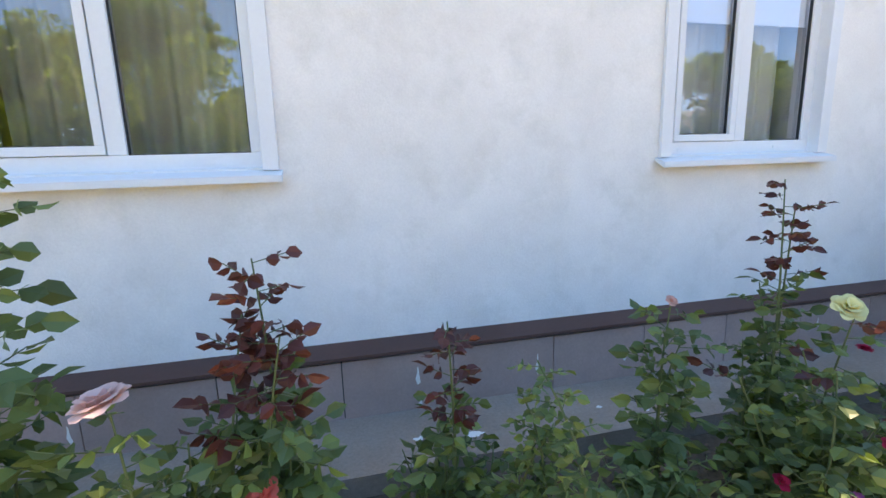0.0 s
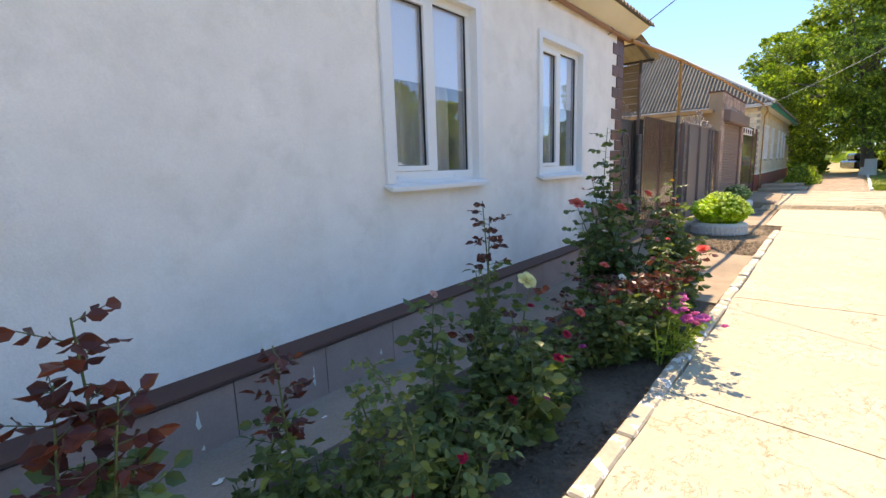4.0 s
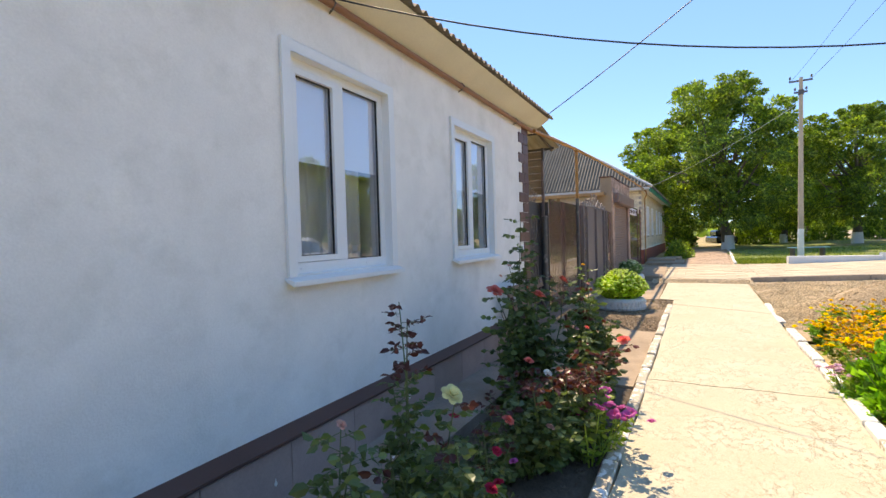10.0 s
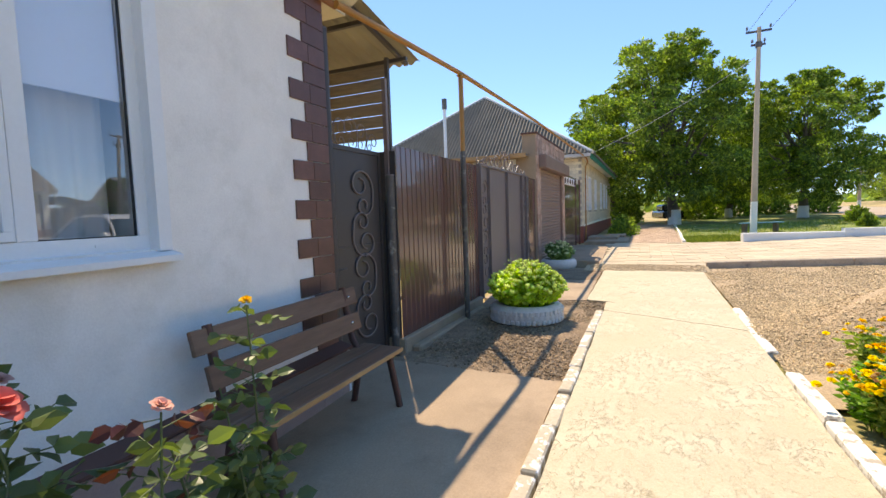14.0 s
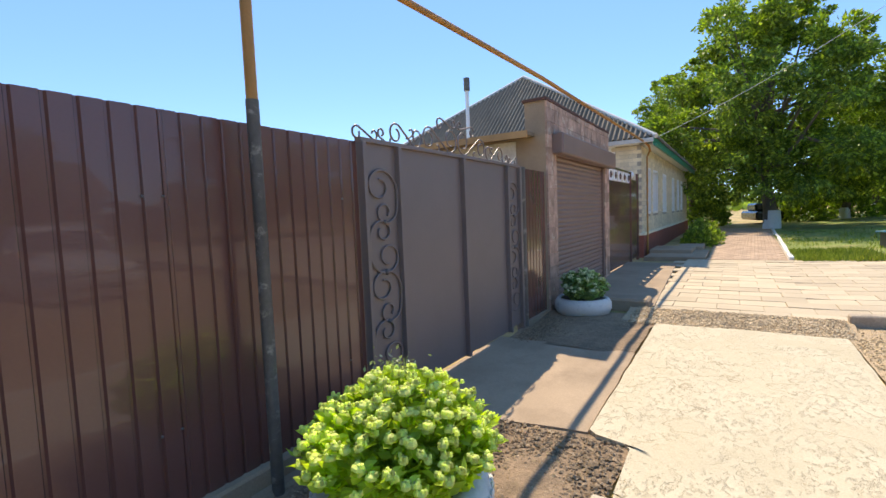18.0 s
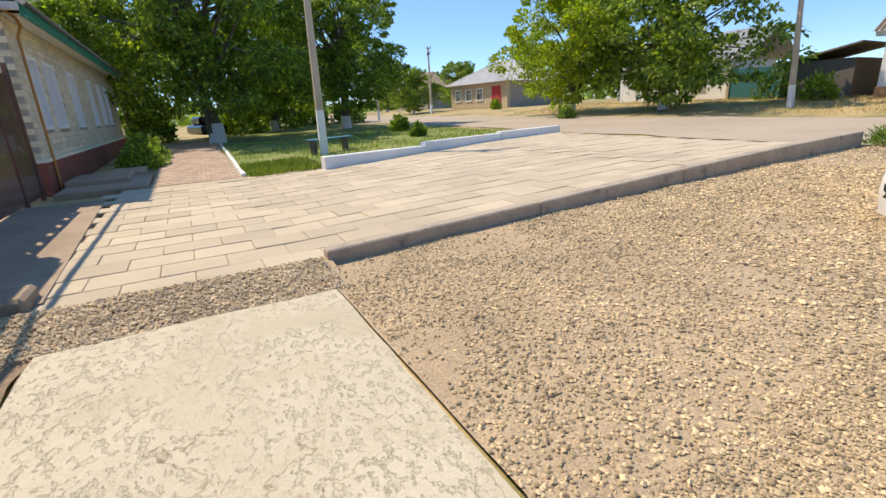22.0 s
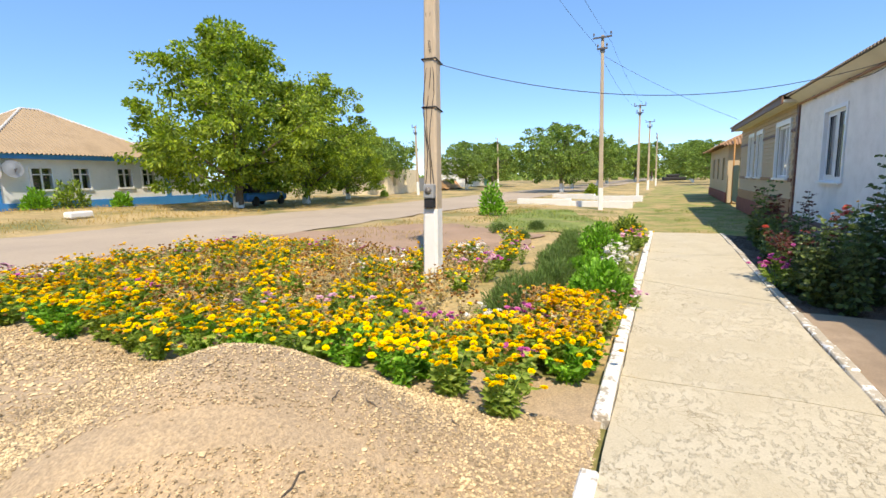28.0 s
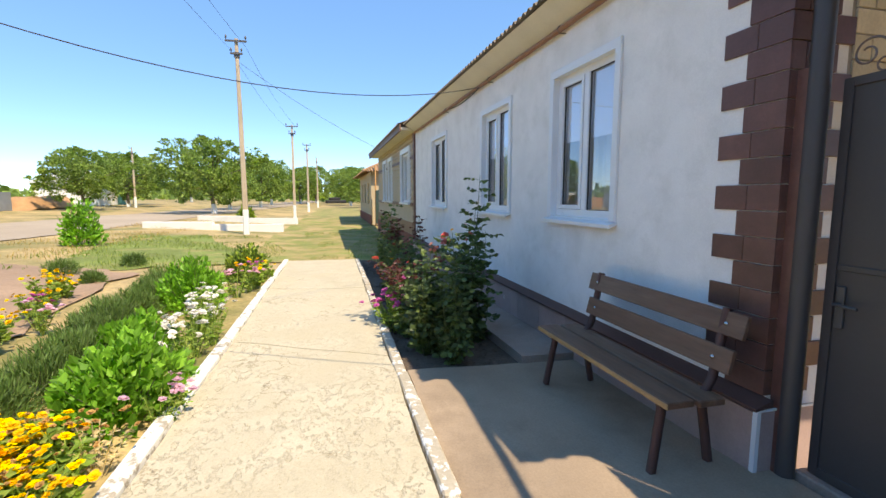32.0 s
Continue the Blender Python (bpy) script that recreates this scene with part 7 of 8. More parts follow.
part("tyre", g, M["tyre_white"], t1)
for i in range(44):
    a = 2 * math.pi * i / 44
    for z, d in ((0.055, 0.0), (0.17, 0.07)):
        part("tread_block", Geo().box(0.466, 0.486, -0.024, 0.024, -0.03, 0.03), M["tyre_white"], t1, "", 0.008).matrix_basis = pose(0, 0, z, 0, 0, math.degrees(a + d))
part("soil", Geo().lathe([(0.33, 0.20), (0.001, 0.22)], 20), M["soil"], t1)
sed = thing("sedum", on(9.77, 1.58), "bright green sedum dome with pale flower heads", "plant")
sedum(sed, 3, 0.53, 0.50, 0.26, 240)
tuft = thing("wormwood", on(9.98, 1.78), "grey green silvery tuft beside the sedum", "plant")
rg_ = np.random.default_rng(12)
d_ = rg_.normal(size=(900, 3)) * np.array([0.07, 0.07, 0.08]) + np.array([0, 0, 0.60])
v, f = leaves(d_, rg_.normal(size=(900, 3)) + np.array([0, 0, 0.8]), 0.035, 0.45, 0.2, rg_)
o = new("foliage", np_mesh("foliage", v, f, leaf_mat("silvery leaves", (0.30, 0.36, 0.27), glow=0.2)))
o.parent = tuft
part("stem", Geo().tube([(0, 0, 0.15), (0.01, 0, 0.45), (0, 0, 0.62)], 0.008, 5), M["rose_stem"], tuft)
t2 = thing("tyre_planter", on(14.85, 2.02), "smooth rounded white tyre planter", "planter")
part("tyre", Geo().lathe([(0.29, -0.02), (0.375, 0.02), (0.415, 0.10), (0.41, 0.18), (0.375, 0.235), (0.34, 0.25), (0.32, 0.23)], 40), M["tyre_white"], t2)
part("soil", Geo().lathe([(0.325, 0.22), (0.001, 0.235)], 20), M["soil"], t2)
sed2 = thing("sedum", on(14.85, 2.02), "dull green sedum with pale heads", "plant")
sedum(sed2, 7, 0.38, 0.40, 0.24, 70, M["dull_sedum"], M["dull_head"], 0.085)
bb = thing("blue_bench", on(25.75, -4.1, -63), "narrow faded blue bench beside the pole", "bench")
part("seat", Geo().box(-0.85, 0.85, -0.14, 0.14, 0.42, 0.46), mat("faded blue paint", (0.10, 0.27, 0.36), 0.7, var=0.15, grain=0.1), bb, "faded blue board", 0.006)
for x in (-0.7, 0.6):
    part("leg", Geo().box(x - 0.05, x + 0.05, -0.1, 0.1, -0.1, 0.42), M["iron"], bb)


# ---- roses ----
M["cream_petal"] = petal("cream yellow petals", (0.88, 0.80, 0.42))
M["blush"] = petal("blush pink petals", (0.80, 0.52, 0.50))
def bloom(pos, up, size, rng, rings=((0, 3, 0.35), (1, 5, 0.6), (2, 6, 0.85), (3, 7, 1.05))):
    """Petals of one double flower, closing round an axis."""
    up = np.array(up, float) / np.linalg.norm(up)
    side = np.cross(up, [0.3, 0.2, 0.9])
    side /= np.linalg.norm(side)
    other = np.cross(up, side)
    P, D, S = [], [], []
    for k, count, spread in rings:
        for i in range(count):
            a = 2 * math.pi * (i / count) + k * 0.7 + rng.uniform(-0.2, 0.2)
            out = side * math.cos(a) + other * math.sin(a)
            P.append(pos + out * size * 0.10 * k)
            D.append(out * spread + up * (1.25 - 0.28 * k))
            S.append(size * rng.uniform(0.55, 0.75))
    P, D, S = np.array(P), np.array(D), np.array(S)
    d = D / np.linalg.norm(D, axis=1, keepdims=True)
    s = np.cross(d, up)
    s /= np.maximum(np.linalg.norm(s, axis=1, keepdims=True), 1e-6)
    n_ = np.cross(s, d)
    L, W = S[:, None], S[:, None] * 0.52
    cols = [(0, 0.3, 0), (0.4, 1.0, 0.25), (0.8, 0.95, 0.1), (1.0, 0.35, -0.25), (1.0, -0.35, -0.25), (0.8, -0.95, 0.1), (0.4, -1.0, 0.25), (0, -0.3, 0)]
    v = np.stack([P + d * L * a + s * W * b + n_ * W * c for a, b, c in cols], 1).reshape(-1, 3)
    k = np.arange(len(P))[:, None] * 8
    f = np.concatenate([k + [0, 1, 6, 7], k + [1, 2, 5, 6], k + [2, 3, 4, 5]], 1).reshape(-1, 4)
    return v, f


def rose(seed, x, y, stems, flowers, label, red=0.25, leaf=0.058, dense=1.0, name="rose_bush"):
    """stems: tips (dx, dy, z); flowers: (dx, dy, z, size, material)."""
    rng = np.random.default_rng(seed)
    ob = thing(name, on(x, y), label, "rose")
    st = Geo()
    lp, ld, rp, rd, lz_, rz_ = [], [], [], [], [], []
    tall = max(t[2] for t in stems)
    for tip in stems:
        tip = np.array(tip, float)
        base = np.array([tip[0] * 0.15, tip[1] * 0.15, -0.03])
        bow = rng.normal(0, 0.05, 3)
        path = [base + (tip - base) * s + bow * math.sin(math.pi * s) for s in np.linspace(0, 1, 8)]
        st.tube(path, [0.009 - 0.0065 * i / 7 for i in range(8)], 6, False)
        L = np.linalg.norm(tip - base)
        n = max(6, int(L / 0.031 * dense))
        for i in range(n):
            s = 0.12 + 0.88 * (i + rng.uniform(0, 0.6)) / n
            p = base + (tip - base) * min(s, 1) + bow * math.sin(math.pi * min(s, 1))
            a = i * 2.4 + rng.uniform(-0.4, 0.4)
            out = np.array([math.cos(a), math.sin(a), rng.uniform(-0.1, 0.45)])
            reach = leaf * rng.uniform(1.1, 2.0)
            st.tube([p, p + out * reach], 0.0018, 4, False)
            young = s > 1 - red and tip[2] > 0.72 * tall
            side = np.cross(out, [0, 0, 1])
            for fr, sd in ((1.0, 0), (0.75, 1), (0.75, -1), (0.4, 1), (0.4, -1)):
                q = p + out * reach * fr
                d = out * (0.5 if sd else 1.0) + side * sd * 0.9 + np.array([0, 0, rng.uniform(-0.55, 0.15)])
                (rp if young else lp).append(q)
                (rz_ if young else lz_).append(leaf * rng.uniform(0.8, 1.25) * (1.22 - 0.55 * s) * (1.0 if sd == 0 else 0.85))
                (rd if young else ld).append(d)
    tagged(part("stem", st, M["rose_stem"], ob), kind="stuff")
    for pts, dirs, sizes, nm, mt in ((lp, ld, lz_, "foliage", "rose_leaf"), (rp, rd, rz_, "young_foliage", "red_leaf")):
        if pts:
            v, f = leaves(np.array(pts), np.array(dirs), np.array(sizes) * 1.3, 0.8, 0.22, rng, True)
            o = new(nm, np_mesh(nm, v, f, M[mt]))
            o.parent = ob
            if nm == "young_foliage":
                tagged(o, "dark red young leaves")
    for dx, dy, z, size, mt in flowers:
        size *= 0.7 if mt in ("crimson", "magenta") else 1.0
        v, f = bloom(np.array([dx, dy, z - size * 0.3]), (rng.normal(0, 0.3), -0.35 + rng.normal(0, 0.3), 1), size, rng)
        o = new("flower", np_mesh("flower", v, f, M[mt], True))
        o.parent = ob
    return ob




def spray(seed, count, rx, ry, h, low=0.35):
    r = random.Random(seed)
    return [(r.uniform(-rx, rx), r.uniform(-ry, ry), h * r.uniform(low, 1.0)) for _ in range(count)]


G0 = 0.08
rose(1, -0.25, 1.36, [(0.0, -0.01, 1.17), (-0.05, 0.03, 1.0), (0.06, -0.05, 0.95)] + spray(1, 9, 0.15, 0.12, 0.78), [(-0.02, -0.12, 0.52, 0.06, "coral"), (0.1, -0.1, 0.42, 0.06, "orange")], "rose bush with dark red young shoots and green base", 0.3, 0.062)
rose(2, 0.33, 1.47, [(0, 0, 0.88), (0.06, 0.02, 0.6)] + spray(2, 6, 0.2, 0.12, 0.45), [], "small rose bush with one dark red shoot", 0.4, 0.055)
rose(3, 0.54, 1.2, [(0, 0, 0.83), (-0.03, 0.03, 0.7), (0.05, 0, 0.6)] + spray(3, 5, 0.1, 0.08, 0.55), [(0.08, -0.1, 0.25, 0.04, "crimson")], "slim upright green rose shoot", 0.0, 0.042, 1.3)
rose(4, 1.15, 1.40, [(0, 0, 0.88), (0.05, 0, 0.72)] + spray(4, 5, 0.16, 0.1, 0.5), [(0.0, 0, 0.9, 0.025, "peach")], "thin green rose with one bud", 0.0, 0.06, 0.8)
rose(5, 1.68, 1.47, [(0.0, 0.0, 1.31), (0.04, -0.02, 1.22), (-0.05, 0.02, 0.9)] + spray(5, 4, 0.14, 0.1, 0.7), [], "tall thin rose with dark red top shoots", 0.28, 0.05, 0.8)
rose(6, 1.55, 1.18, [(0.16, 0.0, 0.86), (-0.05, 0, 0.75), (0.0, -0.08, 0.7), (-0.25, 0.05, 0.66)] + spray(6, 7, 0.34, 0.2, 0.55), [(0.12, 0.0, 0.9, 0.06, "cream_petal"), (0.1, -0.2, 0.5, 0.05, "crimson"), (-0.2, -0.1, 0.36, 0.045, "crimson"), (0.3, -0.15, 0.42, 0.045, "crimson"), (0.05, -0.15, 0.28, 0.045, "magenta")], "green rose bush with one open cream rose", 0.05, 0.062)
rose(7, 2.1, 1.3, spray(7, 12, 0.34, 0.26, 0.55), [(-0.1, -0.2, 0.5, 0.05, "crimson"), (0.1, -0.22, 0.36, 0.045, "magenta"), (0.2, -0.15, 0.55, 0.045, "coral"), (-0.2, -0.2, 0.3, 0.04, "crimson"), (0.0, 0.1, 0.6, 0.05, "crimson")], "low spreading rose bush with small crimson flowers", 0.1, 0.05)
rose(8, 2.75, 1.2, [(0.2, -0.25, 0.78), (0.0, -0.2, 0.7)] + spray(8, 18, 0.42, 0.32, 0.74), [(0.1, 0.0, 0.76, 0.04, "coral"), (0.2, -0.1, 0.66, 0.035, "white_petal"), (-0.1, -0.2, 0.4, 0.035, "peach")], "leafy rose bush with fading pink flowers", 0.2, 0.055)
rose(9, 3.9, 1.62, [(0.22, 0.06, 1.84), (0.2, 0.02, 1.5), (-0.3, 0.12, 1.10), (-0.36, 0.05, 0.95), (-0.12, 0.06, 1.34), (-0.16, -0.2, 1.08), (0.0, -0.1, 1.0), (0.24, -0.3, 1.18), (0.4, -0.05, 1.1), (0.3, 0.1, 1.25)] + spray(9, 8, 0.34, 0.28, 0.85, 0.35), [(-0.34, 0.12, 1.16, 0.085, "coral"), (-0.16, -0.22, 1.11, 0.08, "coral"), (0.24, -0.33, 1.21, 0.06, "coral"), (0.05, -0.05, 1.14, 0.03, "coral"), (-0.12, 0.06, 1.36, 0.025, "peach"), (-0.34, 0.06, 1.28, 0.025, "peach"), (0.3, -0.2, 1.22, 0.03, "peach"), (-0.2, -0.25, 0.72, 0.035, "peach")], "large dark green rose bush with coral flowers", 0.0, 0.074, 0.62)
rose(10, 4.35, 1.1, [(0.0, 0, 1.12), (0.05, 0.05, 1.0), (-0.08, 0.0, 0.9)] + spray(10, 14, 0.2, 0.16, 0.85, 0.4), [(0.0, 0, 1.14, 0.028, "peach"), (0.1, -0.12, 0.6, 0.03, "peach")], "upright glossy green rose with pale tips", 0.05, 0.06, 1.2)
rose(11, 3.65, 1.0, [(0.0, -0.02, 0.85), (0.15, 0.0, 0.7)] + spray(11, 9, 0.2, 0.12, 0.6), [(0.0, -0.03, 0.86, 0.024, "coral")], "rose with yellow edged leaves and a coral bloom", 0.05, 0.062)
rose(12, 3.15, 1.0, [(0.1, -0.36, 0.84), (-0.2, -0.2, 0.7), (0.2, -0.2, 0.75)] + spray(12, 9, 0.3, 0.2, 0.62, 0.4), [(0.1, -0.37, 0.87, 0.055, "coral"), (0.0, 0, 0.6, 0.05, "magenta"), (0.1, -0.05, 0.5, 0.05, "pink")], "reddish leaved rose at the walk edge", 0.4, 0.05)
rose(13, -1.03, 1.40, [(0.11, 0.0, 1.46), (0.0, 0.02, 1.1), (0.1, 0.05, 0.85)] + spray(13, 6, 0.14, 0.1, 0.7), [], "tall green rose stem with large leaves", 0.0, 0.08, 0.7)
rose(14, -0.56, 1.25, [(0.0, -0.1, 0.86), (0.12, 0.0, 0.7)] + spray(14, 9, 0.22, 0.15, 0.62), [(-0.01, -0.11, 0.91, 0.075, "blush")], "low green rose with one open pink flower", 0.0, 0.062)
rose(15, 0.9, 1.15, spray(15, 10, 0.3, 0.16, 0.42), [(0, -0.1, 0.3, 0.04, "crimson")], "low green rose growth with a red bud", 0.0, 0.055)
rose(16, -1.9, 1.3, [(0, 0, 1.3), (0.1, 0.1, 0.9)] + spray(16, 10, 0.4, 0.2, 0.8), [(0, 0, 0.9, 0.07, "peach")], "tall rose bush near the bed's end", 0.1, 0.06)
rose(17, 4.68, 1.25, [(0.04, -0.03, 1.28), (-0.05, 0.0, 1.05), (0.06, 0.04, 0.8)] + spray(17, 5, 0.12, 0.1, 0.7), [(0.04, -0.03, 1.30, 0.022, "orange")], "slim tall rose with one orange bud", 0.0, 0.055, 0.8)


# ---- flowers in the bed ----
def plant_meshes(seed, h, w, n_leaf, leaf_size, leaf_mat_, blooms, bloom_size, petals, double=False):
    rng = np.random.default_rng(seed)
    st = Geo()
    lp, ld, hv, hf, off = [], [], [], [], 0
    tips = []
    for _ in range(9):
        a, q = rng.uniform(0, 2 * math.pi), math.sqrt(rng.uniform(0, 1))
        tips.append(np.array([w * q * math.cos(a), w * q * math.sin(a), h * rng.uniform(0.75, 1.05) * (1 - 0.25 * q)]))
    for t in tips:
        base = np.array([t[0] * 0.2, t[1] * 0.2, -0.02])
        st.tube([base, (base + t) / 2 + np.array([0, 0, 0.02]), t], [0.005, 0.004, 0.003], 4, False)
        for i in range(n_leaf // 9):
            s = rng.uniform(0.15, 0.95)
            a = rng.uniform(0, 2 * math.pi)
            lp.append(base + (t - base) * s)
            ld.append([math.cos(a), math.sin(a), rng.uniform(-0.2, 0.6)])
    v, f = leaves(np.array(lp), np.array(ld), leaf_size, 0.45, 0.25, rng)
    out = [("stem", mesh_of("stem", st, leaf_mat_)), ("foliage", np_mesh("foliage", v, f, leaf_mat_))]
    for mt, count in petals:
        joined = mt is TAN
        vs, fs, o = [], [], 0
        for k in range(count):
            t = tips[rng.integers(0, 9)] + rng.normal(0, w * 0.3, 3) * np.array([1, 1, 0.25]) + np.array([0, 0, 0.02])
            v, f = bloom(t, (rng.normal(0, 0.25), rng.normal(0, 0.25), 1), bloom_size * rng.uniform(0.75, 1.15) * (0.66 if joined and double else 1.0), rng, ((0, 3, 0.5), (1, 5, 1.0)) if joined else ((1, 4, 0.8), (2, 6, 1.4)) if not double else ((0, 3, 0.6), (1, 5, 1.0), (2, 6, 1.6)))
            if not joined:
                out.append(("flower", np_mesh("flower", v, f, mt)))
                continue
            vs.append(v)
            fs.append(f + o)
            o += len(v)
        if vs:
            out.append(("withered_bloom", np_mesh("flowers", np.concatenate(vs), np.concatenate(fs), mt)))
    return out


def planted(name, meshes, m, label, category, group):
    ob = thing(name, m, label, category, group)
    for nm, me in meshes:
        o = new(nm, me)
        o.parent = ob
        if nm in ("stem", "withered_bloom"):
            tagged(o, kind="stuff")
    return ob


TAN = petal("faded tan petals", (0.52, 0.30, 0.11))
YEL = [plant_meshes(100 + i, 0.37, 0.21, 340, 0.068, M["marigold_leaf"], 10, 0.035, ((M["yellow"], 11), (M["orange"], 8), (TAN, 9)), True) for i in range(5)]
GREENY = [plant_meshes(110 + i, 0.35, 0.20, 330, 0.065, M["phlox_leaf"], 8, 0.040, ((M["yellow"], 12), (M["orange"], 3), (TAN, 4)), True) for i in range(3)]
DRY = [plant_meshes(120 + i, 0.38, 0.21, 190, 0.05, M["dry_leaf"], 9, 0.036, ((TAN, 22), (M["yellow"], 2)), False) for i in range(4)]
PET = [plant_meshes(130 + i, 0.36, 0.19, 120, 0.05, M["marigold_leaf"], 7, 0.045, ((M[c], 9),)) for i, c in enumerate(("pink", "white_petal", "magenta"))]
rng = random.Random(17)


def bed_edge(y):
    """How far the bed reaches towards the gravel."""
    pts = [(-9.2, 8.8), (-8.0, 9.1), (-6.1, 8.97), (-4.5, 8.93), (-3.6, 8.6), (-2.85, 8.42), (-2.27, 8.57), (-1.62, 8.62), (-1.4, 8.0), (-1.1, 7.7)]
    for (a, xa), (b, xb) in zip(pts, pts[1:]):
        if a <= y <= b:
            return xa + (xb - xa) * (y - a) / (b - a)
    return 7.6


def put(kinds, x, y, name, label, category, group, lo=0.85, hi=1.2):
    z = max(land(x, y), gravel_top(x, y) - 0.02 if x > 7.7 else 0)
    return planted(name, rng.choice(kinds), pose(x, y, z, rng.uniform(-6, 6), rng.uniform(-6, 6), rng.uniform(0, 360)) @ Matrix.Diagonal((*[rng.uniform(lo, hi)] * 3, 1)), label, category, group)


y = -8.9
while y < -1.2:
    e = bed_edge(y)
    x = e - 0.08
    west = 3.9 if y < -3.2 else 6.9 if y < -2.2 else 5.9
    while x > west:
        px_, py_ = x + rng.uniform(-0.1, 0.1), y + rng.uniform(-0.1, 0.1)
        depth = e - px_
        if math.hypot(px_ - 5.3, py_ + 3.75) > 0.25:
            r = rng.random()
            if depth < 0.5:
                put(GREENY if r < 0.45 else YEL, px_, py_, "marigold", "yellow flowering marigold with green leaves", "flower", "marigolds in the bed", 0.9, 1.15)
            elif px_ < 7.0 and -7.0 < py_:
                if r < 0.62:
                    put(DRY, px_, py_, "dry_marigold", "withered tan marigold with few blooms", "flower", "withered marigolds", 0.9, 1.2)
                elif r < 0.70 and px_ < 6.2:
                    put(PET, px_, py_, "petunia", "pink and white petunia", "flower", "petunias in the bed")
                else:
                    put(YEL, px_, py_, "marigold", "yellow flowering marigold with green leaves", "flower", "marigolds in the bed")
            else:
                put(YEL if r < 0.72 else DRY if r < 0.90 else PET, px_, py_, "marigold", "yellow flowering marigold with green leaves", "flower", "marigolds in the bed")
        x -= 0.33 if depth < 1.0 else 0.40
    y += 0.33
for x, y in ((5.25, -1.02), (5.5, -1.06)):
    put(PET[:1], x, y, "phlox", "pink phlox leaning over the kerb", "flower", "phlox at the walk", 0.8, 0.9)
for i in range(24):
    put(YEL, 6.05 + rng.uniform(0, 1.75), -1.25 - rng.uniform(0, 0.62), "marigold", "yellow flowering marigold at the kerb", "flower", "marigolds at the kerb", 0.9, 1.15)
for x, y in ((4.4, -3.2), (3.3, -3.3), (2.6, -3.3), (2.2, -3.5), (1.6, -3.7), (1.0, -3.8), (3.7, -3.2), (2.9, -3.1), (4.6, -3.2), (4.1, -3.5), (3.6, -3.9), (3.2, -4.3), (4.7, -3.4), (3.0, -3.8), (4.9, -4.1), (2.7, -4.2)):
    put(YEL if rng.random() < 0.4 else PET, x, y, "petunia", "pink and white petunia", "flower", "petunias in the bed", 1.0, 1.3)
for x, y in ((3.0, -1.45), (2.7, -1.4), (2.4, -1.5), (3.3, -1.35), (4.16, -1.27), (3.75, -1.6), (3.5, -1.2), (3.9, -1.25), (3.6, -1.4), (0.3, -1.25), (0.0, -1.3), (0.6, -1.3), (3.3, 0.80), (3.1, 0.84), (3.45, 0.82), (1.0, -1.4)):
    put(YEL if x == 0.3 else PET[1:2] if x > 2 and y < 0 else PET[2:] if y > 0 else PET, x, y, "phlox", "pink and white phlox at the walk edge", "flower", "phlox at the walk", 1.0, 1.35)


def shrub(name, seed, x, y, rx, ry, h, count, size, material, label, wide=0.5, upright=0.4):
    rg = np.random.default_rng(seed)
    ob = thing(name, on(x, y), label, "shrub")
    st = Geo()
    for _ in range(14):
        a = rg.uniform(0, 2 * math.pi)
        q = math.sqrt(rg.uniform(0, 1))
        st.tube([(0.25 * rx * math.cos(a), 0.25 * ry * math.sin(a), -0.02), (rx * q * math.cos(a), ry * q * math.sin(a), h * 0.85 * (1 - 0.3 * q))], [0.008, 0.003], 5, False)
    tagged(part("stem", st, M["rose_stem"], ob), kind="stuff")
    d = rg.normal(size=(count, 3))
    d /= np.linalg.norm(d, axis=1, keepdims=True)
    d[:, 2] = np.abs(d[:, 2])
    rr = rg.uniform(0.3, 1.0, (count, 1)) ** 0.5
    lump = np.array([0.82 + 0.3 * noise.noise((p[0] * 2.2 + seed, p[1] * 2.2, p[2] * 2.2)) for p in d])[:, None]
    pts = d * rr * lump * np.array([rx, ry, h])
    v, f = leaves(pts, d * 0.8 + rg.normal(0, 0.5, (count, 3)) + np.array([0, 0, upright]), size, wide, 0.25, rg)
    o = new("foliage", np_mesh("foliage", v, f, material))
    o.parent = ob
    return ob


shrub("phlox_bush", 1, 5.1, -1.40, 0.74, 0.46, 0.62, 3000, 0.085, M["phlox_leaf"], "fresh green leafy bush in the bed", 0.62)
shrub("phlox_bush", 2, 4.0, -1.75, 0.45, 0.40, 0.5, 1500, 0.085, M["phlox_leaf"], "fresh green leafy bush in the bed", 0.62)
shrub("garden_bush", 3, 1.75, -1.85, 0.62, 0.5, 0.82, 2200, 0.085, M["phlox_leaf"], "rounded green garden bush", 0.5)
shrub("garden_bush", 4, -0.6, -1.5, 0.55, 0.5, 0.75, 1700, 0.09, M["walnut"], "dark green garden bush", 0.55)
shrub("young_tree", 5, -7.0, -7.2, 0.62, 0.62, 1.45, 900, 0.15, M["phlox_leaf"], "young bright green bushy tree in the grass", 0.6)
for i, (x, y, s) in enumerate(((-1.2, -4.9, 0.34), (-2.6, -4.2, 0.28), (-0.3, -4.0, 0.2))):
    shrub("tuft", 20 + i, x, y, s, s, s * 0.95, 900, 0.11, M["fern_green"], "rounded feathery green tuft", 0.12)
for i in range(15):
    x = 6.5 - i * 0.42
    shrub("cosmos_row", 40 + i, x, -2.22 - 0.12 * math.sin(i) - (0.25 if i > 8 else 0), 0.36, 0.40, 0.38 + 0.06 * (i % 3), 1900, 0.085, M["fern_green"], "feathery green cosmos foliage", 0.13, 0.9)
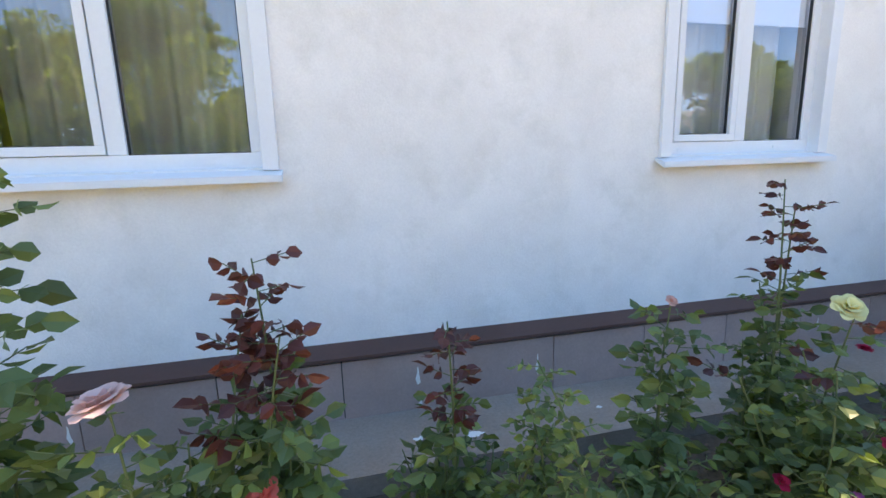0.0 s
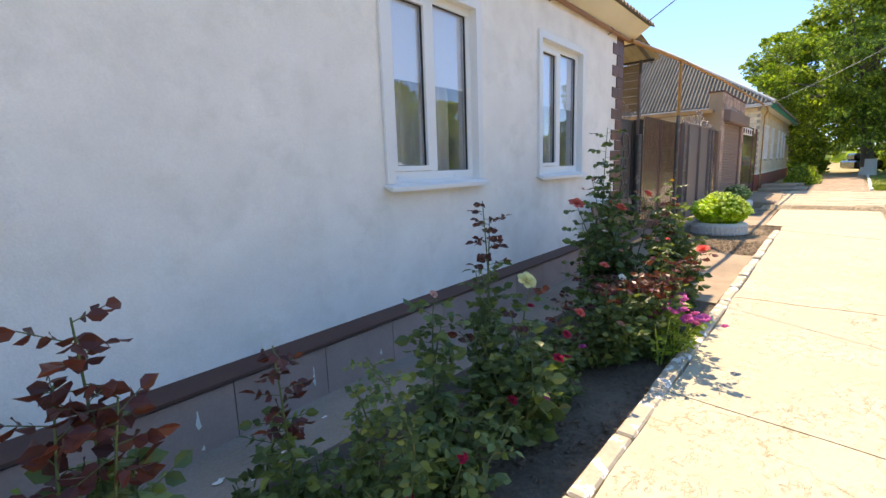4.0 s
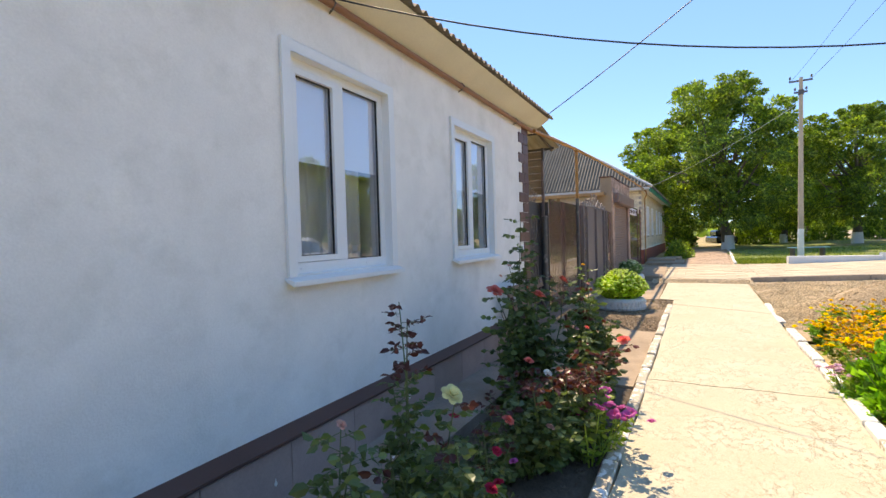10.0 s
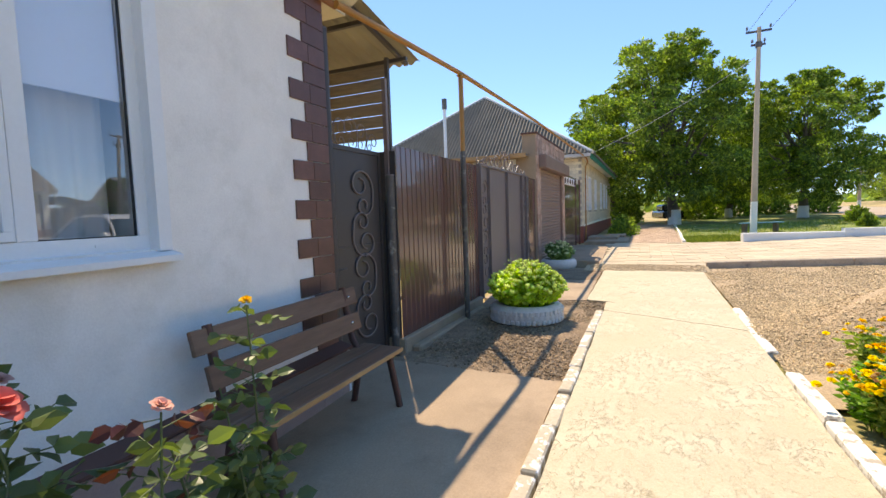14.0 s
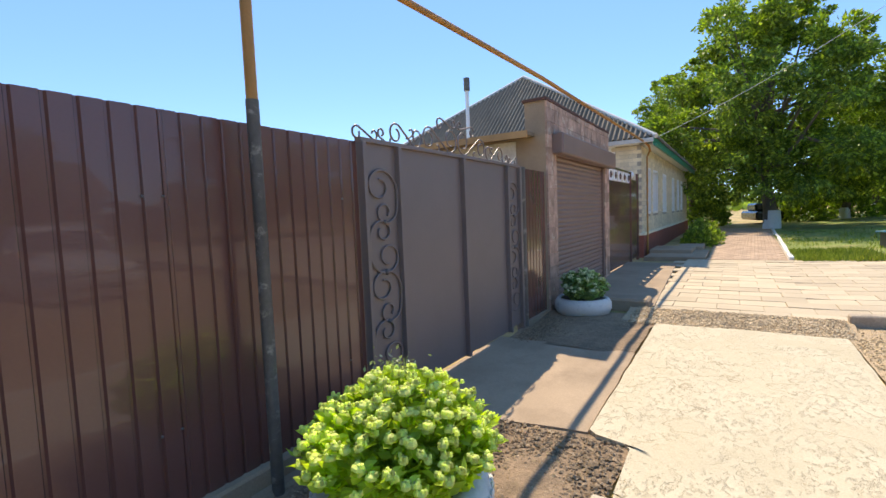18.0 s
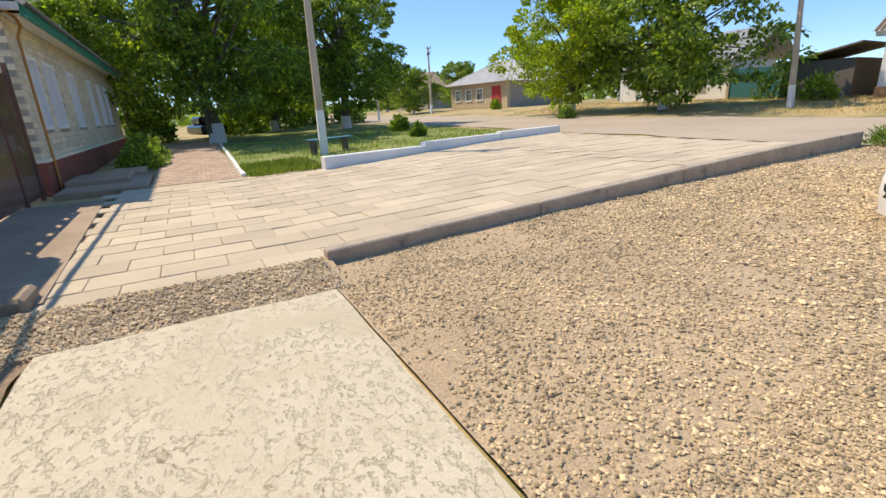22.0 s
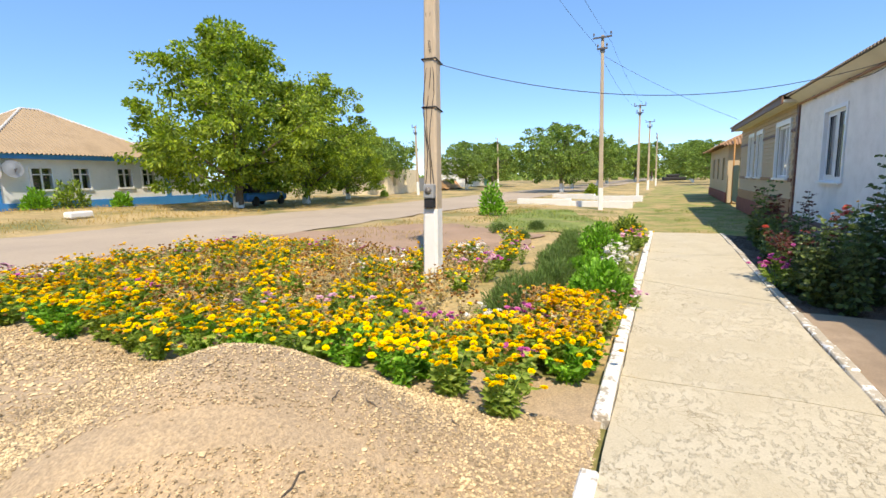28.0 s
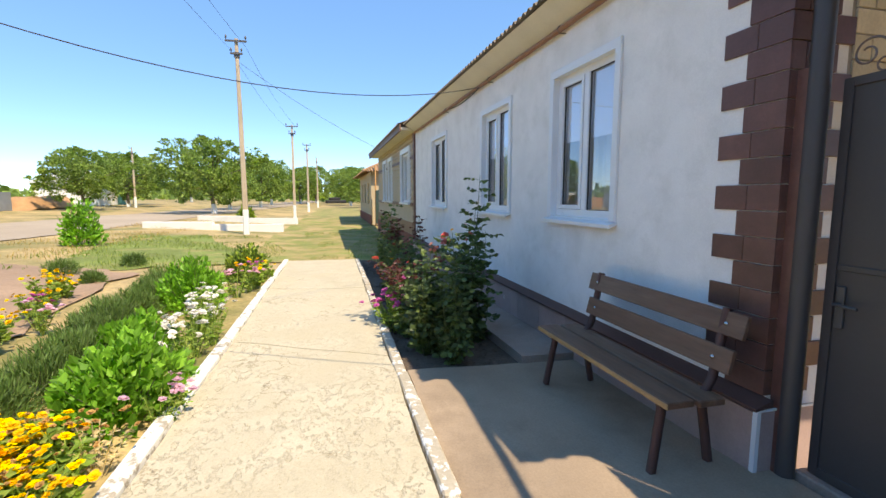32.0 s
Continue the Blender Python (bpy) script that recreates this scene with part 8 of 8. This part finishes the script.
for i, (x, y, h) in enumerate(((46.5, -3.6, 2.4), (49.0, -6.5, 2.6), (51.0, -9.5, 2.2), (45.5, 1.8, 2.4), (52.0, -13.0, 2.2))):
    shrub("undergrowth", 90 + i, x, y, 2.2, 1.6, h, 1200, 0.3, M["walnut"], "dense dark undergrowth behind the trees", 0.6)
shrub("dark_bush", 60, 27.5, 1.15, 1.0, 0.8, 0.8, 2200, 0.12, M["walnut"], "dark bush at the brick house corner", 0.5)
shrub("dark_bush", 61, 30.2, 1.2, 1.2, 0.8, 1.0, 2200, 0.13, M["walnut"], "dark bush under the brick house", 0.5)
shrub("verge_weed", 62, 14.6, -11.4, 0.5, 0.4, 0.42, 900, 0.14, M["grey_leaf"], "grey green weed at the kerb end", 0.15)
for i, (x, y, h, mt) in enumerate(((7.2, -29.2, 1.5, "grey_leaf"), (-0.6, -28.2, 1.1, "phlox_leaf"), (-2.2, -28.4, 1.6, "walnut"), (-4.6, -28.3, 0.9, "phlox_leaf"), (22.6, -26.5, 1.4, "bright_leaf"), (25.0, -27.4, 2.0, "walnut"), (30, -17.8, 0.7, "grey_leaf"), (31.5, -9.0, 0.8, "walnut"), (27.5, -8.0, 0.5, "grey_leaf"), (49.0, -26.5, 1.0, "bright_leaf"), (-23.5, -23, 0.5, "grey_leaf"), (-24, -5.5, 1.0, "bright_leaf"))):
    shrub("verge_bush", 70 + i, x, y, h * 0.6, h * 0.6, h, 700, 0.2, M[mt], "leafy bush on the verge", 0.5)


def blades(name, seed, n, area, h, material, label, keep=None):
    rg = np.random.default_rng(seed)
    x = rg.uniform(area[0], area[1], n)
    y = rg.uniform(area[2], area[3], n)
    if keep is not None:
        ok = np.array([keep(a, b) for a, b in zip(x, y)])
        x, y = x[ok], y[ok]
    z = np.array([land(a, b) for a, b in zip(x, y)])
    d = np.stack([rg.normal(0, 0.45, len(x)), rg.normal(0, 0.45, len(x)), np.ones(len(x))], 1)
    v, f = leaves(np.stack([x, y, z - 0.02], 1), d, h, 0.10, 0.1, rg)
    return tagged(new(name, np_mesh(name, v, f, material)), label, "grass", "", "stuff")


blades("verge_grass", 1, 9000, (21.9, 34, -11, -1.2), 0.16, M["grass_blade"], "short green grass blades on the verge", lambda a, b: a > 22.0 + max(0, -b - 2.8) * 0.2 and b < -1.25 and noise.noise((a * 0.6, b * 0.6, 1)) > -0.25)
blades("edge_grass", 2, 3500, (21.95, 24.5, -2.9, -1.25), 0.2, M["grass_blade"], "thick grass at the paving corner", None)
blades("lane_blades", 3, 6000, (-16, -3.2, -1.8, 2.3), 0.08, M["grass_blade"], "mown grass blades in the lane", lambda a, b: noise.noise((a * 0.25, b * 0.7, 3)) + 0.22 * b > -0.05)
blades("patch_blades", 4, 5000, (-11, -1.8, -7, -1.3), 0.12, M["grass_blade"], "green grass blades by the bed", lambda a, b: b < -1.3 - 0.3 * (-2 - a) + 1.2 and noise.noise((a * 0.5, b * 0.5, 4)) > -0.15)
blades("dry_blades", 5, 26000, (-22, 40, -30, -18.6), 0.17, M["straw_blade"], "dry straw grass on the far verge", lambda a, b: b < -18.9 - 0.06 * a + 0.0 and noise.noise((a * 0.3, b * 0.3, 7)) > -0.2)
blades("dry_near", 6, 6000, (-22, 1.5, -10.0, -6.2), 0.12, M["straw_blade"], "dry straw grass beside the road", lambda a, b: noise.noise((a * 0.4, b * 0.4, 9)) > -0.1 and b > -9.2 + 0.04 * a)


# ---- pebbles and crushed stone ----
ICO_V = np.array([(0, 0, 1), (0, 0, -1)] + [(math.cos(2 * math.pi * k / 5), math.sin(2 * math.pi * k / 5), 0.25 * (-1) ** k) for k in range(5)])
ICO_F = np.array([(0, 2 + k, 2 + (k + 1) % 5) for k in range(5)] + [(1, 2 + (k + 1) % 5, 2 + k) for k in range(5)])


def pebbles(name, seed, n, place, height, lo, hi, material, label):
    rg = np.random.default_rng(seed)
    xy = place(rg, n)
    n = len(xy)
    z = np.array([height(a, b) for a, b in xy])
    s = np.exp(rg.uniform(math.log(lo), math.log(hi), (n, 1)))
    sc = s * rg.uniform(0.55, 1.3, (n, 3)) * np.array([1, 1, 0.62])
    a = rg.uniform(0, 2 * math.pi, n)
    v = ICO_V[None] * sc[:, None] * rg.uniform(0.72, 1.15, (n, 7, 1))
    c, q = np.cos(a)[:, None], np.sin(a)[:, None]
    x, y = v[..., 0] * c - v[..., 1] * q, v[..., 0] * q + v[..., 1] * c
    v = np.stack([x + xy[:, :1], y + xy[:, 1:2], v[..., 2] + (z + sc[:, 2] * rg.uniform(0.2, 0.85, n))[:, None]], -1).reshape(-1, 3)
    f = (ICO_F[None] + np.arange(n)[:, None, None] * 7).reshape(-1, 3)
    return tagged(new(name, np_mesh(name, v, f, material)), label, "gravel", "", "stuff")


def scatter(x0, x1, y0, y1, keep):
    def go(rg, n):
        p = np.stack([rg.uniform(x0, x1, n), rg.uniform(y0, y1, n)], 1)
        return p[np.array([keep(a, b, rg.random()) for a, b in p])]

    return go


def loose(a, b, r):
    bare = clamp((heap(a, b) - 0.08) * 3.0, 0, 1)
    patch = noise.noise((a * 0.9, b * 0.9, 3.3))
    near = clamp(1.3 - (abs(b) - 1) / 11, 0.35, 1)
    return a < 15.05 and a > bed_edge(b) - 0.1 and r < near * (1 - 0.96 * bare) * (1.0 if patch > -0.28 else 0.22)


pebbles("gravel", 1, 88000, scatter(8.4, 15.05, -7.5, -1.0, loose), gravel_top, 0.0062, 0.0175, M["pebble"], "loose rounded tan and grey pebbles")
pebbles("gravel_mid", 12, 15000, scatter(8.6, 15.0, -8.5, -3.2, lambda a, b, r: a > bed_edge(b) and heap(a, b) < 0.1 and r < clamp((-b - 2.6) / 3, 0, 1)), gravel_top, 0.012, 0.026, M["pebble"], "coarser pebbles before the car")
pebbles("gravel_far", 2, 16000, scatter(8.6, 15.0, -11.0, -7.5, loose), gravel_top, 0.012, 0.026, M["pebble"], "loose pebbles near the road")
pebbles("fine_gravel", 3, 46000, scatter(8.4, 11.8, -4.6, -1.0, lambda a, b, r: a > bed_edge(b) - 0.05 and noise.noise((a * 1.3 + 0.6 * b, b * 0.5, 8)) > -0.5), lambda a, b: gravel_top(a, b) + 0.003, 0.004, 0.0095, M["pebble"], "fine gravel on the sandy heap")
M["strip"] = mat("sandy crushed stone", (0.60, 0.47, 0.31), 0.9, var=0.2, scale=2, grain=0.2, island=0.5, bump=0.2)
M["crushed"] = mat("crushed grey brown stone", (0.31, 0.225, 0.145), 0.9, var=0.2, scale=2, grain=0.2, island=0.5, bump=0.2)
pebbles("strip_gravel", 4, 7500, scatter(14.42, 15.2, -1.05, 1.3, lambda a, b, r: True), lambda a, b: land(a, b) + 0.03 + 0.05 * clamp((a - 14.5) / 0.6, 0, 1), 0.006, 0.018, M["strip"], "crushed stone beside the paving")
pebbles("planter_stones", 5, 17000, scatter(7.65, 11.04, 0.68, 2.3, lambda a, b, r: (b > 0.77 or a > 10.4) and r < (0.9 if b < 1.7 else 0.5)), lambda a, b: land(a, b) + 0.012, 0.006, 0.02, M["crushed"], "crushed stone around the tyre planter")
pebbles("earth_stones", 6, 5500, scatter(12.98, 14.45, 1.0, 2.4, lambda a, b, r: True), lambda a, b: land(a, b) + 0.014, 0.005, 0.016, M["crushed"], "gravel by the second planter")
pebbles("bed_clods", 7, 2600, scatter(-3.0, 4.85, 0.78, 1.78, lambda a, b, r: True), lambda a, b: land(a, b) - 0.012, 0.008, 0.025, M["soil"], "dark clods of garden soil")
pebbles("yard_stones", 8, 1500, scatter(2, 15, -11.5, -8.8, lambda a, b, r: True), lambda a, b: land(a, b) + 0.004, 0.012, 0.04, M["pebble"], "scattered stones near the road")

# twigs and clods lying on the heap and the gravel
for i, (x, y, L, ang) in enumerate(((9.55, -2.15, 0.12, 20), (9.42, -2.02, 0.10, 100), (10.05, -1.98, 0.17, 5), (9.0, -1.75, 0.08, 60), (10.75, -5.6, 0.28, 15), (8.2, -1.55, 0.10, 130))):
    rg_ = random.Random(i)
    c, q = math.cos(radians(ang)), math.sin(radians(ang))
    pts = [(x + c * L * (k / 4 - 0.5) + rg_.uniform(-0.012, 0.012), y + q * L * (k / 4 - 0.5) + rg_.uniform(-0.012, 0.012)) for k in range(5)]
    twig = Geo().tube([(a, b, gravel_top(a, b) + 0.008 + rg_.uniform(0, 0.012)) for a, b in pts], [0.003, 0.0045, 0.004, 0.003, 0.002], 5)
    solid("twig", twig, M["bark"], "dry brown twig on the gravel", "twig")
M["stone_pale"] = mat("pale rough stone", (0.60, 0.50, 0.38), 0.9, var=0.15, scale=8, grain=0.15, bump=0.5)
for i, (x, y, r) in enumerate(((9.7, -9.3, 0.09), (9.2, -9.5, 0.06), (10.3, -9.7, 0.05), (8.9, -9.1, 0.05), (9.5, -9.9, 0.07))):
    rg_ = random.Random(30 + i)
    prof = [(0.001, -0.6), (0.7, -0.45), (1.0, 0.0), (0.8, 0.45), (0.35, 0.65), (0.001, 0.7)]
    g = Geo().lathe([(a * r, b * r) for a, b in prof], 8, pose(x, y, gravel_top(x, y) + 0.3 * r, rg_.uniform(-20, 20), rg_.uniform(-20, 20), rg_.uniform(0, 90)) @ Matrix.Diagonal((1.3, 0.8, 0.8, 1)))
    solid("stone", g, M["stone_pale"], "pale loose stone near the road edge", "stone")

# ---- paving slabs ----
TILE_X, TILE_Y = 0.41, 0.58
solid("paving_base", drape([(15.22, 1.2), (15.22, -11.0)], [(22.3, 1.2), (23.3, -11.0)], 24, 14, 0.022, 0.0, 0.0, 0.15), M["sand"], "sandy bed of the paving", "pavement", "structure")
paving = thing("paving", Matrix.Identity(4), "sandy concrete paving slabs in running bond", "pavement", "", "structure")


def slab_geo(w, d, h=0.036, c=0.006):
    g = Geo()
    g.add([(0, 0, 0), (w, 0, 0), (w, d, 0), (0, d, 0), (0, 0, h - c), (w, 0, h - c), (w, d, h - c), (0, d, h - c), (c, c, h), (w - c, c, h), (w - c, d - c, h), (c, d - c, h)], [(0, 1, 5, 4), (1, 2, 6, 5), (2, 3, 7, 6), (3, 0, 4, 7), (4, 5, 9, 8), (5, 6, 10, 9), (6, 7, 11, 10), (7, 4, 8, 11), (8, 9, 10, 11)])
    return g


slab_mesh = mesh_of("paving_slab", slab_geo(TILE_X - 0.006, TILE_Y - 0.006), M["paver"])
rest = Geo()
rng = random.Random(2)
n = 0
for i in range(20):
    x = 15.24 + i * TILE_X
    y = -11.0 + (i % 2) * TILE_Y / 2
    while y < 1.15:
        edge = 21.65 + max(0, -y - 2.8) * 0.19 if y < -2.6 else 22.4
        if x + TILE_X < edge + 0.2:
            z = land(x, y) + rng.uniform(-0.003, 0.004)
            m = pose(x, y, z, rng.uniform(-0.4, 0.4) - (2.0 if -7.8 < y < -1.3 else 0.7 if y < -1.3 else 0), rng.uniform(-0.5, 0.5), rng.uniform(-0.4, 0.4))
            if n < 300 and y > -8.5:
                share("paving_slab", slab_mesh, paving, m)
                n += 1
            else:
                g = slab_geo(TILE_X - 0.008, TILE_Y - 0.008)
                rest.add([m @ Vector(p) for p in g.v], g.f)
        y += TILE_Y
tagged(part("far_slabs", rest, M["paver"], paving, "farther paving slabs"), kind="stuff")
path = thing("garden_path", Matrix.Identity(4), "path of small pinkish paving blocks", "pavement", "", "structure")
solid("path_base", drape([(22.3, -1.08), (40, -1.55)], [(22.3, 0.72), (40, 0.7)], 30, 4, 0.016, 0.0, 0.0), M["sand"], "sandy bed of the garden path", "pavement", "structure")
blk = mesh_of("paving_block", slab_geo(0.292, 0.192, 0.03, 0.008), mat("pinkish paving block", (0.46, 0.33, 0.24), 0.92, var=0.1, grain=0.1, rand=0.18, bump=0.3))
rest = Geo()
for i in range(58):
    x = 22.42 + i * 0.3
    y = -1.06 + (i % 2) * 0.1 - 0.03 * (x - 22.4)
    while y < 0.55:
        m = pose(x, y, land(x, y) + rng.uniform(-0.002, 0.003), rng.uniform(-0.6, 0.6), rng.uniform(-0.6, 0.6), 0)
        if i < 26:
            share("paving_block", blk, path, m)
        else:
            g = slab_geo(0.292, 0.192, 0.03, 0.008)
            rest.add([m @ Vector(p) for p in g.v], g.f)
        y += 0.2
tagged(part("far_blocks", rest, blk.materials[0], path, "farther paving blocks"), kind="stuff")
